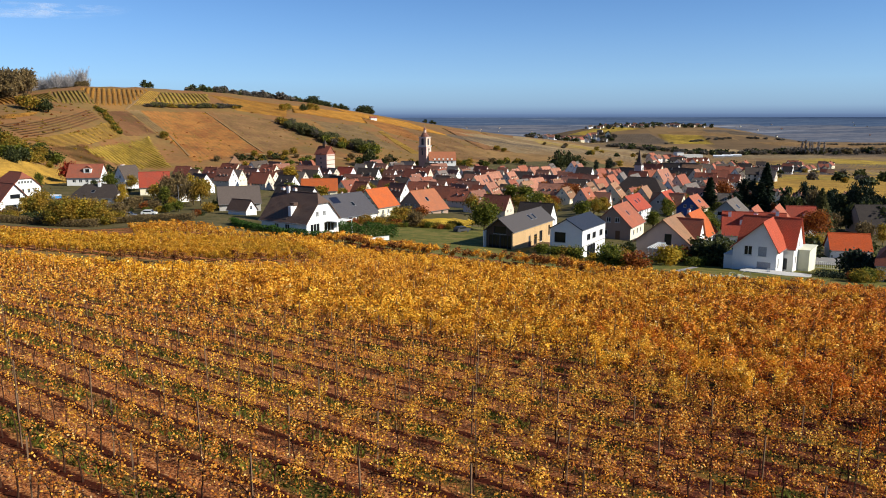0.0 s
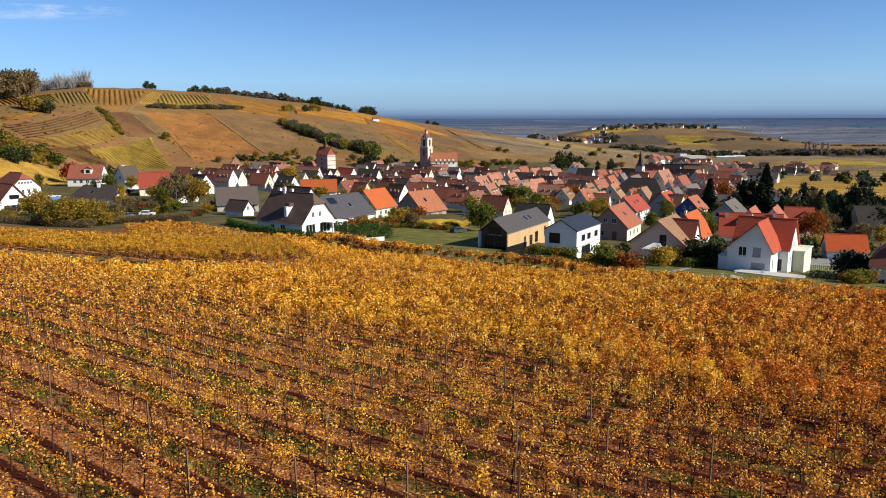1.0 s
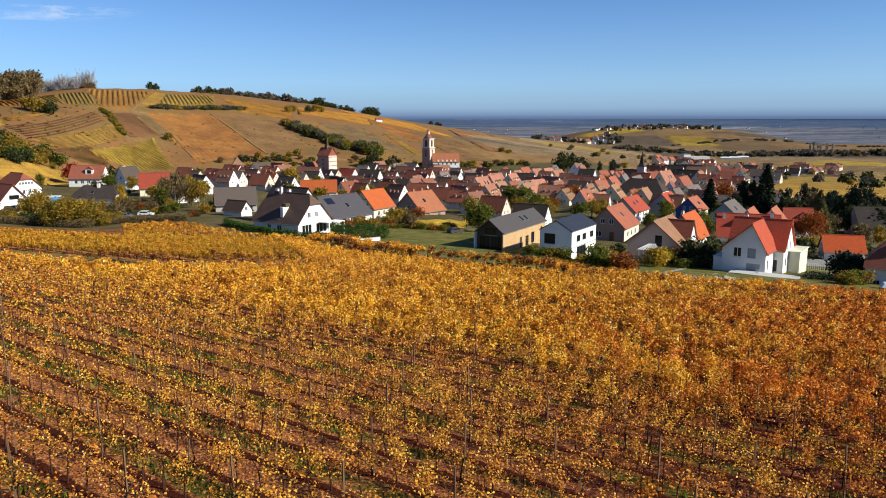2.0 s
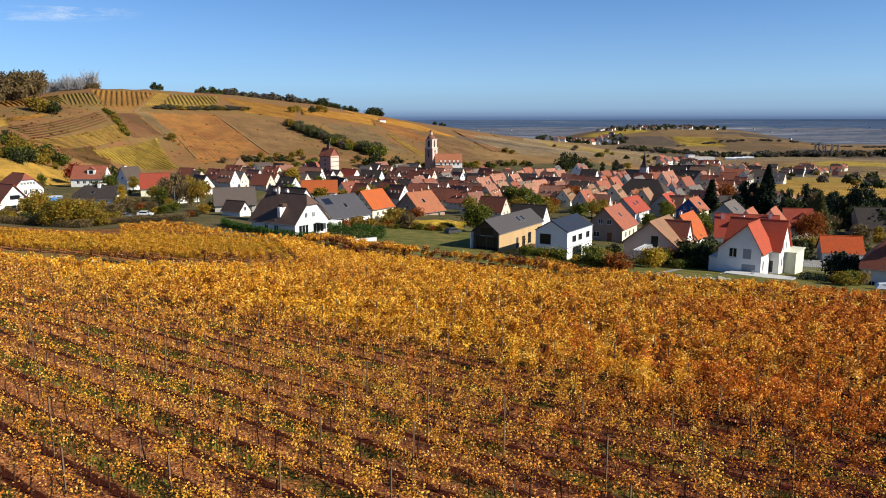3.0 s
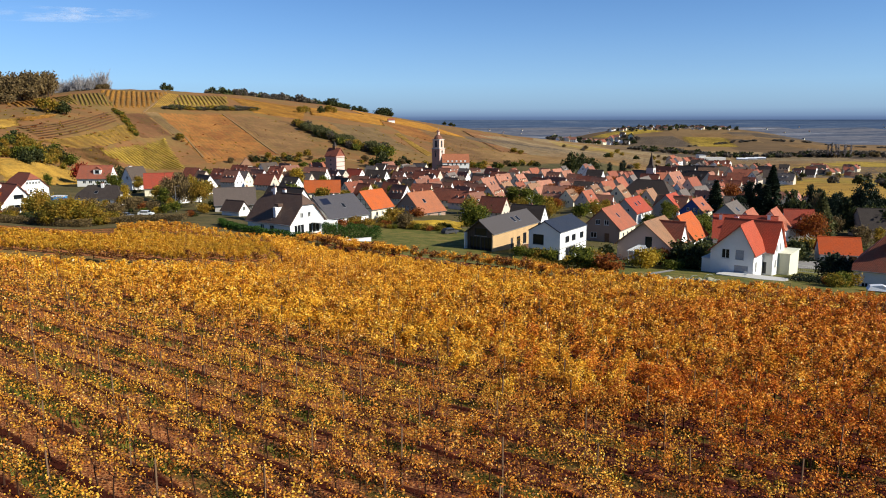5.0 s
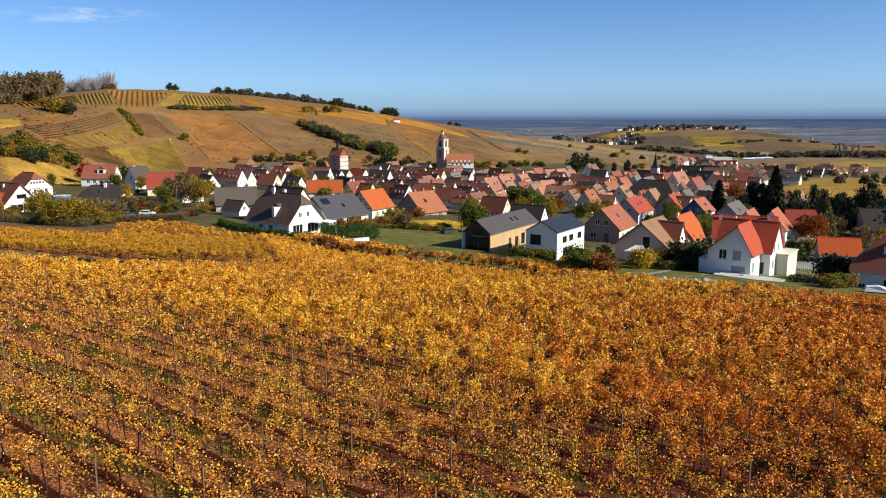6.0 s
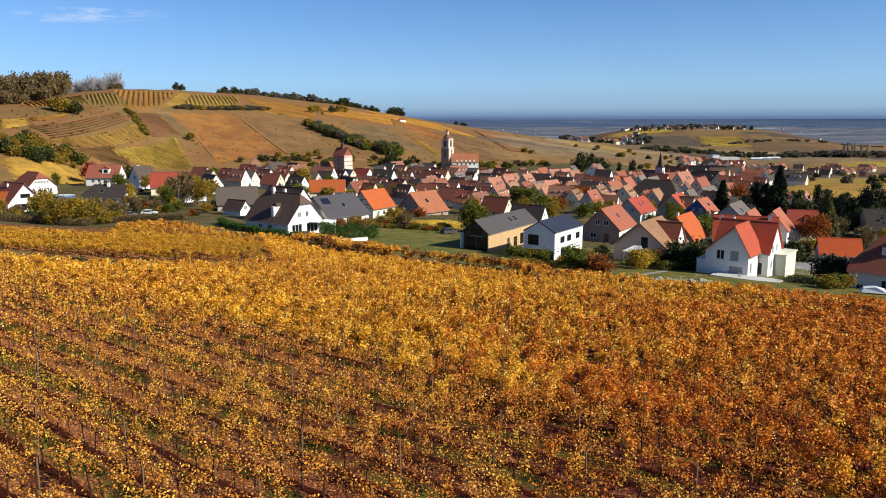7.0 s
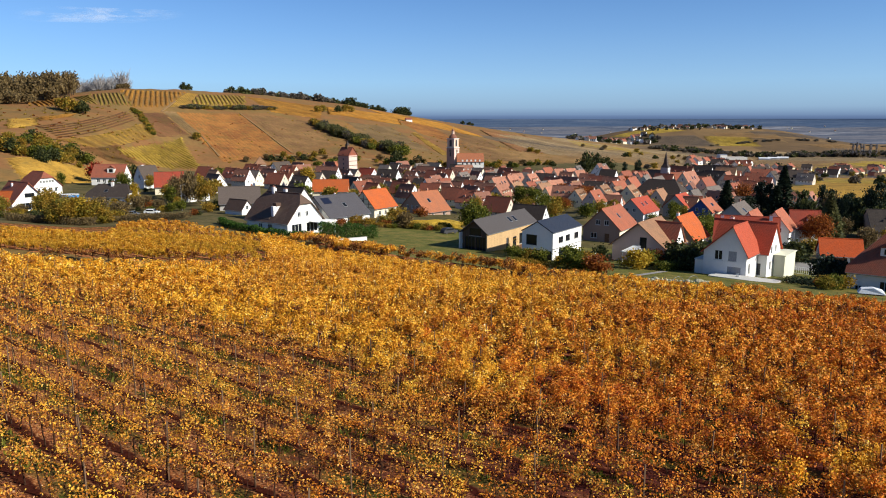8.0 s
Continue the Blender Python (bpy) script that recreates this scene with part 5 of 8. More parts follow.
cornered("white house with a red tiled roof and long eaves", 64.0, 250.5, 58, 14.5, 9.0, 4.4, 8.8, wall="white", roof="red", gable_wall="grey",
    sides={"a": [*row_of("window", 9.0, 2, 4.6, 1.1, 1.2, 0.22, 0.22), *row_of("window", 9.0, 2, 1.2, 1.1, 1.3)], "c": [*row_of("window", 14.5, 4, 2.6, 0.9, 1.3), *row_of("window", 14.5, 4, 0.4, 0.9, 1.3)]}, chimneys=[(2.0, 0.6, 1.0)], skylights=[(-2.0, -2.2, 0.8, 1.0), (1.5, -2.0, 0.8, 1.0)])
cornered("grey house with a red tiled roof and chimneys", 89.5, 296.0, 58, 12.5, 9.5, 4.4, 9.0, wall="white", gable_wall="grey", roof="red",
    sides={"a": [*row_of("window", 9.5, 2, 4.4, 1.1, 1.2, 0.22, 0.22)], "c": row_of("window", 12.5, 4, 2.4, 0.9, 1.4)}, chimneys=[(1.0, 0.6, 1.0)], skylights=[(-1.0, -2.0, 0.9, 1.2)])
cornered("deep blue house with a salmon tiled roof", 93.5, 275.5, 56, 11.0, 8.8, 4.0, 8.4, z=-26.2, wall="cream", gable_wall="bluewall", roof="salmon",
    sides={"a": [*row_of("window", 8.8, 2, 4.2, 1.0, 1.1, 0.22, 0.22), *row_of("window", 8.8, 3, 1.2, 0.9, 1.3)], "c": row_of("window", 11.0, 3, 1.4, 0.9, 1.3)}, chimneys=[(1.0, 0.5, 1.0)], skylights=[(0.5, -2.3, 1.8, 0.9)])
cornered("house with an orange tiled roof behind the beige one", 60.5, 172.5, 58, 11.0, 8.4, 3.2, 8.2, wall="white", gable_wall="stone", roof="orange",
    sides={"c": row_of("window", 11, 3, 1.0, 1.0, 1.3)}, chimneys=[(-4.0, 0.3, 1.0, 0.8)])
cornered("grey gabled house with a grey-brown roof", 91.5, 229.0, 58, 14.0, 11.0, 4.0, 9.0, wall="grey", roof="greytile",
    sides={"a": [("wide", 3.0, 4.4, 4.6, 1.4), *row_of("window", 11, 3, 1.2, 1.1, 1.3)]}, skylights=[(-1.0, -2.4, 1.2, 1.2)], chimneys=[(3.5, 0.4, 0.9)])

# red-roofed cluster behind the villa
cornered("long house with a red tiled roof and gables", 66.5, 178.0, -18, 14.0, 10.0, 3.6, 8.4, wall="white", roof="red", chimneys=[(-5.5, -1.0, 1.0), (5.2, -0.6, 1.0)], dormers=[(-2.0, -3.0, 2.4, 1.3)])
cornered("house with a salmon cross gable roof", 82.0, 190.0, 60, 10.0, 7.6, 4.4, 9.0, wall="white", roof="salmon", sides={"a": row_of("window", 7.6, 2, 3.6, 1.0, 1.2)})
cornered("house with a salmon tiled gable roof", 91.0, 197.0, 60, 10.0, 7.6, 4.4, 9.0, wall="white", roof="salmon", sides={"a": row_of("window", 7.6, 2, 3.6, 1.0, 1.2)})
cornered("white house with a red roof and white dormer", 95.5, 207.0, -10, 7.5, 7.5, 4.2, 8.6, wall="white", roof="red", dormers=[(1.0, -2.6, 1.8, 1.2)])
cornered("low house with a wide dark brown roof", 124.0, 222.0, -8, 22.0, 12.0, 3.4, 8.6, wall="stone", roof="black", chimneys=[(1.5, -1.0, 1.6)], sides={"c": row_of("window", 22, 4, 1.0, 1.2, 1.3)})
cornered("dark-roofed house with a white gable behind the trees", 150.0, 262.0, -8, 16.0, 10.0, 3.4, 8.2, wall="white", roof="charcoal", chimneys=[(-2.0, 0.4, 1.0)])

# west end
cornered("white gabled house with a brown-red roof and balcony", -134.5, 219.5, 148, 12.0, 10.6, 2.9, 8.8, mirror=-1, wall="white", roof="rust", over=0.5, verge=0.7,
    sides={"a": [("black", 4.0, 4.3, 3.0, 1.3), ("wide", 2.2, 0.4, 5.4, 2.2)]}, chimneys=[(2.0, 1.2, 0.9)])
cornered("white gabled house with a row of dark windows", -159.0, 268.0, 150, 11.0, 11.5, 3.2, 8.6, mirror=-1, wall="white", roof="rust", hip=2.2, over=0.4, verge=0.6,
    sides={"a": [*row_of("window", 11.5, 5, 4.5, 0.9, 1.0, 0.25, 0.25), *row_of("window", 11.5, 4, 1.0, 1.1, 1.6)]})
cornered("long house with an orange tiled roof beside the white gable", -147.5, 219.0, 8, 12.0, 8.0, 2.8, 6.0, mirror=1, wall="white", roof="orange", sides={"c": row_of("window", 12, 3, 0.8, 1.1, 1.2)})
cornered("white house with red roof and white box dormer", -166.0, 322.0, 6, 14.0, 10.0, 4.0, 9.2, wall="offwhite", roof="rust", dormers=[(1.4, -3.6, 3.2, 2.0)], sides={"c": row_of("window", 14, 4, 1.6, 1.4, 1.3)})
cornered("low house with a charcoal hipped roof and white chimney", -123.0, 241.0, 4, 14.0, 11.0, 2.7, 6.4, wall="white", roof="black", hip=2.6, chimneys=[(0.4, -0.8, 1.3, 0.9)], sides={"c": row_of("wide", 14, 3, 0.8, 1.9, 1.3)}, skylights=[(-1.0, -3.0, 1.0, 1.0)])
cornered("cream house with a red tiled roof", -114.0, 273.5, 22, 10.5, 9.0, 3.2, 8.2, wall="cream", gable_wall="grey", roof="red", sides={"c": row_of("wide", 10.5, 3, 0.9, 1.3, 1.2), "a": row_of("window", 9, 2, 1.0, 1.0, 1.2)}, chimneys=[(3.6, 1.0, 0.8)])
cornered("white house with slim grey gable and tall chimney", -131.0, 300.0, 60, 8.0, 7.0, 4.6, 9.4, wall="white", roof="charcoal", chimneys=[(-1.0, 1.4, 2.2, 1.4)], sides={"a": [("window", 3.4, 4.4, 1.2, 1.3)]})
cornered("house with a wide grey-brown tiled roof", -65.0, 210.0, 20, 11.5, 9.0, 2.6, 6.8, wall="grey", roof="umbergrey", over=0.5, chimneys=[(3.6, 0.6, 0.9, 0.5)], sides={"c": row_of("window", 13, 3, 0.8, 1.1, 1.2)})
cornered("small annexe with a white gable and dark roof", -53.6, 196.0, 152, 6.5, 4.0, 1.7, 4.0, mirror=-1, wall="white", roof="umber", sides={"a": [("window", 1.5, 1.5, 1.0, 1.1)]})
cornered("white gabled house with a black roof", -35.0, 178.0, 148, 12.0, 9.0, 3.6, 9.0, mirror=-1, wall="white", roof="charcoal", chimneys=[(-1.0, 1.5, 1.3, 0.9), (3.0, 1.5, 1.3, 0.9)], sides={"a": [("window", 3.8, 4.6, 1.1, 1.2)], "d": [("black", 4.0, 1.0, 1.6, 1.6)]})
cornered("dark-roofed house with a white gable end", -90.0, 247.0, 140, 10.0, 8.0, 3.4, 8.4, mirror=-1, wall="white", roof="charcoal", sides={"a": row_of("window", 8, 1, 3.6, 1.1, 1.2)})
cornered("low house with a long orange tiled roof", -58.0, 292.0, 8, 14.0, 9.0, 3.2, 7.4, wall="cream", roof="orange", chimneys=[(-3.0, 0.5, 0.9)], sides={"c": row_of("window", 14, 3, 0.9, 1.1, 1.3)})
# ---- the old village: a few patterns of house, stood many times ----
def pattern(roof, wall, L, W, E, R, gable=None, **more):
    two = row_of("window", L, 4, E - 1.9, 0.9, 1.3)
    ends = [*row_of("window", W, 2, E - 1.6, 0.9, 1.3, 0.15, 0.15), ("window", W / 2 - 0.45, E + (R - E) * 0.35, 0.9, 1.2)]
    return house("", 0, -400, 0, L, W, E, R, wall=wall, roof=roof, gable_wall=gable, trim="simple", sides={"a": ends, "b": ends, "c": two}, **more)


PATTERNS = {
    "brown": [pattern("brown", "beige", 13, 9, 4.2, 10.6, gable="white", dormers=[(-3, -3.0, 1.2, 0.9), (0.5, -3.0, 1.2, 0.9), (3.6, -3.0, 1.2, 0.9)], chimneys=[(-3, 0.6, 1.1)]), pattern("brown", "offwhite", 11, 9, 4.2, 10.6, gable="white", chimneys=[(2, 0.6, 1.2)], dormers=[(-1.5, -2.8, 1.2, 0.9), (2.2, -2.8, 1.2, 0.9)])],
    "rust": [pattern("rust", "beige", 11, 8.5, 4.0, 9.8, chimneys=[(2, 0.5, 1.1)]), pattern("rust", "pink", 14, 9, 4.2, 9.8, gable="cream", chimneys=[(-3, 0.5, 1.1), (4, -0.5, 1.0)], dormers=[(-2, -2.8, 1.2, 0.9), (2, -2.8, 1.2, 0.9)])],
    "pink": [pattern("pinktile", "cream", 12, 9, 4.6, 10.5, gable="beige", chimneys=[(1, 0.6, 1.1)], dormers=[(-3, -2.8, 1.2, 0.9), (0, -2.8, 1.2, 0.9), (3, -2.8, 1.2, 0.9)]), pattern("pinktile", "offwhite", 14, 8.5, 4.6, 10.5, gable="cream", chimneys=[(-4, 0.6, 1.1)], skylights=[(0, -2.2, 0.9, 1.0), (3, -2.2, 0.9, 1.0)])],
    "salmon": [pattern("salmon", "cream", 12, 9, 4.2, 10, gable="beige", chimneys=[(-2, 0.5, 1.1), (3, 0.5, 1.0)]), pattern("salmon", "offwhite", 11, 8.5, 4.2, 10, gable="pink", chimneys=[(0, 0.6, 1.1)], dormers=[(0, -2.6, 1.3, 1.0)])],
    "charcoal": [pattern("charcoal", "cream", 12, 9, 4.0, 10, gable="white", chimneys=[(1, 0.6, 1.1)]), pattern("charcoal", "beige", 13, 9, 4.2, 10, gable="white", dormers=[(-2.5, -2.8, 1.2, 0.9), (2.5, -2.8, 1.2, 0.9)])],
    "tan": [pattern("tan", "cream", 13, 9, 4.2, 9.5, dormers=[(-3.5, -2.7, 1.2, 0.9), (-0.5, -2.7, 1.2, 0.9), (2.5, -2.7, 1.2, 0.9)], chimneys=[(4, 0.5, 1.0)]), pattern("tan", "beige", 11, 8.5, 4.0, 9.5, chimneys=[(-2, 0.5, 1.1)])],
    "grey": [pattern("greytile", "offwhite", 13, 9, 4.2, 9.5, gable="beige", dormers=[(-3, -2.7, 1.3, 1.0), (1, -2.7, 1.3, 1.0)]), pattern("greytile", "cream", 11, 8.5, 4.0, 9.5, chimneys=[(2, 0.5, 1.1)])],
    "red": [pattern("red", "white", 12, 8.5, 4.6, 10, chimneys=[(2, 0.5, 1.1)])],
}
ROOF_WORDS = {"brown": "dark brown", "rust": "rust-brown", "pink": "weathered pink", "salmon": "salmon", "charcoal": "charcoal", "tan": "tan", "grey": "grey-brown", "red": "red"}
stood = 0


def stand(kind, x, y, yaw, size):
    """One old village house of that roof colour."""
    global stood
    patterns = PATTERNS[kind]
    stood += 1
    long = 1.0 + 0.16 * math.sin(stood * 2.4)
    ob = copy_thing(patterns[stood % len(patterns)], pose(x, y, ground_z(x, y), 0, 0, yaw) @ Matrix.Diagonal((size * long, min(1.15, size), size, 1)))
    away = 1 if math.cos(radians(yaw + 32)) < 0.5 else -1
    for o in [o for o in ob.children if o.name.startswith("window")]:
        if away * sum(v.co.x for v in o.data.vertices) / len(o.data.vertices) + away * o.location.x > 4.6:
            bpy.data.objects.remove(o)
    pale = "pale plastered" if stood % 2 else "timbered"
    tagged(ob, f"{pale} village house with a {ROOF_WORDS[kind]} tiled roof", "house", "houses of the old village")
    return ob


stand("rust", -109.0, 345.0, -34, 0.72)
stand("brown", -96.4, 322.0, -23, 0.72)
stand("grey", -95.5, 331.0, -24, 0.72)
stand("brown", -90.1, 340.0, -37, 0.72)
stand("rust", -81.2, 335.0, -30, 0.72)
stand("rust", -80.2, 318.0, -26, 0.72)
stand("tan", -78.2, 350.0, -23, 0.76)
stand("brown", -97.9, 420.0, -39, 0.72)
stand("rust", -108.5, 430.0, -41, 0.72)
stand("grey", -71.0, 350.0, -26, 0.79)
stand("salmon", -83.9, 440.0, 57, 0.82)
stand("charcoal", -68.6, 370.0, -24, 0.82)
stand("charcoal", -67.6, 311.0, -34, 0.72)  
stand("red", -58.2, 420.0, -35, 0.83)
stand("brown", -50.9, 345.0, -26, 0.72)
stand("brown", -48.9, 380.0, -24, 0.72)
stand("charcoal", -43.8, 405.0, -24, 0.95)
stand("rust", -40.0, 365.0, -26, 0.75)
stand("rust", -42.1, 315.0, 61, 0.72)
stand("rust", -35.1, 300.0, -37, 0.72)
stand("brown", -34.2, 430.0, -34, 0.72)
stand("pink", -43.6, 480.0, -37, 0.76)
stand("brown", -28.6, 390.0, -25, 0.72)
stand("charcoal", -23.1, 382.0, -29, 0.72)
stand("brown", -16.0, 425.0, -41, 0.72)
stand("brown", -20.7, 480.0, -39, 0.73)
stand("grey", -29.4, 530.0, -36, 0.92)
stand("brown", -9.8, 480.0, -23, 0.78)
stand("tan", -2.9, 400.0, -40, 0.84)
stand("brown", -9.1, 330.0, -32, 0.72)
stand("brown", 2.7, 450.0, -41, 0.78)
stand("salmon", -2.0, 295.0, -33, 0.72)
stand("rust", 5.2, 280.0, -26, 0.72)
stand("charcoal", 13.1, 430.0, -29, 0.90)
stand("pink", 16.2, 385.0, 62, 0.96)
stand("pink", 23.1, 395.0, 61, 1.01)
stand("tan", 24.7, 360.0, 67, 0.95)
stand("pink", 34.8, 425.0, 63, 0.95)
stand("tan", 38.1, 365.0, 53, 0.95)
stand("charcoal", 43.3, 440.0, -30, 0.92)
stand("pink", 54.9, 485.0, 52, 0.84)
stand("pink", 62.9, 490.0, 50, 0.80)
stand("pink", 66.4, 470.0, 53, 0.75)
stand("salmon", 51.9, 420.0, 64, 0.73)
stand("tan", 56.0, 388.0, 55, 0.73)
stand("pink", 60.7, 375.0, -33, 0.72)
stand("charcoal", 60.4, 350.0, -28, 0.72)
stand("charcoal", 81.6, 450.0, -32, 0.72)
stand("salmon", 82.2, 410.0, 62, 0.88)
stand("salmon", 86.3, 400.0, 65, 1.12)
stand("tan", 71.0, 350.0, 61, 0.82)
stand("tan", 76.0, 345.0, 67, 1.12)
stand("salmon", 52.3, 285.0, 60, 0.72)  
stand("brown", 59.5, 292.0, -24, 0.72)
stand("grey", 101.4, 440.0, 67, 1.18)
stand("grey", 103.9, 420.0, 62, 1.23)
stand("brown", 113.4, 385.0, 67, 1.08)
stand("rust", 131.7, 425.0, 56, 1.19)
stand("grey", 104.8, 345.0, 59, 1.01)
stand("grey", 120.4, 372.0, 49, 1.12)
stand("pink", 129.4, 455.0, 57, 1.23)
stand("pink", 174.6, 530.0, 54, 0.99)
stand("rust", 168.2, 490.0, -31, 0.93)
stand("salmon", 231.7, 660.0, 66, 1.35)
stand("grey", 240.7, 720.0, -23, 1.35)  
stand("rust", 206.1, 570.0, -23, 0.97)
stand("salmon", 190.5, 500.0, -38, 0.79)
stand("grey", 161.1, 430.0, 55, 0.72)
stand("rust", 284.0, 800.0, 67, 1.35)  
stand("charcoal", 314.2, 800.0, -33, 1.35)
stand("tan", 289.5, 700.0, -32, 1.16)
stand("charcoal", 428.1, 950.0, -38, 0.98)
stand("brown", 433.3, 1000.0, -39, 0.88)
stand("charcoal", 486.6, 1050.0, -26, 0.72)
stand("brown", 524.4, 1100.0, -26, 0.72)
stand("rust", 498.1, 1000.0, -39, 0.72)
stand("tan", 482.0, 950.0, -30, 0.72)
stand("brown", -19.6, 290.0, -39, 0.72)  
stand("rust", 16.0, 320.0, -28, 0.77)
stand("brown", 28.5, 310.0, -37, 0.72)
stand("brown", 10.1, 255.0, 49, 0.72)  
stand("rust", 15.9, 240.0, -32, 0.72)
stand("tan", 83.9, 320.0, 62, 1.08)
stand("charcoal", 24.1, 200.0, -28, 0.72)
stand("rust", 149.5, 560.0, -38, 1.35)  
stand("charcoal", 123.5, 520.0, -40, 1.08)
stand("charcoal", 175.1, 560.0, -40, 1.06)
stand("tan", 200.6, 620.0, -29, 1.33)
stand("rust", 66.6, 440.0, 67, 0.74)
stand("rust", 68.2, 400.0, -31, 0.72)
stand("brown", 35.8, 500.0, -24, 0.75)
stand("rust", 24.9, 470.0, -33, 0.85)
stand("brown", 9.7, 520.0, -25, 0.72)
stand("rust", -5.4, 470.0, 56, 0.72)
stand("rust", -33.8, 470.0, -40, 0.72)
stand("rust", -44.0, 430.0, -32, 0.72)
stand("brown", -66.7, 400.0, -41, 0.72)  
stand("grey", -66.8, 420.0, -39, 0.72)
stand("tan", -112.6, 330.0, -38, 0.72)
stand("rust", -128.4, 360.0, -24, 0.72)
stand("charcoal", -95.2, 285.0, -40, 0.72)  
stand("pink", -98.3, 360.0, -35, 0.72)  
stand("rust", -117.3, 400.0, -28, 0.72)  
stand("rust", 257.8, 640.0, -32, 0.86)
stand("charcoal", 230.3, 600.0, 57, 1.08)
stand("grey", 263.7, 620.0, -37, 0.97)
stand("charcoal", 194.8, 640.0, -40, 1.35)  
stand("charcoal", 220.9, 700.0, -31, 1.35)
stand("charcoal", 181.8, 620.0, -31, 1.35)
stand("brown", -39.2, 335.0, -30, 0.72)
stand("grey", -31.6, 330.0, -37, 0.72)
stand("charcoal", -58.8, 370.0, -29, 0.72)
stand("brown", -18.3, 405.0, 61, 0.72)
stand("brown", -5.4, 365.0, -27, 0.72)
stand("rust", 3.9, 380.0, -25, 0.83)
stand("brown", 9.7, 360.0, -29, 0.75)
stand("rust", 32.2, 385.0, 66, 0.88)
stand("brown", 46.7, 425.0, -38, 0.74)
stand("brown", 66.0, 425.0, -25, 0.72)
stand("brown", 73.0, 385.0, -33, 0.72)
stand("rust", 106.9, 480.0, 62, 1.05)
stand("rust", 116.4, 460.0, -34, 1.13)
stand("rust", 157.2, 396.5, 63, 0.77)
stand("rust", 115.8, 536.8, -25, 0.81)
stand("rust", 151.9, 440.3, 46, 0.81)
stand("rust", -21.4, 438.4, -34, 0.84)
stand("pink", 131.3, 352.4, -20, 0.85)
stand("salmon", 167.0, 459.4, -37, 0.82)
stand("pink", 163.1, 365.4, 51, 0.86)
stand("brown", -9.8, 496.1, 57, 0.81)
stand("brown", 13.0, 417.2, -24, 0.79)
stand("pink", 152.8, 324.8, 65, 0.88)
stand("grey", 154.7, 341.6, 70, 0.83)
stand("brown", -9.5, 343.0, 55, 0.74)
stand("salmon", 119.8, 415.6, 59, 0.81)
stand("charcoal", -34.3, 504.7, 47, 0.78)
stand("pink", 123.7, 328.7, -40, 0.85)
stand("rust", -29.0, 353.5, -43, 0.80)
stand("pink", 167.9, 502.9, 61, 0.77)
stand("rust", -12.9, 316.6, -21, 0.78)
stand("tan", 119.3, 443.8, -24, 0.80)
stand("tan", 89.6, 303.3, -40, 0.86)
stand("brown", 157.2, 380.4, 54, 0.74)
stand("grey", 88.4, 524.5, 62, 0.85)
stand("brown", 81.9, 472.1, 64, 0.83)
stand("tan", 27.6, 345.2, -42, 0.81)
stand("rust", 90.0, 357.5, 47, 0.88)
stand("salmon", 49.0, 506.7, 53, 0.88)
stand("grey", -39.1, 522.0, 59, 0.83)
stand("grey", 39.8, 408.3, 50, 0.75)
stand("brown", 83.0, 503.1, 64, 0.88)
stand("rust", 144.0, 363.3, 58, 0.75)
stand("grey", 12.2, 462.9, 60, 0.81)
stand("pink", 114.3, 509.9, 53, 0.86)
stand("brown", 112.2, 320.1, 47, 0.86)
stand("pink", 57.5, 457.3, -34, 0.79)
stand("tan", 58.8, 528.6, -34, 0.74)
stand("brown", -28.1, 454.7, -28, 0.87)
stand("grey", 107.1, 360.4, 54, 0.74)
stand("grey", 30.1, 484.5, -22, 0.75)
stand("brown", 4.7, 310.5, -40, 0.73)
stand("rust", -11.8, 387.9, 48, 0.78)
stand("rust", 132.1, 313.6, 67, 0.74)
stand("tan", 60.7, 322.4, 63, 0.80)
stand("rust", 54.1, 336.5, -35, 0.72)
stand("grey", 72.4, 534.1, 67, 0.80)
stand("rust", -90.8, 376.8, -29, 0.81)
stand("rust", 95.5, 473.6, 52, 0.87)
stand("pink", 136.2, 396.4, -34, 0.74)
stand("charcoal", -48.9, 326.0, -42, 0.81)
stand("grey", -54.4, 514.3, -33, 0.79)
stand("charcoal", -53.3, 499.6, -31, 0.73)
stand("salmon", 149.5, 510.2, -29, 0.75)
stand("brown", -89.1, 396.0, 46, 0.74)
stand("charcoal", -12.3, 514.5, -29, 0.87)
stand("brown", -72.9, 384.4, -20, 0.87)
stand("grey", -56.1, 473.6, -27, 0.78)
stand("pink", 105.5, 494.8, 67, 0.83)
stand("salmon", 21.1, 494.6, -43, 0.88)
stand("rust", 36.4, 516.3, 63, 0.85)
stand("pink", 25.9, 443.7, 49, 0.82)
stand("salmon", 74.9, 372.1, 48, 0.87)
stand("pink", 40.2, 348.7, 56, 0.76)
stand("salmon", 133.7, 378.8, 59, 0.80)
stand("rust", 143.3, 490.8, 62, 0.72)
stand("pink", 45.0, 327.3, -20, 0.85)
stand("brown", -5.6, 531.2, 47, 0.80)
stand("pink", 173.9, 327.2, 53, 0.87)
stand("brown", 10.5, 476.4, 54, 0.72)
stand("rust", 168.7, 416.4, 51, 0.77)
stand("rust", 111.8, 398.2, 60, 0.77)
stand("pink", 16.9, 304.3, 70, 0.87)
stand("brown", -16.5, 354.1, 56, 0.82)
stand("salmon", 146.8, 411.3, 68, 0.80)
stand("pink", 44.7, 382.5, 51, 0.88)
stand("rust", -26.4, 318.5, -32, 0.78)
stand("brown", 54.3, 403.3, -40, 0.81)
stand("pink", 168.9, 389.4, -26, 0.72)
stand("pink", 42.1, 480.3, 64, 0.79)
stand("grey", -4.6, 438.3, 68, 0.85)
stand("grey", 15.7, 506.2, 46, 0.77)
stand("pink", 62.7, 306.6, 58, 0.72)
stand("grey", 2.6, 502.1, -32, 0.78)
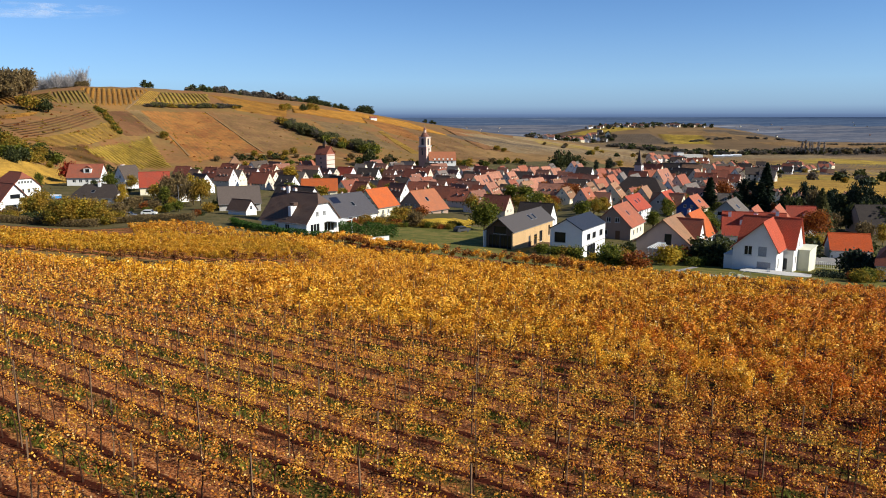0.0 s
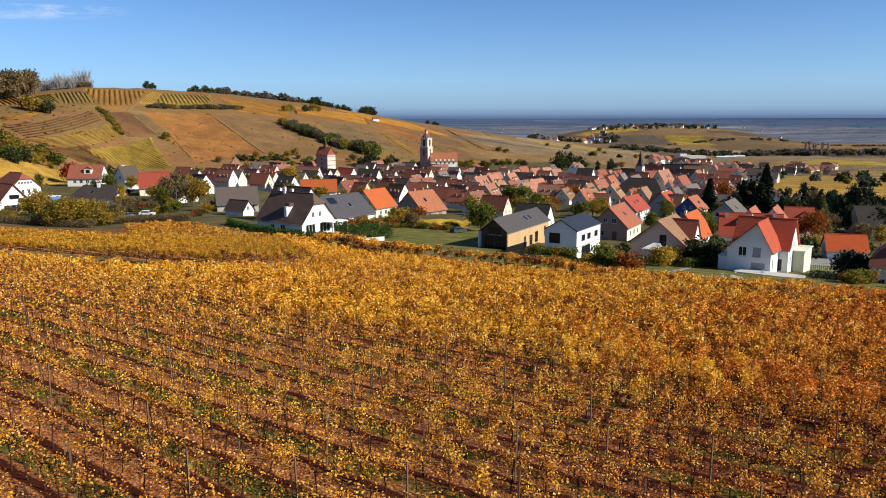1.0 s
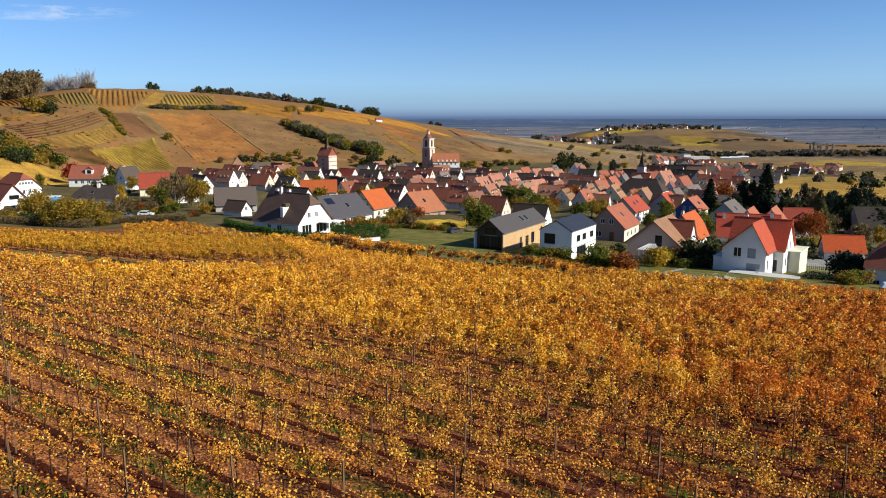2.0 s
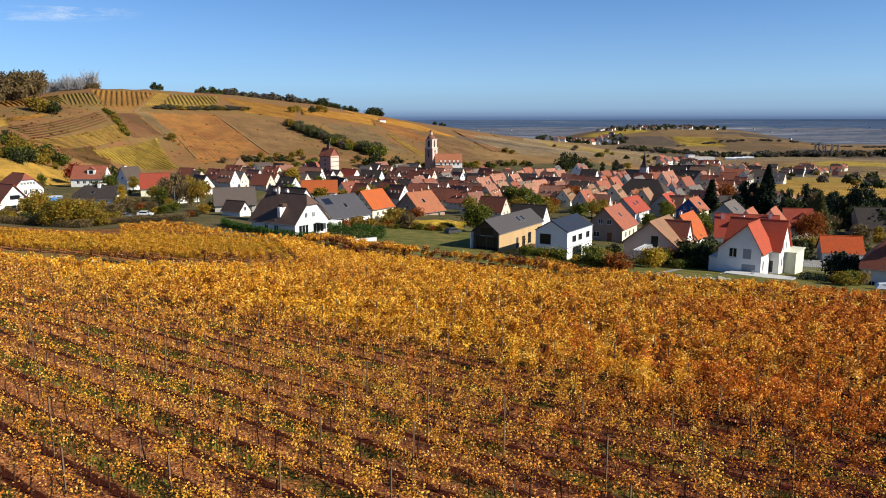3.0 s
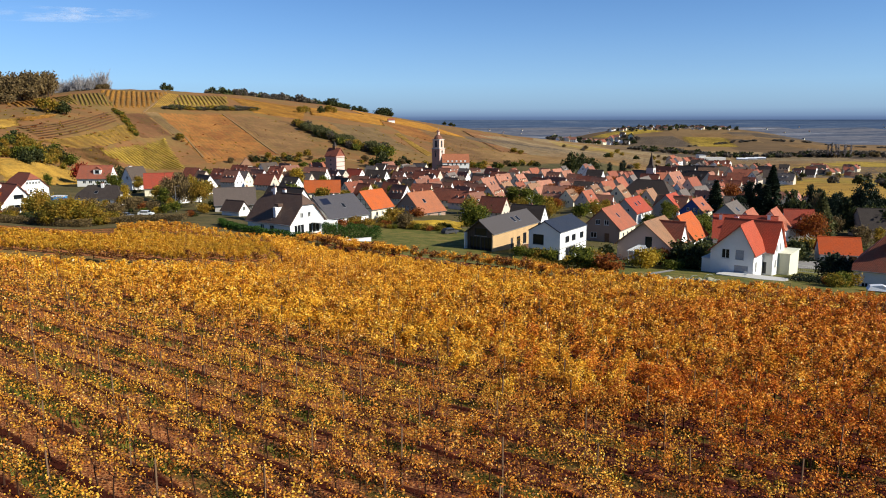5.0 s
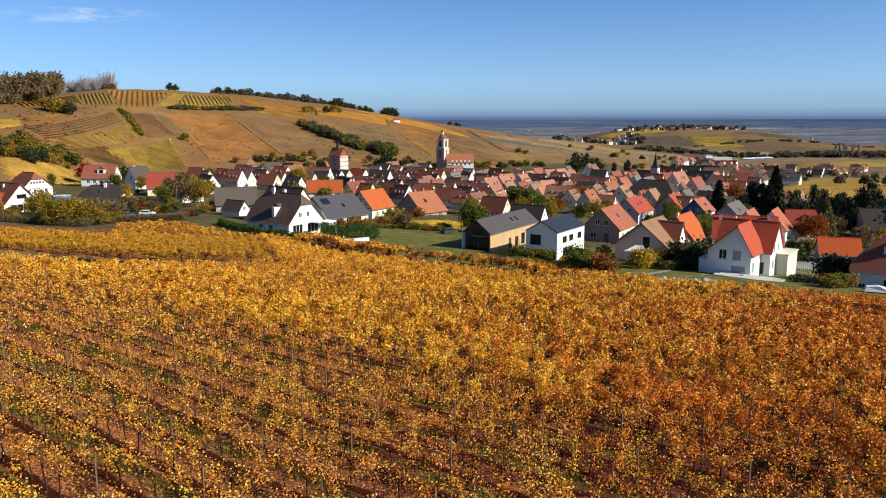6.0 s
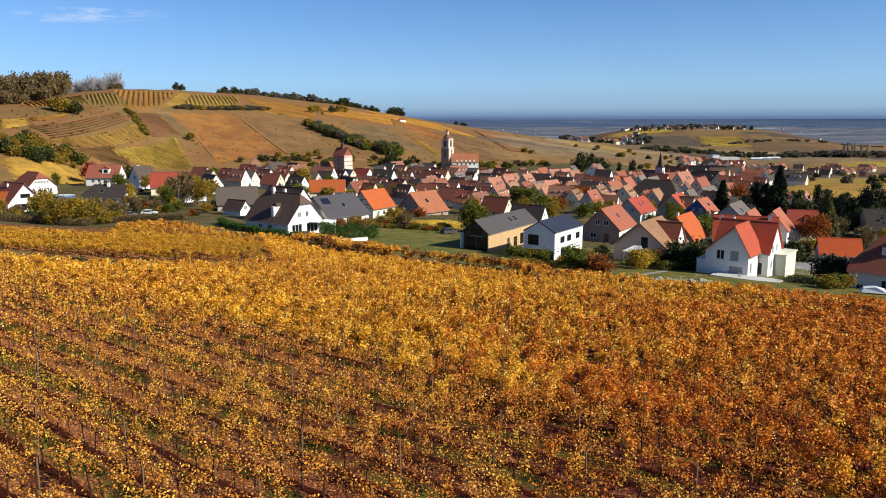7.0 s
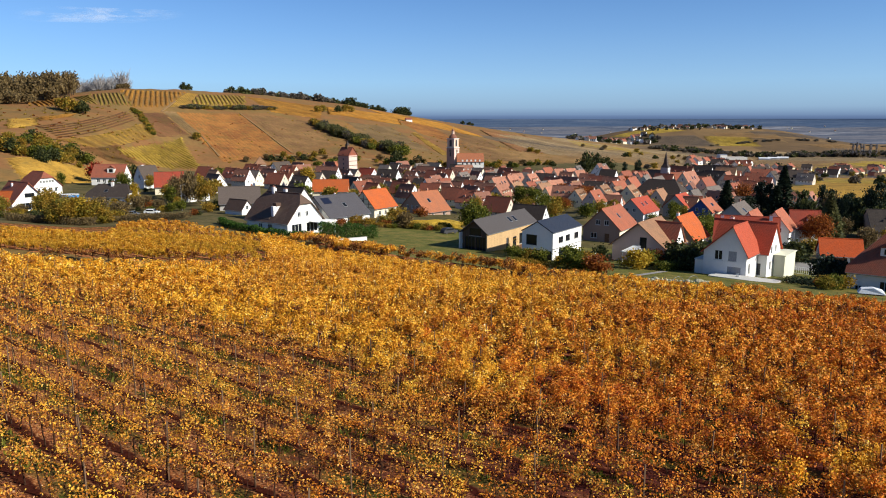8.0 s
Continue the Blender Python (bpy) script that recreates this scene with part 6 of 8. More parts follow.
stand("tan", 49.6, 314.9, 62, 0.77)
stand("brown", 40.2, 465.5, 65, 0.79)
stand("grey", 157.0, 468.9, -30, 0.76)
stand("salmon", 97.3, 320.4, -23, 0.77)
stand("rust", -15.6, 451.8, -31, 0.86)
stand("charcoal", 1.0, 413.3, 61, 0.78)
stand("brown", -52.9, 535.3, 51, 0.75)
stand("pink", 117.7, 351.4, -44, 0.85)
stand("brown", 131.7, 508.6, -32, 0.75)
stand("charcoal", -102.6, 402.3, 63, 0.84)
stand("rust", 19.6, 534.7, 68, 0.87)
stand("pink", 132.3, 539.6, 48, 0.85)
stand("brown", 53.1, 364.2, 53, 0.73)
stand("rust", 168.0, 353.1, -44, 0.75)
stand("grey", 118.6, 309.3, -22, 0.86)
for models in PATTERNS.values():
    for ob in models:
        for o in (*ob.children_recursive, ob):
            bpy.data.objects.remove(o)


# ---- towers and large roofs ----
def pyramid(x0, x1, y0, y1, z0, z1, over=0.3, waist=None):
    """A tent roof on a rectangle; waist (share of height, share of width) bends its slope."""
    cx0, cy0 = (x0 + x1) / 2, (y0 + y1) / 2
    hx, hy = (x1 - x0) / 2 + over, (y1 - y0) / 2 + over
    rings = [(1.0, z0)] + ([(waist[1], z0 + (z1 - z0) * waist[0])] if waist else []) + [(0.03, z1)]
    verts = [(cx0 + sx * hx * k, cy0 + sy * hy * k, z) for k, z in rings for sx, sy in ((-1, -1), (1, -1), (1, 1), (-1, 1))]
    faces = [(3, 2, 1, 0)]
    for i in range(len(rings) - 1):
        faces += [(4 * i + j, 4 * i + (j + 1) % 4, 4 * i + 4 + (j + 1) % 4, 4 * i + 4 + j) for j in range(4)]
    faces.append(tuple(4 * (len(rings) - 1) + j for j in range(4)))
    return verts, faces


def arch(x, z, w, h, y):
    """A round-headed opening's filling, seen from -y."""
    pts = [(x - w / 2, z), (x + w / 2, z)] + [(x + w / 2 * math.cos(a), z + h - w / 2 + w / 2 * math.sin(a)) for a in np.linspace(0, math.pi, 9)]
    n = len(pts)
    return [(p, y, q) for p, q in pts] + [(p, y + 0.3, q) for p, q in pts], [tuple(range(n)), tuple(range(2 * n - 1, n - 1, -1))] + [(i, i + n, (i + 1) % n + n, (i + 1) % n) for i in range(n)]


def turned(shape, degrees_):
    m = pose(0, 0, 0, 0, 0, degrees_)
    return [tuple(m @ Vector(v)) for v in shape[0]], shape[1]


# church with a belfry and a small dome
church = thing("church", "parish church with a pale bell tower and orange nave", "church", pose(-19.5, 594, ground_z(-16, 594), 0, 0, -32))
gz = ground_z(-16, 594)
H = 3.4 - gz
part("tower_shaft", box(-3.6, 3.6, -3.6, 3.6, -1, H - 15.5), M["sandstone"], church, "pink and white rendered tower shaft")
# paler sheet on the sunlit side only, its colour carries the light
part("tower_face", box(3.6, 3.72, -3.3, 3.3, 0, H - 16), M["pink"], church, "tower face coloured paler as its sunlit side")
part("cornice", box(-4.0, 4.0, -4.0, 4.0, H - 15.5, H - 14.9), M["concrete"], church)
part("belfry", box(-3.2, 3.2, -3.2, 3.2, H - 14.9, H - 8.4), M["clay"], church, "pale stone belfry storey")
part("cornice", box(-3.6, 3.6, -3.6, 3.6, H - 8.4, H - 7.9), M["concrete"], church)
for k in range(4):
    part("belfry_opening", turned(arch(0, H - 14.2, 2.2, 5.2, -3.26), 90 * k), M["darkframe"], church)
    part("shaft_window", turned(arch(0, H - 22.0, 1.1, 3.4, -3.76), 90 * k), M["darkframe"], church)
    part("clock_face", turned(([(1.1 * math.cos(a), -3.75 - d, H - 17.6 + 1.1 * math.sin(a)) for d in (0.12, 0) for a in np.linspace(0, 6.2832, 17)[:-1]], [tuple(range(15, -1, -1))] + [(i, (i + 1) % 16, (i + 1) % 16 + 16, i + 16) for i in range(16)]), 90 * k), M["gold"], church)
part("dome", ([(r * math.cos(a), r * math.sin(a), z) for r, z in ((3.3, H - 7.9), (3.0, H - 6.6), (1.9, H - 5.2), (1.3, H - 4.6)) for a in np.linspace(0, 6.2832, 13)[:-1]], [(12 * i + j, 12 * i + (j + 1) % 12, 12 * i + 12 + (j + 1) % 12, 12 * i + 12 + j) for i in range(3) for j in range(12)] + [tuple(range(36, 48))]), M["brown"], church, "dark curved dome")
part("lantern", tube([(0, 0, H - 4.7), (0, 0, H - 2.2)], (1.15, 1.1), 8), M["clay"], church)
part("lantern_roof", pyramid(-1.2, 1.2, -1.2, 1.2, H - 2.2, H - 0.4, 0.15, (0.4, 0.5)), M["brown"], church)
part("finial", tube([(0, 0, H - 0.6), (0, 0, H + 1.6)], (0.12, 0.04), 5), M["metal"], church)
nave = house("nave", -6.0, 594, 6, 21, 13, 6.5, 12.6, wall="offwhite", roof="apricot", sides={"c": row_of("window", 22, 5, 4.0, 1.3, 4.0)}, z=gz)
merge(church, nave)

# gate tower with timbered upper storeys
gate_g = ground_z(-72, 434)
gate = thing("gate_tower", "tall pink sandstone gate tower with a steep tiled roof", "gate tower", pose(-72.0, 434.0, gate_g, 0, 0, -32))
T = -9.6 - gate_g
part("shaft", box(-4.2, 4.2, -3.6, 3.6, -1, T), M["sandstone"], gate)
part("timber_front", box(4.2, 4.3, -3.4, 3.4, T - 9, T - 0.4), M["pink"], gate, "pale pink plastered face")
for k in range(4):
    part("floor_beam", box(4.3, 4.36, -3.5, 3.5, T - 8.6 + 2.5 * k, T - 8.3 + 2.5 * k), M["wood"], gate)
    part("window", box(-0.5, 0.5, -3.68, -3.6, T - 8.0 + 2.5 * k, T - 6.9 + 2.5 * k), M["darkframe"], gate)
part("roof", joined(flap([(-4.6, -4.1, T - 0.2), (4.6, -4.1, T - 0.2)], [(4.6, 0, T + 4.6), (-4.6, 0, T + 4.6)], 0.25), flap([(4.6, 4.1, T - 0.2), (-4.6, 4.1, T - 0.2)], [(-4.6, 0, T + 4.6), (4.6, 0, T + 4.6)], 0.25), ([(4.2, -3.6, T), (4.2, 3.6, T), (4.2, 0, T + 4.3), (-4.2, -3.6, T), (-4.2, 3.6, T), (-4.2, 0, T + 4.3)], [(0, 1, 2), (3, 5, 4)])), M["rust"], gate)
part("bell_turret", joined(box(-0.9, 0.9, -0.9, 0.9, T + 3.6, T + 5.6)), M["wood"], gate)
part("turret_roof", pyramid(-0.9, 0.9, -0.9, 0.9, T + 5.6, T + 8.4, 0.25, (0.3, 0.5)), M["charcoal"], gate)

# second old tower, pale, under a tan tent roof
keep_g = ground_z(-127, 442)
keep_ = thing("old_tower", "squat pale stone tower with a tan tent roof", "tower", pose(-127, 442, keep_g, 0, 0, 20))
T = -11.2 - keep_g
part("shaft", box(-3.3, 3.3, -3.3, 3.3, -1, T - 4.6), M["beige"], keep_)
part("roof", pyramid(-3.3, 3.3, -3.3, 3.3, T - 4.6, T, 0.5), M["tan"], keep_)
part("window", box(-0.4, 0.4, -3.37, -3.3, T - 7.0, T - 6.0), M["darkframe"], keep_)

# smaller church with the needle spire
sp_g = ground_z(120, 474)
spire = thing("chapel", "small church with a dark needle spire and salmon nave", "church", pose(120, 474, sp_g, 0, 0, -32))
T = -19.0 - sp_g
part("tower_shaft", box(-2.2, 2.2, -2.2, 2.2, -1, T), M["grey"], spire)
# white sheet over the grey shaft's sunny side, sunlight put into its colour
part("tower_face", box(2.2, 2.3, -2.0, 2.0, 0, T - 0.3), M["white"], spire, "east face coloured white as its sunlit side")
part("belfry_opening", turned(arch(0, T - 4.2, 1.2, 2.8, -2.36), 90), M["darkframe"], spire)
part("spire", pyramid(-2.2, 2.2, -2.2, 2.2, T, T + 9.6, 0.2, (0.22, 0.5)), M["charcoal"], spire, "dark slate needle spire")
nave = house("nave", 130.5, 476, 0, 17, 10, 5.5, 11.0, wall="cream", roof="salmon", z=sp_g, sides={"c": row_of("window", 17, 4, 2.6, 1.0, 2.2)})
merge(spire, nave)

# large hall with a charcoal roof
house("large hall with a steep charcoal hipped roof", 96.0, 372, -32, 23, 16, 5.0, 13.2, wall="cream", roof="charcoal", hip=5.5, sides={"c": row_of("window", 23, 6, 2.4, 1.0, 1.6), "b": row_of("window", 16, 4, 2.4, 1.0, 1.6)}, name="village_hall")
# long pale works building beyond the village
works = thing("warehouse", "long low pale warehouse at the village end", "warehouse", pose(410, 1352, ground_z(410, 1352), 0, 0, 4))
part("hall", box(-5, 7, -9, 9, -1, 8), M["offwhite"], works)
part("low_hall", box(7, 42, -10, 8, -1, 4), M["concrete"], works)
part("roof_edge", box(-5.4, 7.4, -9.4, 9.4, 8, 8.5), M["metal"], works)
hotel = house("long charcoal-roofed building with many windows", 243, 690, 6, 36, 15, 6, 13, wall="grey", roof="charcoal", sides={"c": [*row_of("window", 36, 10, 3.4, 1.2, 1.6), *row_of("window", 36, 10, 0.8, 1.2, 1.6)]}, hip=3.0)

# far villages: one on the low hill, one along its foot
far_rng = random.Random(21)
FAR_LOOKS = ("white", "cream", "beige", "charcoal", "rust", "brown", "salmon")
far_verts, far_faces, far_slots = [], [], []


def far_house(x, y, yaw, size, roof, wall):
    m = pose(x, y, ground_z(x, y), 0, 0, yaw) @ Matrix.Diagonal((size, size, size, 1))
    body = ([(-6, -4.5, -1), (6, -4.5, -1), (6, 4.5, -1), (-6, 4.5, -1), (-6, -4.5, 5), (6, -4.5, 5), (6, 4.5, 5), (-6, 4.5, 5), (-6, 0, 9), (6, 0, 9)], [(0, 1, 5, 4), (2, 3, 7, 6), (1, 2, 6, 9, 5), (3, 0, 4, 8, 7)])
    top = joined(flap([(-6.4, -5, 4.8), (6.4, -5, 4.8)], [(6.4, 0, 9.3), (-6.4, 0, 9.3)], 0.3), flap([(6.4, 5, 4.8), (-6.4, 5, 4.8)], [(-6.4, 0, 9.3), (6.4, 0, 9.3)], 0.3), box(1.5, 2.3, -0.4, 0.4, 8.6, 10.2))
    panes = joined(*[box(a - 0.6, a + 0.6, -4.62, -4.4, b, b + 1.4) for a in (-3.6, 0, 3.6) for b in (0.9, 3.2)], *[box(5.9, 6.08, a - 0.5, a + 0.5, 3.2, 4.6) for a in (-2, 2)])
    for (v, f), look_ in ((body, wall), (top, roof), (panes, "glass")):
        k = len(far_verts)
        far_verts.extend(tuple(m @ Vector(q)) for q in v)
        far_faces.extend(tuple(q + k for q in face) for face in f)
        far_slots.extend([len(FAR_LOOKS) if look_ == "glass" else FAR_LOOKS.index(look_)] * len(f))


for k in range(80):
    t = k / 79
    far_house(430 + 350 * t + far_rng.uniform(-12, 12), 2320 + far_rng.uniform(-55, 60), far_rng.choice((58, -32)) + far_rng.uniform(-20, 20), far_rng.uniform(0.6, 1.0), far_rng.choice(("charcoal", "charcoal", "brown")), far_rng.choice(("white", "cream", "beige")))
for k in range(34):
    t = k / 33
    far_house(210 + 220 * t + far_rng.uniform(-20, 20), 1850 + 260 * t + far_rng.uniform(-70, 70), far_rng.choice((58, -32)) + far_rng.uniform(-20, 20), far_rng.uniform(0.9, 1.4), far_rng.choice(("charcoal", "rust", "brown")), far_rng.choice(("white", "white", "cream")))
for k in range(26):
    far_d, far_b = far_rng.uniform(1040, 1230), far_rng.uniform(0.405, 0.50)
    far_house(far_d * far_b, far_d * 0.985, far_rng.choice((58, -32)) + far_rng.uniform(-15, 15), far_rng.uniform(0.8, 1.25), far_rng.choice(("charcoal", "rust", "brown")), far_rng.choice(("white", "cream", "beige")))
for k in range(64):
    far_d, far_b = far_rng.uniform(640, 1250), far_rng.uniform(0.26, 0.40)
    far_house(far_d * far_b, far_d * 0.98, far_rng.choice((58, -32)) + far_rng.uniform(-15, 15), far_rng.uniform(0.85, 1.3), far_rng.choice(("charcoal", "rust", "salmon", "brown", "salmon")), far_rng.choice(("white", "cream", "beige")))
for k in range(34):  # hamlets and sheds out on the plain
    far_d, far_b = far_rng.uniform(2680, 3500), far_rng.choice((0.03, 0.07, 0.12, 0.16, 0.38, 0.41, 0.53)) + far_rng.uniform(-0.02, 0.02)
    far_house(far_d * far_b, far_d * 0.97, far_rng.uniform(0, 180), far_rng.uniform(0.4, 0.6), far_rng.choice(("charcoal", "brown")), far_rng.choice(("beige", "cream")))
tagged(link_mesh("far_village_houses", far_verts, far_faces, [M[k] for k in (*FAR_LOOKS, "glass")], slots=far_slots), "pale far village houses with red-brown and dark roofs", "houses", kind="stuff")
for k in range(3):
    shed = thing("greenhouse", "long low pale greenhouse beyond the village", "greenhouse", pose(522 + 22 * k, 1462 + 14 * k, ground_z(522 + 22 * k, 1462 + 14 * k), 0, 0, -12))
    part("wall_body", box(-10, 10, -5, 5, -1, 3), M["concrete"], shed)
    part("roof", joined(flap([(-10.2, -5.3, 3), (10.2, -5.3, 3)], [(10.2, 0, 5), (-10.2, 0, 5)], 0.15), flap([(10.2, 5.3, 3), (-10.2, 5.3, 3)], [(-10.2, 0, 5), (10.2, 0, 5)], 0.15)), M["tarp"], shed)
# ---- trees, bushes, hedges ----
def crown_quads(rng, wide, low, high, n, leaf, clumps=26, shape=1.0, solid=0.75):
    """Leaves gathered in clumps through an uneven crown."""
    d = rng.normal(size=(clumps, 3))
    d /= np.linalg.norm(d, axis=1)[:, None]
    r = rng.uniform(0.35, 1.0, clumps)[:, None] ** 0.6
    mid, half = (low + high) / 2, (high - low) / 2
    c = d * r * np.array([wide * 0.78, wide * 0.78, half * 0.82])
    c[:, :2] *= (1 - shape * 0.35 * np.clip(c[:, 2:] / half, -1, 1))
    c[:, 2] += mid
    w = rng.uniform(0.5, 1.3, clumps)
    pick = rng.choice(clumps, n, p=w / w.sum())
    spread = wide * 0.27 * w[pick][:, None]
    p = c[pick] + rng.normal(size=(n, 3)) * spread * np.array([1, 1, 0.7])
    p[:, 2] = np.clip(p[:, 2], low * 0.8, high * 1.06)
    return leaf_quads(rng, p, np.full(n, leaf)), c


def tree_meshes(seed, wide, low, high, n, leaf, material, shape=1.0, clumps=26):
    r = np.random.default_rng(seed)
    q, c = crown_quads(r, wide, low, high, n, leaf, clumps, shape)
    top = low + (high - low) * 0.6
    pts = [(0, 0, -0.4), (r.uniform(-0.1, 0.1), r.uniform(-0.1, 0.1), low * 0.6), (r.uniform(-0.3, 0.3), r.uniform(-0.3, 0.3), low + (top - low) * 0.4), (r.uniform(-0.4, 0.4), r.uniform(-0.4, 0.4), top)]
    k = high * 0.022
    shape_ = [tube(pts, (k * 1.4, k, k * 0.7, k * 0.25), 7)]
    for q_ in c[: min(12, len(c))]:
        shape_.append(tube([pts[1 + int(r.integers(2))], tuple(Vector(pts[2]).lerp(Vector(q_), 0.5) + Vector((0, 0, 0.2))), tuple(q_)], (k * 0.5, k * 0.3, k * 0.08), 4))
    v, f = joined(*shape_)
    me = bpy.data.meshes.new("trunk")
    me.from_pydata(v, [], f)
    me.materials.append(M["bark"])
    return me, quads_mesh("crown", q, M[material])


def conifer_meshes(seed, high, wide, material="darkgreen", n=2600):
    r = np.random.default_rng(seed)
    t = r.random(n) ** 0.75
    ring = np.floor(t * high / 0.8) / (high / 0.8)
    out = wide * (1 - ring) ** 0.85 * (0.25 + 0.75 * r.random(n) ** 0.5) * r.uniform(0.75, 1.1, n)
    arms = r.uniform(0, 6.283, 60)
    a = arms[r.integers(0, 60, n)] + r.normal(0, 0.1, n)
    z = 0.08 * high + 0.92 * high * ring + 0.25 - 0.28 * out + r.normal(0, 0.12, n)
    q = leaf_quads(r, np.stack([out * np.cos(a), out * np.sin(a), np.maximum(z, 0.3)], 1), np.full(n, 0.5 * wide / 3.0 + 0.15), 0.45)
    me = bpy.data.meshes.new("trunk")
    me.from_pydata(*[list(k) if i != 1 else k for i, k in enumerate((tube([(0, 0, -0.4), (0, 0, high * 0.5), (0, 0, high)], (high * 0.018, high * 0.011, 0.03), 7)[0], [], tube([(0, 0, -0.4), (0, 0, high * 0.5), (0, 0, high)], (1, 1, 1), 7)[1]))])
    me.materials.append(M["bark"])
    return me, quads_mesh("crown", q, M[material])


def bare_meshes(seed, high, wide):
    """A leafless tree: upright limbs that fork, and a fan of fine twigs."""
    r = np.random.default_rng(seed)
    shapes, quads = [tube([(0, 0, -0.3), (0.05, 0, high * 0.4), (0, 0.05, high * 0.8)], (high * 0.016, high * 0.011, high * 0.003), 5)], []
    for k in range(22):
        z0 = high * r.uniform(0.16, 0.66)
        a, out = r.uniform(0, 6.283), wide * r.uniform(0.35, 1.0)
        z1 = min(high, z0 + high * r.uniform(0.2, 0.36))
        tip = (out * math.cos(a), out * math.sin(a), z1)
        shapes.append(tube([(0, 0, z0), (tip[0] * 0.6, tip[1] * 0.6, z0 + (z1 - z0) * 0.45), tip], (high * 0.006, high * 0.004, high * 0.001), 4))
        for _ in range(15):
            f = r.uniform(0.35, 1.0)
            p = np.array([tip[0] * f, tip[1] * f, z0 + (z1 - z0) * f])
            d = r.normal(0, 0.45, 3) + np.array([math.cos(a) * 0.3, math.sin(a) * 0.3, 0.9])
            d *= high * r.uniform(0.05, 0.12) / np.linalg.norm(d)
            w = np.cross(d, r.normal(size=3))
            w *= high * 0.0042 / (np.linalg.norm(w) + 1e-9)
            quads.append([p - w, p + w, p + d + w * 0.4, p + d - w * 0.4])
    v, f = joined(*shapes)
    me = bpy.data.meshes.new("trunk")
    me.from_pydata(v, [], f)
    me.materials.append(M["twigs"])
    return me, quads_mesh("crown", np.array(quads), M["twigs"])


PLANTS = {
    "green_round": tree_meshes(1, 3.4, 1.2, 7.2, 3000, 0.38, "green"),
    "green_tall": tree_meshes(2, 2.4, 1.6, 9.0, 2300, 0.38, "green", 0.6),
    "olive_tree": tree_meshes(3, 3.2, 1.4, 8.0, 2500, 0.38, "olive"),
    "olive_tree_b": tree_meshes(4, 2.8, 1.2, 7.0, 2200, 0.4, "olive", 0.5),
    "gold_tree": tree_meshes(5, 2.8, 1.3, 7.5, 2300, 0.38, "gold_leaf"),
    "copper_tree": tree_meshes(6, 3.2, 1.2, 7.5, 2400, 0.38, "copper_leaf"),
    "crimson_tree": tree_meshes(7, 2.4, 1.0, 5.5, 2400, 0.32, "crimson_leaf"),
    "spruce": conifer_meshes(8, 17.0, 3.6),
    "spruce_b": conifer_meshes(9, 12.0, 3.0),
    "larch": conifer_meshes(28, 13.0, 4.6, "hillgreen", 3200),
    "pine": tree_meshes(10, 4.0, 3.0, 14.0, 3600, 0.5, "darkgreen", 0.4, 18),
    "bare": bare_meshes(12, 10.0, 4.0),
    "poplar": tree_meshes(13, 1.6, 1.0, 16.0, 2200, 0.45, "twigs", 0.2, 30),
    "green_bush": tree_meshes(14, 1.5, 0.2, 2.3, 1000, 0.24, "green", 0.4, 14),
    "olive_bush": tree_meshes(15, 1.6, 0.2, 2.4, 1000, 0.24, "olive", 0.4, 14),
    "gold_bush": tree_meshes(16, 1.5, 0.2, 2.3, 1000, 0.24, "gold_leaf", 0.4, 14),
    "copper_bush": tree_meshes(17, 1.5, 0.2, 2.2, 1000, 0.24, "copper_leaf", 0.4, 14),
    "crimson_bush": tree_meshes(18, 1.6, 0.2, 2.3, 1000, 0.24, "crimson_leaf", 0.4, 14),
    "dark_bush": tree_meshes(19, 1.5, 0.15, 2.4, 1000, 0.25, "woodgreen", 0.3, 14),
    "yew": tree_meshes(27, 1.5, 0.1, 2.6, 1500, 0.22, "darkgreen", 0.3, 18),
    "brush_tree": tree_meshes(20, 3.2, 0.8, 6.5, 2200, 0.45, "brush"),
    "wood_tree": tree_meshes(24, 2.2, 0.6, 7.0, 1200, 0.34, "brush", 0.5, 40),
    "far_green": tree_meshes(21, 3.4, 0.6, 6.5, 900, 0.75, "green"),
    "far_olive": tree_meshes(22, 3.4, 0.6, 6.0, 900, 0.75, "olive"),
    "hill_green": tree_meshes(25, 3.4, 0.6, 6.5, 1300, 0.6, "hillgreen"),
    "far_brown": tree_meshes(26, 3.4, 0.5, 6.0, 900, 0.7, "hazybrown"),
    "far_dark": tree_meshes(23, 3.4, 0.5, 7.0, 900, 0.8, "woodgreen"),
}
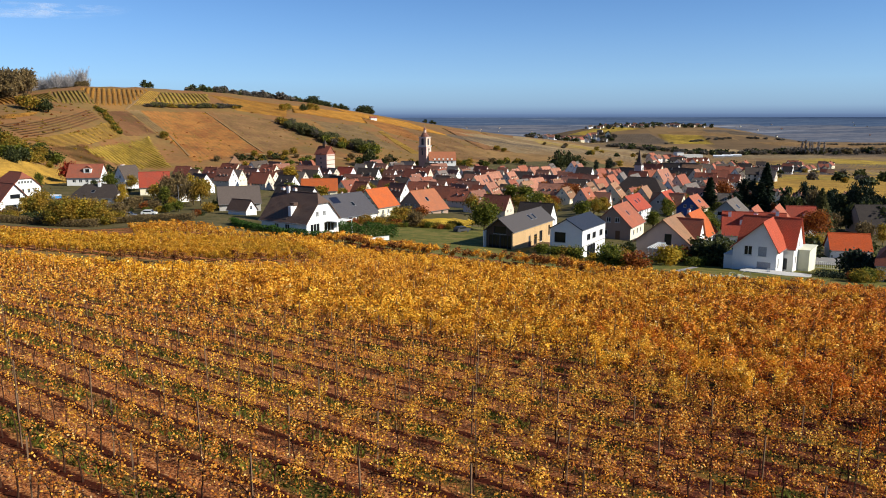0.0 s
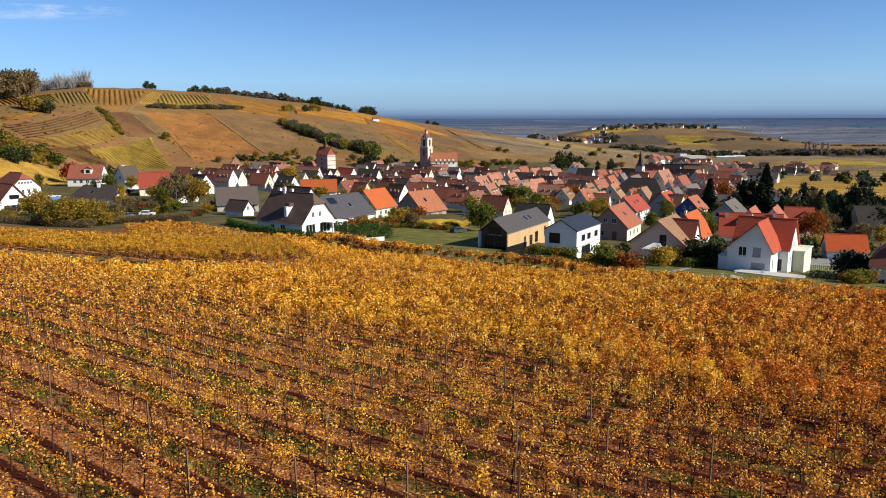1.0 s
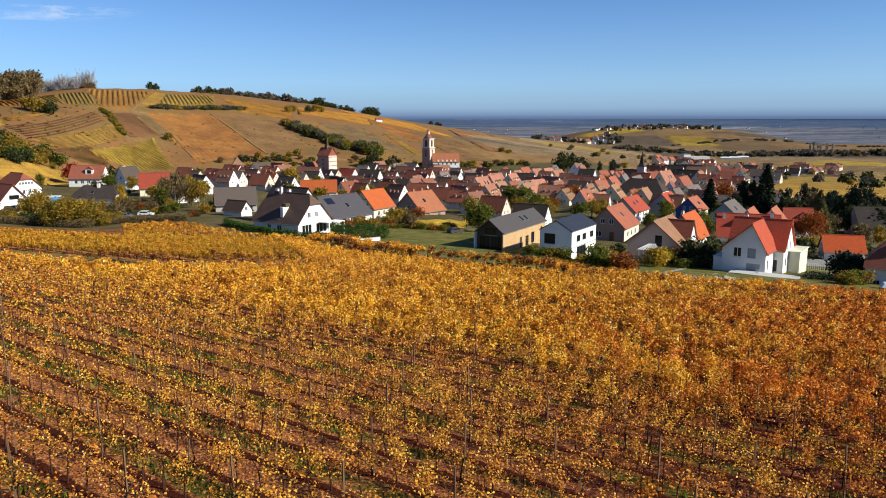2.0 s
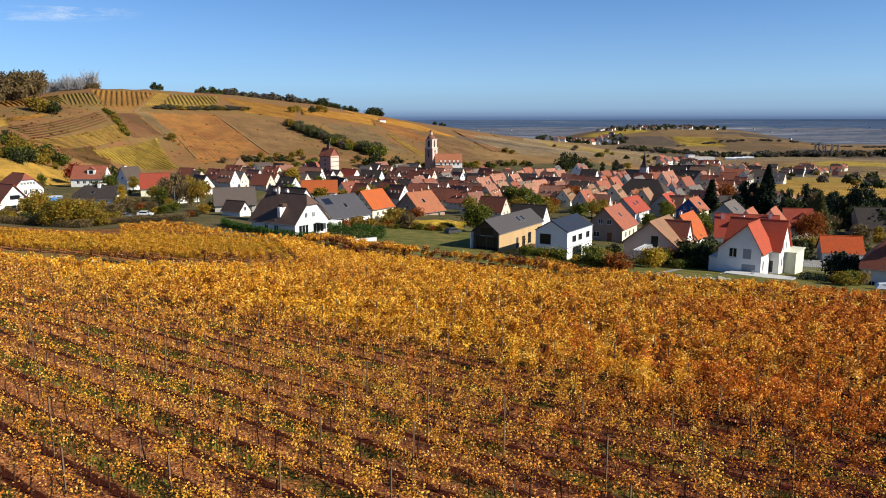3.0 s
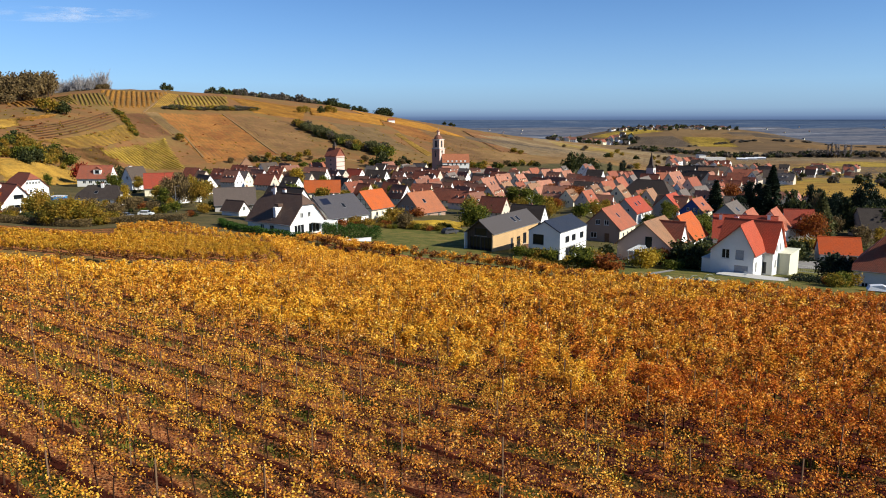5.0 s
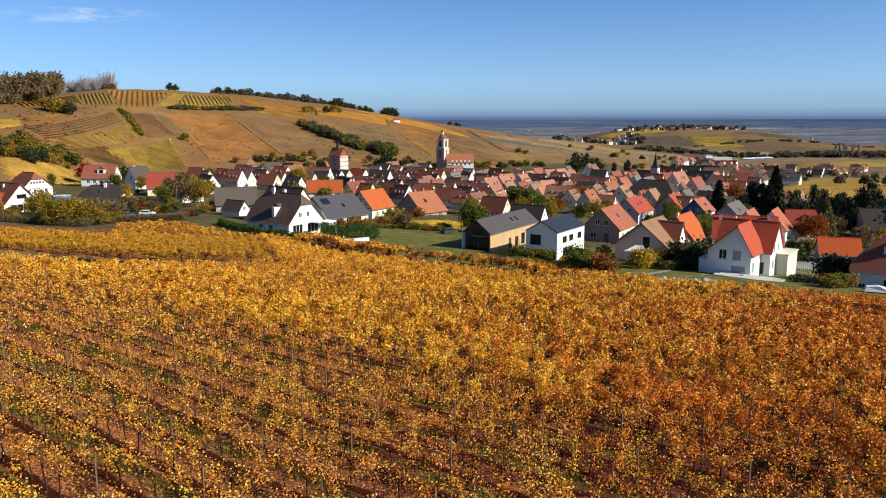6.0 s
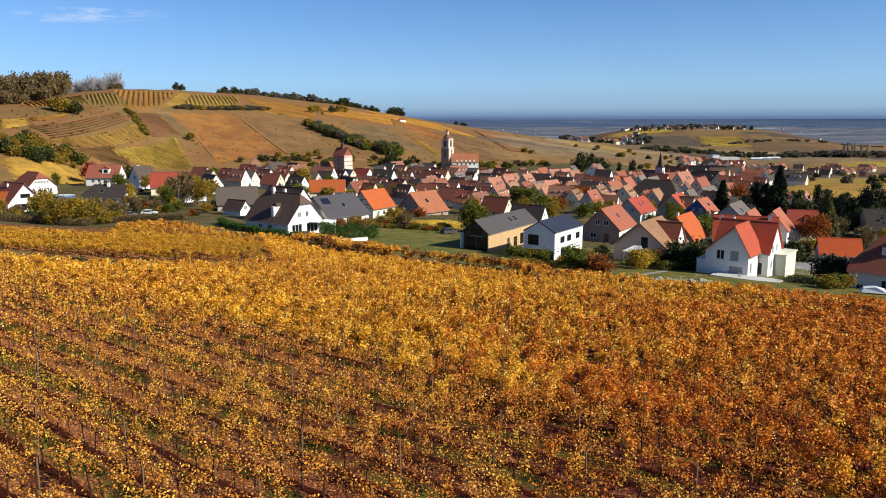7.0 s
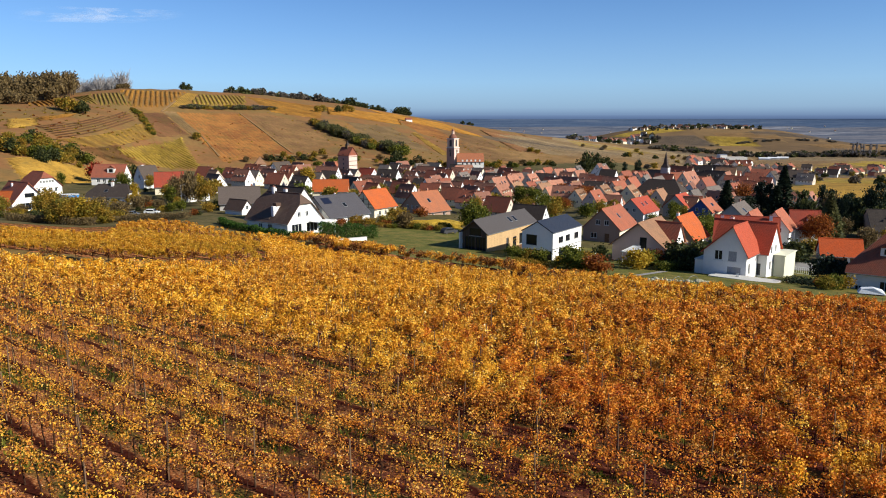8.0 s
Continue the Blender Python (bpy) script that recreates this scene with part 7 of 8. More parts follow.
PLANT_WORDS = {
    "green_round": ("round green broadleaf tree among the gardens", "tree"), "green_tall": ("upright green broadleaf tree beside a house", "tree"),
    "olive_tree": ("broadleaf tree turning olive and gold", "tree"), "olive_tree_b": ("small garden tree turning olive", "tree"),
    "gold_tree": ("golden yellow autumn tree in a garden", "tree"), "copper_tree": ("copper orange autumn tree between roofs", "tree"),
    "crimson_tree": ("dark red-leaved tree above the roofs", "tree"), "spruce": ("tall dark spruce behind the red roofs", "conifer"),
    "spruce_b": ("dark slender spruce in a garden", "conifer"), "larch": ("broad olive-brown larch above the garage roof", "conifer"), "pine": ("broad dark cedar between the village roofs", "conifer"),
    "bare": ("leafless grey tree on the hilltop", "tree"), "poplar": ("narrow leafless grey poplar on the plain", "tree"),
    "green_bush": ("green garden shrub at the vineyard edge", "shrub"), "olive_bush": ("olive-green garden shrub turning yellow", "shrub"),
    "gold_bush": ("yellow autumn shrub on the lawn", "shrub"), "copper_bush": ("orange autumn shrub on the lawn", "shrub"),
    "crimson_bush": ("bright red autumn shrub in a garden", "shrub"), "dark_bush": ("dark evergreen clipped shrub", "shrub"), "yew": ("nearly black rounded yew beside the house", "shrub"),
    "brush_tree": ("brown thinning tree at the wood's edge", "tree"), "far_green": ("green tree far off on the slope", "tree"),
    "far_olive": ("olive autumn tree far off on the slope", "tree"), "far_dark": ("dark tree far off among the fields", "tree"),
}
plant_rng = random.Random(5)


def plant(kind, x, y, size=1.0, wide=1.0, z=None):
    words, category = PLANT_WORDS[kind]
    ob = thing(category.replace(" ", "_"), words, category, pose(x, y, ground_z(x, y) - 0.05 if z is None else z, 0, 0, plant_rng.uniform(0, 360)) @ Matrix.Diagonal((size * wide, size * wide, size, 1)))
    for name, me in zip(("trunk", "crown"), PLANTS[kind]):
        new(name, me).parent = ob
    return ob


def hedge(label, pts, tall, thick, material, seed=1):
    """A clipped or wild hedge along points."""
    r = np.random.default_rng(seed)
    quads = []
    for (x0, y0), (x1, y1) in zip(pts, pts[1:]):
        length = math.hypot(x1 - x0, y1 - y0)
        n = int(length * tall * 190)
        t = r.random(n)
        side = r.normal(0, thick * 0.38, n)
        x, y = x0 + (x1 - x0) * t - (y1 - y0) / length * side, y0 + (y1 - y0) * t + (x1 - x0) / length * side
        z = land(x, y) + tall * r.random(n) ** 0.8 * (1 + 0.12 * np.sin(t * length * 0.9) + 0.08 * np.sin(t * length * 2.3))
        quads.append(leaf_quads(r, np.stack([x, y, z], 1), np.full(n, 0.19)))
    ob = new("hedge", quads_mesh("hedge", np.concatenate(quads), M[material]))
    return tagged(ob, label, "hedge")


def raw(me):
    v = np.empty(len(me.vertices) * 3)
    me.vertices.foreach_get("co", v)
    return v.reshape(-1, 3)


def woods(name, label, items, share=0.25):
    """Trees too far off to be told apart, joined: leaves in one mesh for each colour, trunks in another. share: of the leaves, the rest grow to fill."""
    by_kind, stems, stem_faces = {}, [], []
    every = max(1, round(1 / share))
    for kind, x, y, size, wide in items:
        a = plant_rng.uniform(0, 6.283)
        turn = np.array([[math.cos(a), -math.sin(a), 0], [math.sin(a), math.cos(a), 0], [0, 0, 1]])
        at_ = np.array([x, y, ground_z(x, y) - 0.1])
        q = raw(PLANTS[kind][1]).reshape(-1, 4, 3)
        if kind != "bare":
            q = q[::every]
            mid = q.mean(1, keepdims=True)
            q = mid + (q - mid) * every ** 0.45
        q = (q.reshape(-1, 3) * np.array([size * wide, size * wide, size])) @ turn.T + at_
        by_kind.setdefault(PLANTS[kind][1].materials[0].name, []).append(q.reshape(-1, 4, 3))
        if kind == "bare":
            me = PLANTS[kind][0]
            v = (raw(me) * np.array([size * wide, size * wide, size])) @ turn.T + at_
            f = [tuple(p.vertices) for p in me.polygons]
        else:
            v, f = tube([tuple(at_), tuple(at_ + np.array([0, 0, size * 5.0]))], (0.14 * size, 0.05 * size), 4)
        k = len(stems)
        stems += [tuple(p) for p in v]
        stem_faces += [tuple(i + k for i in face) for face in f]
    for material, sets in by_kind.items():
        tagged(new(name, quads_mesh(name, np.concatenate(sets), bpy.data.materials[material])), label, "woodland", kind="stuff")
    tagged(link_mesh(name + "_stems", stems, stem_faces, M["bark" if name != "bare_grove" else "twigs"]), "trunks of " + label, "woodland", kind="stuff")


# ---- plants, by gardens ----
plant("green_round", 9.4, 188.0, 1.12, 1.0)
plant("olive_tree", -110.7, 200.0, 1.15, 0.85)
plant("green_tall", -115.5, 205.0, 0.7, 1)
plant("olive_tree", -95.9, 181.0, 0.85, 1.35)
plant("olive_tree", -92.0, 179.0, 0.95, 1.3)
plant("gold_tree", -89.5, 180.0, 0.9, 1.3)
plant("olive_tree", -87.0, 181.0, 0.85, 1.2)
plant("olive_tree_b", -95.1, 177.0, 0.6, 1.3)
plant("olive_bush", -86.1, 184.0, 1.3, 1.3)
plant("olive_bush", -86.0, 190.0, 1.3, 1.2)
plant("green_tall", -116.5, 255.0, 1.15, 0.9)
plant("gold_tree", -109.2, 248.0, 0.9, 0.8)
plant("brush_tree", -97.2, 225.0, 0.7, 1)
plant("copper_bush", -91.1, 222.0, 1.3, 1)
plant("brush_tree", -99.2, 235.0, 0.6, 1)
plant("brush_tree", -91.1, 240.0, 1.5, 0.55)
plant("brush_tree", -88.6, 245.0, 1.7, 0.5)
plant("gold_tree", -87.2, 250.0, 1.2, 0.6)
plant("green_tall", -87.4, 228.0, 0.8, 0.9)
plant("olive_tree", -77.0, 230.0, 1.15, 0.75)
plant("brush_tree", -82.1, 238.0, 1.2, 0.6)
plant("green_bush", -67.4, 215.0, 1.2, 1.2)
plant("green_bush", -64.9, 212.0, 1.1, 1.2)
plant("olive_bush", -66.3, 205.0, 1.2, 1)
plant("brush_tree", -85.7, 215.0, 0.6, 1)
plant("green_bush", -80.4, 212.0, 1.1, 1)
plant("green_bush", -78.2, 214.0, 1.3, 1)
plant("crimson_tree", -176.2, 345.0, 1.9, 1)
plant("crimson_tree", -168.4, 350.0, 1.6, 1)
plant("far_dark", -160.3, 350.0, 1.2, 0.9)
plant("green_tall", -157.6, 285.0, 0.9, 0.7)
plant("gold_tree", -73.4, 348.0, 1.3, 1)
plant("gold_tree", -77.6, 355.0, 1.1, 1)
plant("green_tall", -60.8, 345.0, 0.9, 1)
plant("olive_tree", -46.7, 330.0, 0.9, 1)
plant("far_dark", -60.4, 560.0, 1.9, 0.8)
plant("olive_bush", -16.6, 222.0, 1.4, 1.2)
plant("olive_tree_b", -15.0, 212.0, 0.5, 1.2)
plant("olive_bush", -12.2, 205.0, 1.6, 1.2)
plant("olive_bush", -21.4, 190.0, 1.0, 1.3)
plant("copper_bush", -23.3, 182.0, 0.9, 1.3)
plant("olive_bush", -17.1, 186.0, 1.0, 1.2)
plant("olive_bush", -13.4, 190.0, 1.2, 1.2)
plant("copper_bush", -8.3, 228.0, 1.3, 1.2)
plant("green_tall", 24.7, 290.0, 1.1, 1.2)
plant("green_tall", 29.8, 285.0, 1.1, 1.3)
plant("olive_tree", 26.2, 270.0, 0.8, 1.2)
plant("green_tall", 32.4, 270.0, 0.9, 1.2)
plant("olive_tree", 34.8, 250.0, 0.8, 1)
plant("copper_tree", 51.0, 320.0, 1.1, 1)
plant("copper_tree", 55.8, 330.0, 0.9, 1)
plant("olive_tree", 51.1, 260.0, 0.9, 1)
plant("green_tall", -23.9, 300.0, 0.8, 1.2)
plant("olive_bush", 91.6, 185.0, 1.3, 1.3)
plant("dark_bush", 92.5, 165.0, 2.0, 1.3)
plant("dark_bush", 94.4, 172.0, 1.8, 1.3)
plant("far_dark", 81.3, 560.0, 2.3, 0.7)
plant("far_dark", 89.8, 565.0, 2.1, 0.7)
plant("far_dark", 97.1, 565.0, 1.6, 0.9)
plant("green_bush", 18.3, 140.0, 1.0, 1.0)
plant("green_bush", 19.7, 131.0, 1.1, 1.0)
plant("olive_bush", 21.3, 130.0, 1.1, 1.1)
plant("green_bush", 22.8, 129.0, 1.2, 1.0)
plant("gold_bush", 26.2, 131.0, 0.8, 1.0)
plant("green_bush", 27.9, 126.0, 1.6, 0.95)
plant("green_bush", 28.6, 124.0, 1.2, 0.9)
plant("copper_bush", 31.6, 122.0, 1.35, 1.15)
plant("olive_bush", 30.8, 126.0, 1.3, 0.8)
plant("dark_bush", 34.6, 140.0, 1.6, 0.7)
plant("gold_bush", 39.8, 133.0, 1.5, 1.1)
plant("gold_bush", 42.2, 137.0, 1.4, 0.9)
plant("green_bush", 43.7, 139.0, 1.3, 0.8)
plant("copper_bush", 45.3, 142.0, 1.4, 0.9)
plant("dark_bush", 47.5, 146.0, 1.4, 0.9)
plant("olive_tree_b", 52.1, 152.0, 0.75, 1.0)
plant("olive_tree_b", 53.8, 162.0, 0.8, 1.0)
plant("dark_bush", 49.8, 143.0, 2.1, 1.1)
plant("dark_bush", 49.9, 140.0, 2.1, 1.1)
plant("dark_bush", 50.0, 137.0, 1.7, 1.1)
plant("dark_bush", 56.2, 150.0, 2.2, 1.1)
plant("gold_bush", 49.7, 147.0, 1.4, 1.0)
plant("green_tall", 68.0, 190.0, 0.75, 1.3)
plant("green_tall", 70.1, 200.0, 0.75, 1.3)
plant("dark_bush", 77.5, 160.0, 2.2, 1.0)
plant("dark_bush", 81.2, 165.0, 1.8, 1.0)
plant("gold_bush", 82.9, 168.0, 1.4, 1.0)
plant("gold_bush", 65.8, 117.0, 0.8, 0.9)
plant("olive_bush", 65.9, 116.0, 0.9, 0.9)
plant("green_bush", 67.6, 117.0, 1.0, 0.9)
plant("copper_bush", 66.1, 119.0, 0.7, 0.9)
plant("olive_bush", 69.4, 118.0, 1.0, 1.0)
plant("dark_bush", 29.8, 182.0, 1.4, 1)
plant("olive_bush", 17.7, 160.0, 1.2, 1)
plant("green_tall", 59.7, 215.0, 0.7, 1.2)
plant("olive_tree", 77.2, 300.0, 0.9, 1)
plant("copper_tree", 42.8, 300.0, 0.7, 1)
plant("far_olive", 53.3, 850.0, 1.0, 1.4)
plant("far_olive", 60.4, 840.0, 0.8, 1.4)
plant("crimson_bush", -65.4, 225.0, 1.2, 1.0)
plant("olive_bush", -116.2, 195.0, 1.2, 1.3)
plant("copper_bush", -121.6, 200.0, 1.2, 1.3)
plant("dark_bush", -110.0, 192.0, 1.2, 1.3)
plant("dark_bush", -107.0, 190.0, 1.3, 1.3)
plant("dark_bush", -104.7, 188.0, 1.2, 1.3)
plant("spruce_b", 108.7, 310.0, 1.25, 1.3)
plant("copper_tree", 121.6, 330.0, 1.76, 0.7)
plant("pine", 106.1, 275.0, 0.81, 0.8)
plant("pine", 119.1, 300.0, 1.18, 0.75)
plant("pine", 121.7, 298.0, 1.12, 0.7)
plant("spruce", 125.4, 295.0, 1.23, 1.3)
plant("spruce_b", 119.3, 285.0, 1.15, 1.55)
plant("larch", 113.5, 226.0, 1.0, 1.0)
plant("far_dark", 127.3, 280.0, 1.76, 0.6)
plant("pine", 136.1, 285.0, 1.13, 0.6)
plant("brush_tree", 133.8, 270.0, 1.89, 0.6)
plant("pine", 136.9, 265.0, 0.97, 0.75)
plant("pine", 138.1, 258.0, 0.90, 0.8)
plant("pine", 138.4, 250.0, 1.28, 0.7)
plant("pine", 143.2, 250.0, 0.84, 0.7)
plant("copper_tree", 99.9, 200.0, 1.13, 0.85)
plant("copper_tree", 99.8, 205.0, 0.89, 0.8)
plant("brush_tree", 107.7, 190.0, 0.97, 0.8)
plant("olive_tree_b", 112.1, 190.0, 0.83, 0.8)
plant("olive_tree", 84.5, 330.0, 1.22, 0.9)
plant("pine", 108.0, 552.0, 0.80, 0.6)
plant("pine", 119.4, 560.0, 1.15, 0.55)
plant("green_tall", 73.9, 250.0, 0.99, 0.9)
plant("olive_tree", 62.4, 262.0, 1.03, 0.8)
plant("olive_tree", 8.0, 250.0, 0.85, 0.8)
plant("green_round", 74.5, 215.0, 1.02, 0.9)
plant("pine", 129.1, 250.0, 0.82, 0.6)
plant("far_dark", 125.8, 232.0, 1.20, 0.8)
plant("far_dark", 132.7, 235.0, 1.35, 0.8)
plant("pine", 149.5, 250.0, 0.92, 0.7)
plant("brush_tree", 139.3, 236.0, 1.19, 0.7)
plant("far_dark", 115.8, 228.0, 1.06, 0.7)
plant("far_dark", 122.8, 262.0, 1.33, 0.8)
plant("pine", 139.2, 285.0, 1.00, 0.7)
plant("pine", 134.1, 262.0, 0.93, 0.8)
plant("far_dark", 135.0, 255.0, 1.55, 0.8)
plant("pine", 142.9, 262.0, 0.97, 0.8)
plant("pine", 144.9, 255.0, 0.96, 0.8)
plant("pine", 147.8, 250.0, 0.91, 0.8)
plant("far_dark", 129.8, 232.0, 1.28, 0.9)
plant("far_dark", 131.7, 226.0, 1.19, 0.9)
plant("brush_tree", 119.1, 228.0, 0.95, 0.8)
plant("far_dark", -201, 344, 0.90, 1.0)
plant("far_dark", -204, 356, 1.00, 1.0)
plant("far_olive", -203, 362, 0.90, 1.0)
plant("far_dark", -205, 347, 0.90, 1.0)
plant("far_olive", -204, 370, 0.90, 1.0)
plant("far_green", -209, 363, 0.80, 1.0)
plant("far_olive", -200, 372, 0.60, 1.0)
plant("far_olive", -276, 496, 1.60, 1.0)
plant("far_dark", -268, 500, 1.30, 1.0)
plant("far_olive", -284, 501, 1.30, 1.0)
plant("far_olive", -275, 505, 1.20, 1.0)
plant("far_olive", -206, 541, 0.90, 1.0)
plant("far_olive", -177, 800, 1.20, 1.0)
plant("far_olive", -175, 817, 1.20, 1.0)
plant("far_olive", -160, 865, 1.40, 1.0)
plant("far_olive", -156, 882, 1.20, 1.0)
plant("far_dark", -163, 840, 1.20, 1.0)
plant("brush_tree", -160, 514, 0.70, 1.0)
plant("brush_tree", -151, 530, 0.70, 1.0)
plant("far_olive", -142, 544, 0.80, 1.0)
plant("far_olive", -132, 551, 0.80, 1.0)
plant("far_olive", -123, 561, 0.80, 1.0)
plant("far_olive", -119, 571, 0.90, 1.0)

# shrubs between the lawn and the yellow vines
yard_rng = random.Random(31)
for k in range(26):
    t = k / 25
    plant(yard_rng.choice(("olive_bush", "olive_bush", "brush_tree", "copper_bush", "green_bush", "gold_bush")), -24 + 27 * t + yard_rng.uniform(-0.8, 0.8), 189 - 3.0 * math.sin(3.1 * t) + yard_rng.uniform(-2, 2.5), yard_rng.uniform(0.45, 0.85) * (0.55 if k % 6 == 2 else 1), yard_rng.uniform(0.9, 1.4))
# shrubs and small trees over the west gardens
for k in range(90):
    x, y = yard_rng.uniform(-132, -52), yard_rng.uniform(190, 300)
    if abs(x + 0.52 * y) > 42 or min(math.hypot(x - a, y - b) for a, b in ((-118, 247), (-110, 280), (-128, 305), (-58, 216), (-142, 226), (-88, 252))) < 9:
        continue
    plant(yard_rng.choice(("olive_bush", "gold_bush", "green_bush", "brush_tree", "copper_bush", "dark_bush", "olive_tree_b")), x, y, yard_rng.uniform(0.4, 0.9), yard_rng.uniform(0.8, 1.3))

# the wood on the hilltop, and trees along the skyline
wood_rng = random.Random(4)
grove = []
for k in range(190):
    b_ = wood_rng.uniform(-0.74, -0.552)
    y = float(np.interp(b_, BEARING, RIDGE_D)) / math.hypot(1, b_) * wood_rng.uniform(0.92, 1.16)
    grove.append(("wood_tree", b_ * y, y, wood_rng.uniform(2.3, 3.1), 0.8))
for k in range(40):
    b_ = wood_rng.uniform(-0.74, -0.56)
    y = float(np.interp(b_, BEARING, RIDGE_D)) / math.hypot(1, b_) * wood_rng.uniform(0.89, 0.93)
    grove.append(("brush_tree", b_ * y, y, wood_rng.uniform(0.8, 1.6), 1.0))
woods("hilltop_wood", "brown thinning autumn wood on the hilltop", grove, 0.34)
bare_grove = []
for k in range(64):
    y = wood_rng.uniform(690, 735)
    b_ = wood_rng.uniform(-0.556, -0.478)
    bare_grove.append(("bare", b_ * y, y, wood_rng.uniform(2.0, 2.6) * (1 - 2.2 * max(0, b_ + 0.52)), 0.8))
    bare_grove.append(("brush_tree", (b_ + 0.004) * y, y - 6, wood_rng.uniform(0.7, 1.3), 1.0))
woods("bare_grove", "leafless grey trees beside the hilltop wood", bare_grove, 0.4)
plant("far_dark", -301, 748, 1.25, 0.9)
plant("far_dark", -297, 752, 1.0, 0.9)
woods("crest_copse", "dark trees along the crest of the hill", [(wood_rng.choice(("far_dark", "far_brown", "far_brown")), -294 + 98 * k / 59 + wood_rng.uniform(-4, 4), 835 + 205 * k / 59 + wood_rng.uniform(0, 25), wood_rng.uniform(1.0, 1.6) * (1.5 if wood_rng.random() < 0.12 else 1.0), 1.2) for k in range(70)])
for x, y, s in ((-191, 1035, 1.7), (-186, 1040, 1.9), (-180, 1050, 1.3), (-170, 1060, 1.1), (-163, 1075, 1.2), (-156, 1085, 1.4), (-150, 1092, 1.1), (-133, 1120, 1.7), (-128, 1125, 1.9), (-122, 1130, 1.9), (-118, 1130, 1.4), (-40, 1215, 0.9), (-30, 1225, 0.9), (-25, 1230, 0.7)):
    plant("far_dark", x, y, s, 1.1)
# poplars and copses on the plain
for k in range(7):
    plant("poplar", 722 + 6.8 * k + wood_rng.uniform(-1, 1), 1543 + wood_rng.uniform(-6, 6), wood_rng.uniform(2.0, 2.5), 0.55)
far = []
for k in range(120):
    x = wood_rng.uniform(700, 1100)
    far.append((wood_rng.choice(("far_brown", "far_brown", "far_dark", "brush_tree")), x, 1520 + wood_rng.uniform(-50, 60) + 0.1 * x, wood_rng.uniform(1.0, 2.0), 1.3))
for k in range(150):
    x = wood_rng.uniform(330, 760)
    far.append((wood_rng.choice(("far_brown", "far_brown", "far_brown", "far_dark")), x, 1560 + wood_rng.uniform(-60, 60) + 0.2 * (x - 400), wood_rng.uniform(0.8, 1.5), 1.5))
for k in range(90):
    far.append((wood_rng.choice(("far_dark", "far_olive", "far_brown", "brush_tree")), wood_rng.uniform(150, 520), wood_rng.uniform(520, 1250), wood_rng.uniform(0.7, 1.3), 1.2))
for k in range(70):
    t = wood_rng.random()
    far.append((wood_rng.choice(("far_dark", "far_dark", "far_brown")), 430 + 350 * t, 2300 + wood_rng.uniform(-70, 80), wood_rng.uniform(0.8, 1.9), 1.0))
for k in range(60):
    t = wood_rng.random()
    far.append((wood_rng.choice(("far_dark", "far_brown")), 190 + 260 * t, 1830 + 260 * t + wood_rng.uniform(-70, 70), wood_rng.uniform(1.0, 1.9), 1.4))
for k in range(110):
    x = wood_rng.uniform(550, 1500)
    far.append(("far_brown", x, 1850 + 0.2 * x + 40 * math.sin(x * 0.01) + wood_rng.uniform(-12, 12), wood_rng.uniform(0.5, 0.9), 2.2))
woods("far_trees", "dark trees and copses between far fields", far, 0.14)
# trees among the village houses
for k in range(90):
    x, y = wood_rng.uniform(-140, 150), wood_rng.uniform(255, 470)
    plant(wood_rng.choice(("far_olive", "far_green", "far_dark", "copper_tree", "olive_tree_b", "far_olive")), x, y, wood_rng.uniform(0.55, 1.0), 1.0)

hedge("clipped dark green hedge along the vineyard edge", [(-50, 171), (-44, 161.5), (-33, 153.0), (-21, 149.5)], 1.5, 1.2, "hedgegreen", 2)
hedge("tall dark green hedge beside the white house", [(-23, 156.5), (-17.5, 157.5), (-11.0, 161)], 2.9, 2.6, "hedgegreen", 3)
hedge("russet hedge of garden shrubs", [(-24, 178), (-14, 186), (-6, 194), (0, 196)], 0.7, 2.4, "brush", 4)
hedge("olive hedge below the white gardens", [(18, 127), (27, 126), (33, 123)], 1.2, 1.6, "olive", 5)
hedge("wild hedge at the foot of the vineyard", [(-62, 181), (-78, 186), (-90, 188)], 1.6, 2.0, "brush", 6)
hedge("dark hedge under the autumn bushes", [(-84, 176), (-96, 178), (-112, 184)], 1.9, 2.4, "brush", 7)
hedge("green shrubs along the garden path", [(44, 132), (48, 137), (50, 141)], 1.6, 1.8, "green", 8)
plot("bright yellow vine plot between the gardens", [(-10, 190), (4, 190), (8, 213), (-9, 211)], 0, 1.1, "plot_gold", 1.1, 1.25)

plot("golden vine field on the plain beyond the conifers", [(244, 560), (320, 840), (640, 1060), (500, 720)], 20, 6.0, "plot_yellow", 0.4, 1.0)
plot("golden vine field by the far hamlet", [(470, 1150), (620, 1440), (900, 1440), (760, 1120)], 20, 8.0, "plot_yolive", 0.4, 1.0)

band = []
for k in range(90):
    f = wood_rng.random()
    band.append((wood_rng.choice(("hill_green", "hill_green", "far_olive", "far_brown", "far_green")), -156 + 92 * f + wood_rng.uniform(-4, 4), 702 - 75 * f + wood_rng.uniform(-7, 7) - 16 * math.sin(3.14 * f) + 22 * f * wood_rng.random(), wood_rng.uniform(0.8, 1.3) * (0.95 + 0.2 * f), 1.0))
woods("hillside_wood", "green and olive band of trees on the hillside", band, 0.5)
plot("golden vine field behind the dark conifers", [(180, 395), (225, 560), (500, 740), (430, 520)], 20, 5.0, "plot_yellow", 0.5, 1.0)
scrub = []
for k in range(34):
    f = k / 33
    scrub.append(("far_olive" if k % 3 else "far_green", -262 + 36 * f + wood_rng.uniform(-1.5, 1.5), 562 - 48 * f + wood_rng.uniform(-3, 3), wood_rng.uniform(0.25, 0.5), 1.4))
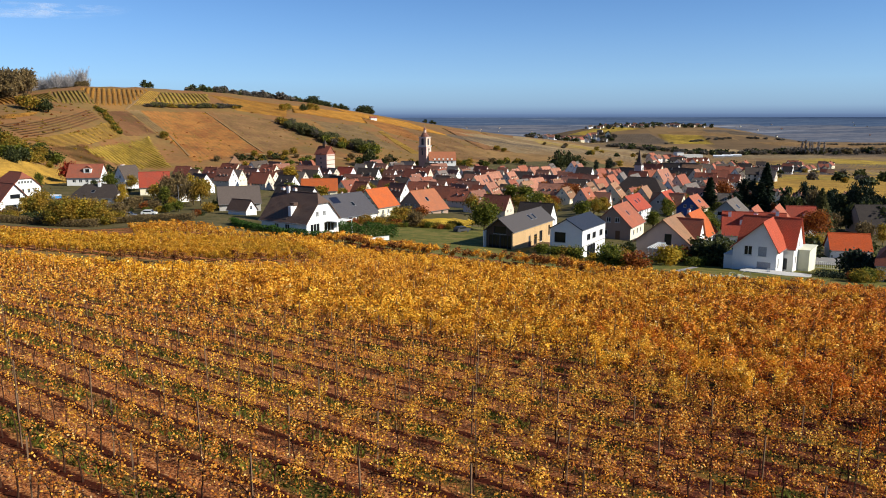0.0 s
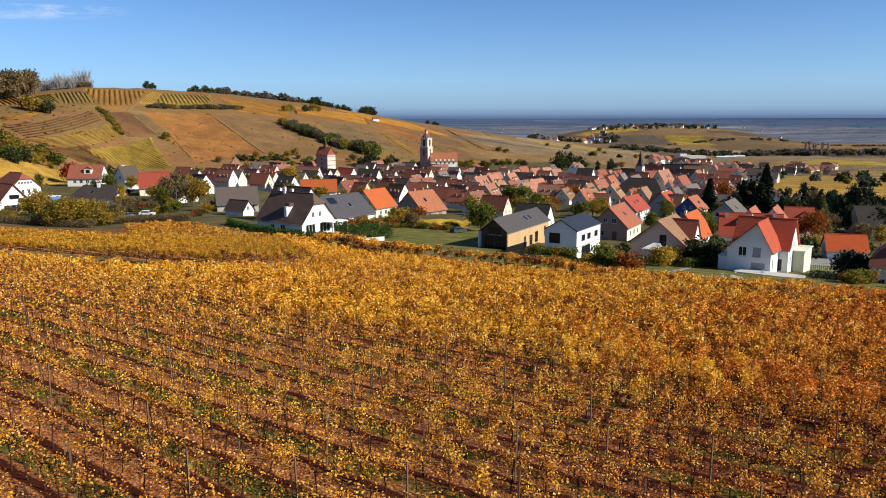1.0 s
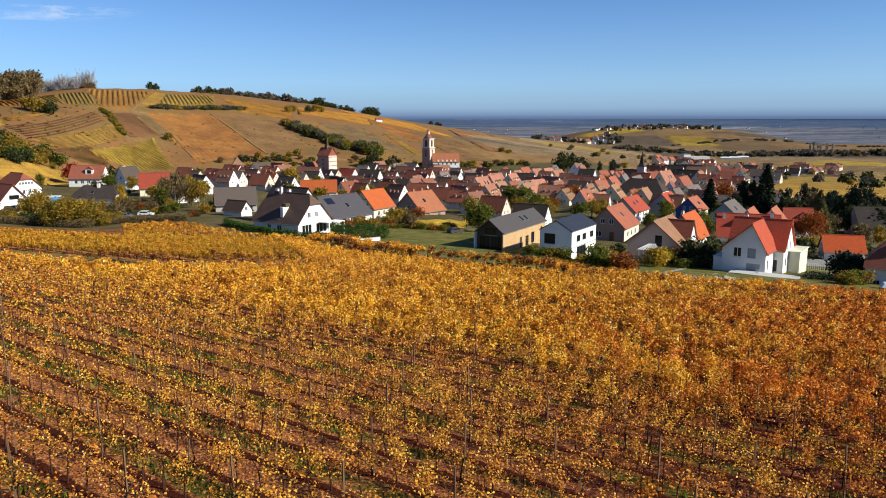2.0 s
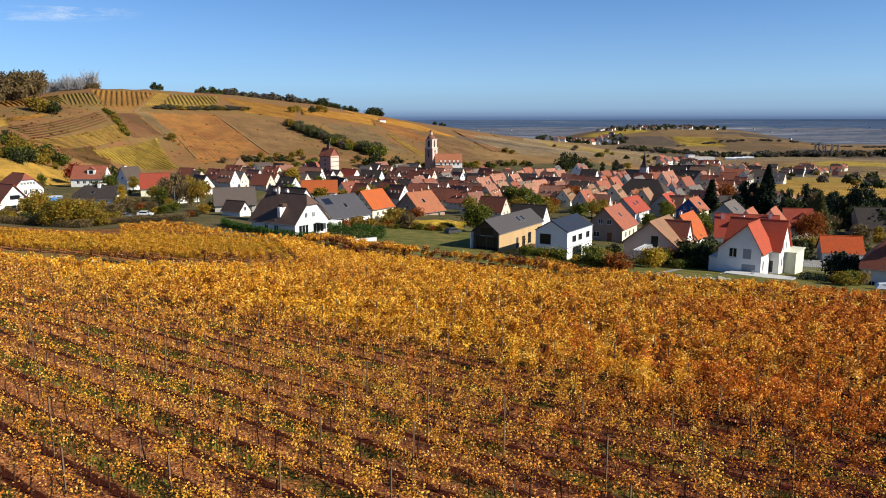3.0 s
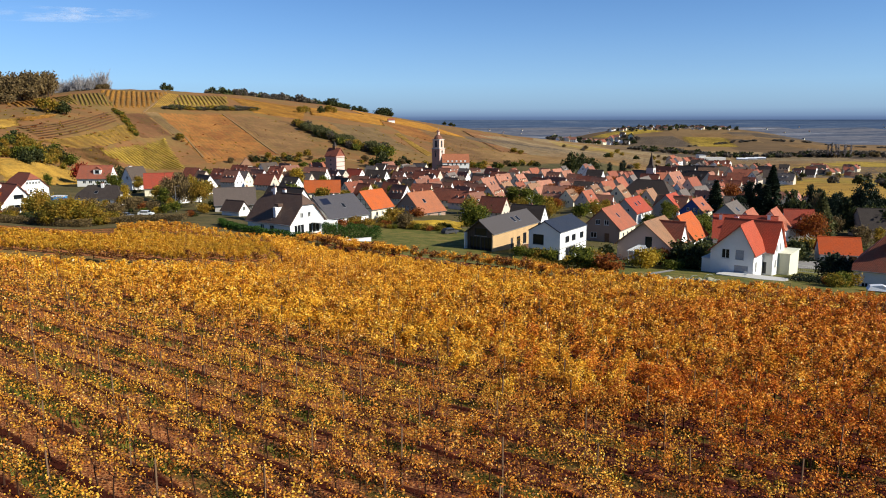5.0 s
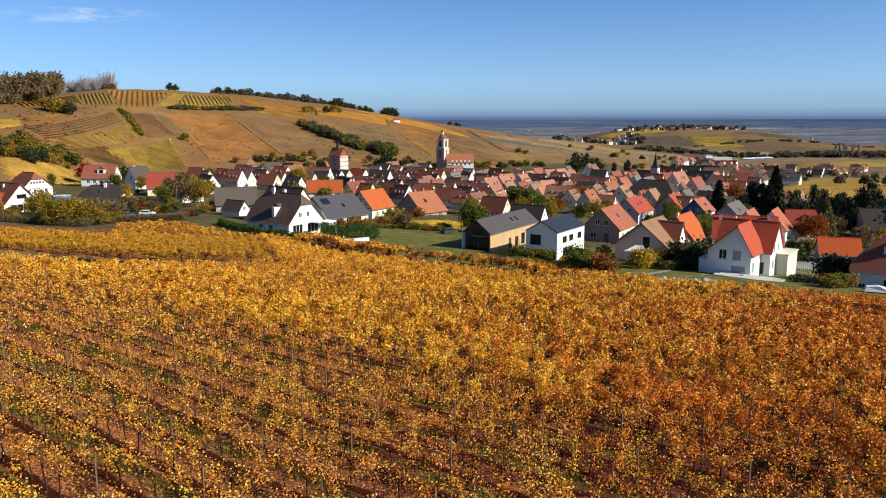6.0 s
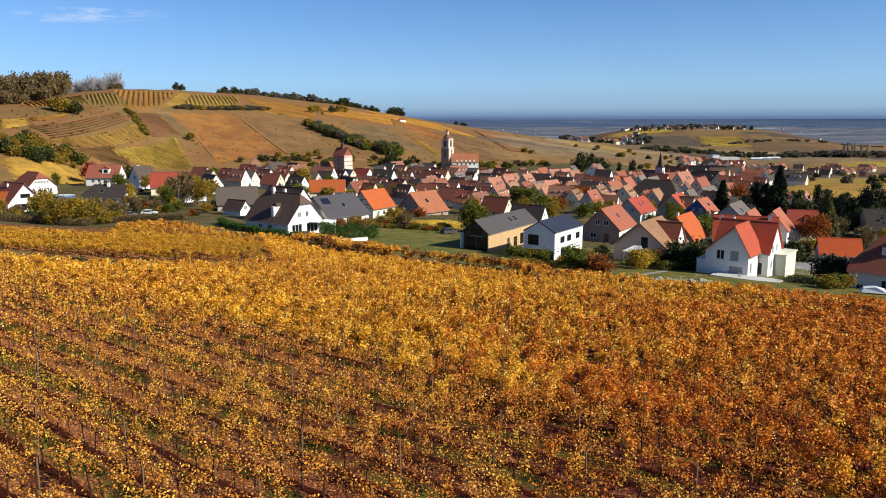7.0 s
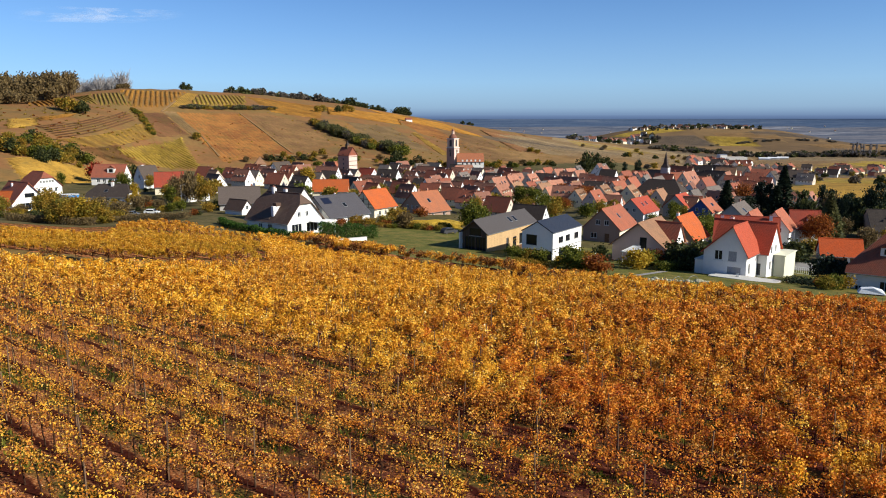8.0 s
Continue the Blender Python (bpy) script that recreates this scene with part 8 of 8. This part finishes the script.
for k in range(60):
    f = k / 59
    scrub.append((wood_rng.choice(("hill_green", "far_brown", "far_olive")), -249 + 42 * f + wood_rng.uniform(-1.5, 1.5), 626 + 110 * f + wood_rng.uniform(-4, 4), wood_rng.uniform(0.35, 0.7), 1.8))
for k in range(70):
    f = wood_rng.random()
    scrub.append((wood_rng.choice(("far_olive", "far_dark", "far_green", "brush_tree")), -150 + 210 * f + wood_rng.uniform(-8, 8), 520 + 150 * f + wood_rng.uniform(-15, 15), wood_rng.uniform(0.3, 0.8), 1.3))
woods("hillside_scrub", "low scrub and hedge lines on the vine hill", scrub, 0.3)
# dark leaves added where the lawn lies in shadow
hedge("dark evergreen bed standing in for lawn shadow between the villa and the eastern house", [(63.5, 125.5), (66.5, 122.5), (69.5, 119.5)], 1.1, 3.4, "darkgreen", 9)
low = []
for k in range(260):
    x, y = wood_rng.uniform(-310, -190), wood_rng.uniform(400, 560)
    low.append((wood_rng.choice(("gold_bush", "olive_bush", "copper_bush")), x, y, wood_rng.uniform(0.2, 0.42), 1.9))
for k in range(260):
    f = wood_rng.random()
    low.append((wood_rng.choice(("gold_bush", "olive_bush", "copper_bush")), -200 + 260 * f + wood_rng.uniform(-30, 30), 560 + 260 * f + wood_rng.uniform(-90, 150), wood_rng.uniform(0.2, 0.4), 1.9))
woods("hillside_tussocks", "low golden tussocks and stray vines on the slope", low, 0.05)
for k in range(26):
    scrub_x, scrub_y = wood_rng.uniform(-230, -204), wood_rng.uniform(340, 388)
    plant(wood_rng.choice(("far_olive", "far_dark", "far_green", "far_olive", "olive_tree_b")), scrub_x, scrub_y, wood_rng.uniform(0.6, 1.15), 1.1)
for x, y, k in ((71.6, 127.4, 2.0), (72.6, 129.0, 1.9), (70.8, 125.6, 1.5)):
    plant("yew", x, y, k, 1.0)
for k in range(40):
    x, y = wood_rng.uniform(-60, 140), wood_rng.uniform(250, 420)
    plant(wood_rng.choice(("far_olive", "far_green", "far_green", "olive_tree_b", "far_dark")), x, y, wood_rng.uniform(0.6, 1.0), 1.0)
# ---- small things: gardens, walls, vehicles, the far specks ----
pergola = thing("pergola", "white wooden garden pergola with slatted roof", "pergola", pose(42.0, 143.6, -15.6, 0, 0, -30))
for px_, py_ in ((-2, -1.6), (2, -1.6), (2, 1.6), (-2, 1.6)):
    part("post", box(px_ - 0.07, px_ + 0.07, py_ - 0.07, py_ + 0.07, -0.3, 2.3), M["frame"], pergola)
for k in range(9):
    xx = -2.2 + 4.4 * k / 8
    part("slat", flap([(xx - 0.09, -1.9, 2.35), (xx + 0.09, -1.9, 2.35)], [(0.28 * xx + 0.06, 0.2, 3.3), (0.28 * xx - 0.06, 0.2, 3.3)], 0.1), M["frame"], pergola)
part("ring_beam", joined(box(-2.3, 2.3, -1.95, -1.82, 2.2, 2.36), box(-2.3, -2.17, -1.8, 1.9, 2.2, 2.36), box(2.17, 2.3, -1.8, 1.9, 2.2, 2.36)), M["frame"], pergola)
part("ridge_board", box(-0.8, 0.8, 0.15, 0.28, 3.2, 3.34), M["frame"], pergola)

wall = thing("garden_wall", "low white retaining wall before the hedge", "wall", pose(-15.0, 152.2, ground_z(-15, 152.2), 0, 0, 33))
part("wall_body", box(-3.4, 3.4, -0.15, 0.15, -0.6, 0.5), M["white"], wall)
part("coping", box(-3.45, 3.45, -0.2, 0.2, 0.5, 0.58), M["concrete"], wall)

rock_rng = random.Random(9)
for k in range(22):
    t = k / 21
    x, y = 36.2 + 12.0 * t, 113.5 + 2.6 * t + rock_rng.uniform(-0.3, 0.3)
    r = rock_rng.uniform(0.25, 0.6)
    bm = bmesh.new()
    bmesh.ops.create_icosphere(bm, subdivisions=2, radius=r)
    for v in bm.verts:
        v.co *= 1 + 0.35 * noise.noise(v.co * 2.2 + Vector((k, 0, 0)))
        v.co.z *= 0.7
    me = bpy.data.meshes.new("boulder")
    bm.to_mesh(me)
    bm.free()
    me.materials.append(M["boulder"])
    ob = tagged(new("boulder", me), "pale rough boulder edging the lawn", "rock", "boulders of the lawn edge")
    ob.matrix_basis = pose(x, y, ground_z(x, y) + r * 0.25, 0, 0, rock_rng.uniform(0, 360))

path = link_mesh("garden_path", [(37.5, 121.0, ground_z(37.5, 121) + 0.05), (38.6, 120.6, ground_z(38.6, 120.6) + 0.05), (45.5, 131.5, ground_z(45.5, 131.5) + 0.05), (44.6, 132.2, ground_z(44.6, 132.2) + 0.05)], [(0, 1, 2, 3)], M["paving"])
tagged(path, "pale gravel garden path across the lawn", "path", kind="structure")
drive = thing("driveway", "grey paved driveway in front of the garage", "driveway", pose(80, 154, 0))
v = [(-7, -5.5), (9, -8.5), (10, 4.5), (-4, 8.0)]
part("paving", ([(a, b, ground_z(80 + a, 154 + b) + 0.12) for a, b in v] + [(a, b, ground_z(80 + a, 154 + b) - 0.5) for a, b in v], [(0, 1, 2, 3), (0, 4, 5, 1), (1, 5, 6, 2), (2, 6, 7, 3), (3, 7, 4, 0)]), M["paving"], drive)

fence = thing("metal_fence", "white metal railing beside the pale side block", "fence", pose(70.5, 140.0, ground_z(70.5, 140.0) + 0.3, 0, 0, -35))
for k in range(13):
    part("bar", box(0.35 * k - 0.02, 0.35 * k + 0.02, -0.02, 0.02, 0, 1.25), M["frame"], fence)
part("rail", joined(box(-0.1, 4.3, -0.03, 0.03, 1.25, 1.31), box(-0.1, 4.3, -0.03, 0.03, 0.1, 0.15)), M["frame"], fence)

arch_ = thing("plant_support", "thin metal garden arch at the vineyard edge", "garden arch", pose(41.0, 101.6, ground_z(41.0, 101.6), 0, 0, 20))
for k in (-1, 1):
    part("hoop", tube([(k * 1.2 + 0.9 * math.cos(a), 0, 1.0 + 0.9 * math.sin(a)) if 0 <= a <= math.pi else (k * 1.2 + 0.9 * (1 if a < 0 else -1), 0, 0) for a in (-0.1, *np.linspace(0, math.pi, 7), 3.3)], [0.025] * 9, 5), M["metal"], arch_)

chair = thing("garden_chair", "white plastic garden chair on the terrace", "chair", pose(56.2, 127.2, -14.98, 0, 0, 150))
part("seat", box(-0.25, 0.25, -0.25, 0.25, 0.42, 0.46), M["frame"], chair)
part("backrest", joined(*[box(-0.24 + 0.13 * k, -0.16 + 0.13 * k, 0.22, 0.25, 0.46, 0.95) for k in range(4)], box(-0.25, 0.25, 0.22, 0.25, 0.95, 1.02)), M["frame"], chair)
for a, b in ((-0.22, -0.22), (0.22, -0.22), (-0.22, 0.22), (0.22, 0.22)):
    part("leg", box(a - 0.02, a + 0.02, b - 0.02, b + 0.02, 0, 0.42), M["frame"], chair)

pool = thing("swimming_pool", "round garden pool under a bright blue cover", "pool", pose(-141, 262, ground_z(-141, 262)))
part("pool_wall", tube([(0, 0, -0.2), (0, 0, 1.2)], (3.2, 3.2), 20), M["poolblue"], pool)
part("pool_rim", tube([(0, 0, 1.2), (0, 0, 1.3)], (3.35, 3.35), 20), M["frame"], pool)


def car(label, x, y, yaw, paint):
    ob = thing("car", label, "car", pose(x, y, ground_z(x, y), 0, 0, yaw), "parked cars")
    prof = [(-2.1, 0.35), (2.1, 0.35), (2.15, 0.75), (1.2, 0.9), (0.6, 1.42), (-1.3, 1.45), (-2.0, 0.95)]
    n = len(prof)
    part("body", ([(a, -0.85, b) for a, b in prof] + [(a, 0.85, b) for a, b in prof], [tuple(range(n)), tuple(range(2 * n - 1, n - 1, -1))] + [(i, i + n, (i + 1) % n + n, (i + 1) % n) for i in range(n)]), M[paint], ob)
    for s in (-0.87, 0.87):
        part("side_window", box(-1.4, 0.75, s - 0.01, s + 0.01, 0.95, 1.34), M["glass"], ob)
    part("windscreen", flap([(1.16, -0.75, 0.95), (1.16, 0.75, 0.95)], [(0.66, 0.75, 1.4), (0.66, -0.75, 1.4)], 0.03), M["glass"], ob)
    for a in (-1.3, 1.3):
        for s in (-0.78, 0.78):
            v, f = tube([(a, s - 0.1, 0.32), (a, s + 0.1, 0.32)], (0.32, 0.32), 12)
            part("wheel", (v, f), M["darkframe"], ob)
    return ob


car("white car parked beside the west gardens", -122.0, 207.0, 20, "frame")
car("grey car parked beside the west gardens", -117.0, 206.0, 15, "metal")
car("white car behind the vineyard shrubs", -95.5, 203.0, 10, "frame")
car("silver car behind the vineyard shrubs", -89.0, 205.0, 5, "metal")
car("white car behind the vineyard hedge", -84.0, 207.0, 5, "frame")
car("dark car under the round green tree", 3.6, 181.0, 40, "darkframe")

sheet = thing("covered_pallet", "white plastic sheet over a garden pallet", "cover", pose(70.5, 111.5, ground_z(70.5, 111.5), 0, 0, -20))
part("pallet", box(-1.6, 1.6, -0.9, 0.9, 0, 0.3), M["wood"], sheet)
part("sheet", ([(-1.8, -1.0, 0.3), (1.8, -1.0, 0.3), (1.8, 1.0, 0.3), (-1.8, 1.0, 0.3), (-1.4, -0.7, 0.9), (0.2, -0.75, 1.15), (1.4, -0.7, 0.8), (1.4, 0.7, 0.8), (0.1, 0.75, 1.1), (-1.4, 0.7, 0.9)], [(0, 1, 6, 5, 4), (1, 2, 7, 6), (2, 3, 9, 8, 7), (3, 0, 4, 9), (4, 5, 8, 9), (5, 6, 7, 8), (3, 2, 1, 0)]), M["tarp"], sheet)

mast = thing("street_lamp", "slender grey street lamp between the gardens", "street lamp", pose(-78.0, 214, ground_z(-78, 214)))
part("pole", tube([(0, 0, -0.3), (0, 0, 7.5)], (0.09, 0.05), 8), M["metal"], mast)
part("lamp_arm", tube([(0, 0, 7.5), (0.9, 0, 7.7)], (0.04, 0.03), 6), M["metal"], mast)
part("lamp_head", box(0.7, 1.3, -0.12, 0.12, 7.6, 7.72), M["metal"], mast)
hut = thing("vineyard_hut", "tiny white hut high on the vine hill", "hut", pose(-97, 955, ground_z(-97, 955), 0, 0, 20))
part("wall_body", box(-4, 4, -3, 3, -1, 3), M["white"], hut)
part("roof", joined(flap([(-4.4, -3.4, 2.8), (4.4, -3.4, 2.8)], [(4.4, 0, 5), (-4.4, 0, 5)], 0.2), flap([(4.4, 3.4, 2.8), (-4.4, 3.4, 2.8)], [(-4.4, 0, 5), (4.4, 0, 5)], 0.2)), M["rust"], hut)

# a thin streak of high cloud, far beyond the hill
m, nt, b = shader("thin cloud", 1.0, 0.0)
b.inputs["Base Color"].default_value = (0.9, 0.9, 0.92, 1)
c = nt.nodes.new("ShaderNodeTexCoord").outputs["Generated"]
stretch = nt.nodes.new("ShaderNodeMapping")
stretch.inputs["Scale"].default_value = (3.0, 1.0, 1.2)
nt.links.new(c, stretch.inputs["Vector"])
centre = node(nt, "ShaderNodeTexGradient")
centre.gradient_type = "SPHERICAL"
mid = nt.nodes.new("ShaderNodeMapping")
mid.inputs["Location"].default_value = (-1.0, 0.0, -1.0)
mid.inputs["Scale"].default_value = (2.0, 0.0, 2.0)
nt.links.new(c, mid.inputs["Vector"])
nt.links.new(mid.outputs[0], centre.inputs["Vector"])
b.inputs["Alpha"].default_value = 0.0
nt.links.new(sums(nt, "MULTIPLY", sums(nt, "MULTIPLY", centre.outputs["Fac"], 0.55), ramp(nt, grain(nt, stretch.outputs[0], 2.2, 6), (0.4, (0, 0, 0)), (0.62, (1, 1, 1)))), b.inputs["Alpha"])
cloud = link_mesh("cloud", [(-2950, 4500, 590), (-1850, 4500, 560), (-1850, 4520, 640), (-2950, 4520, 690)], [(0, 1, 2, 3)], m)
tagged(cloud, "thin white streak of high cloud", "cloud", kind="structure")
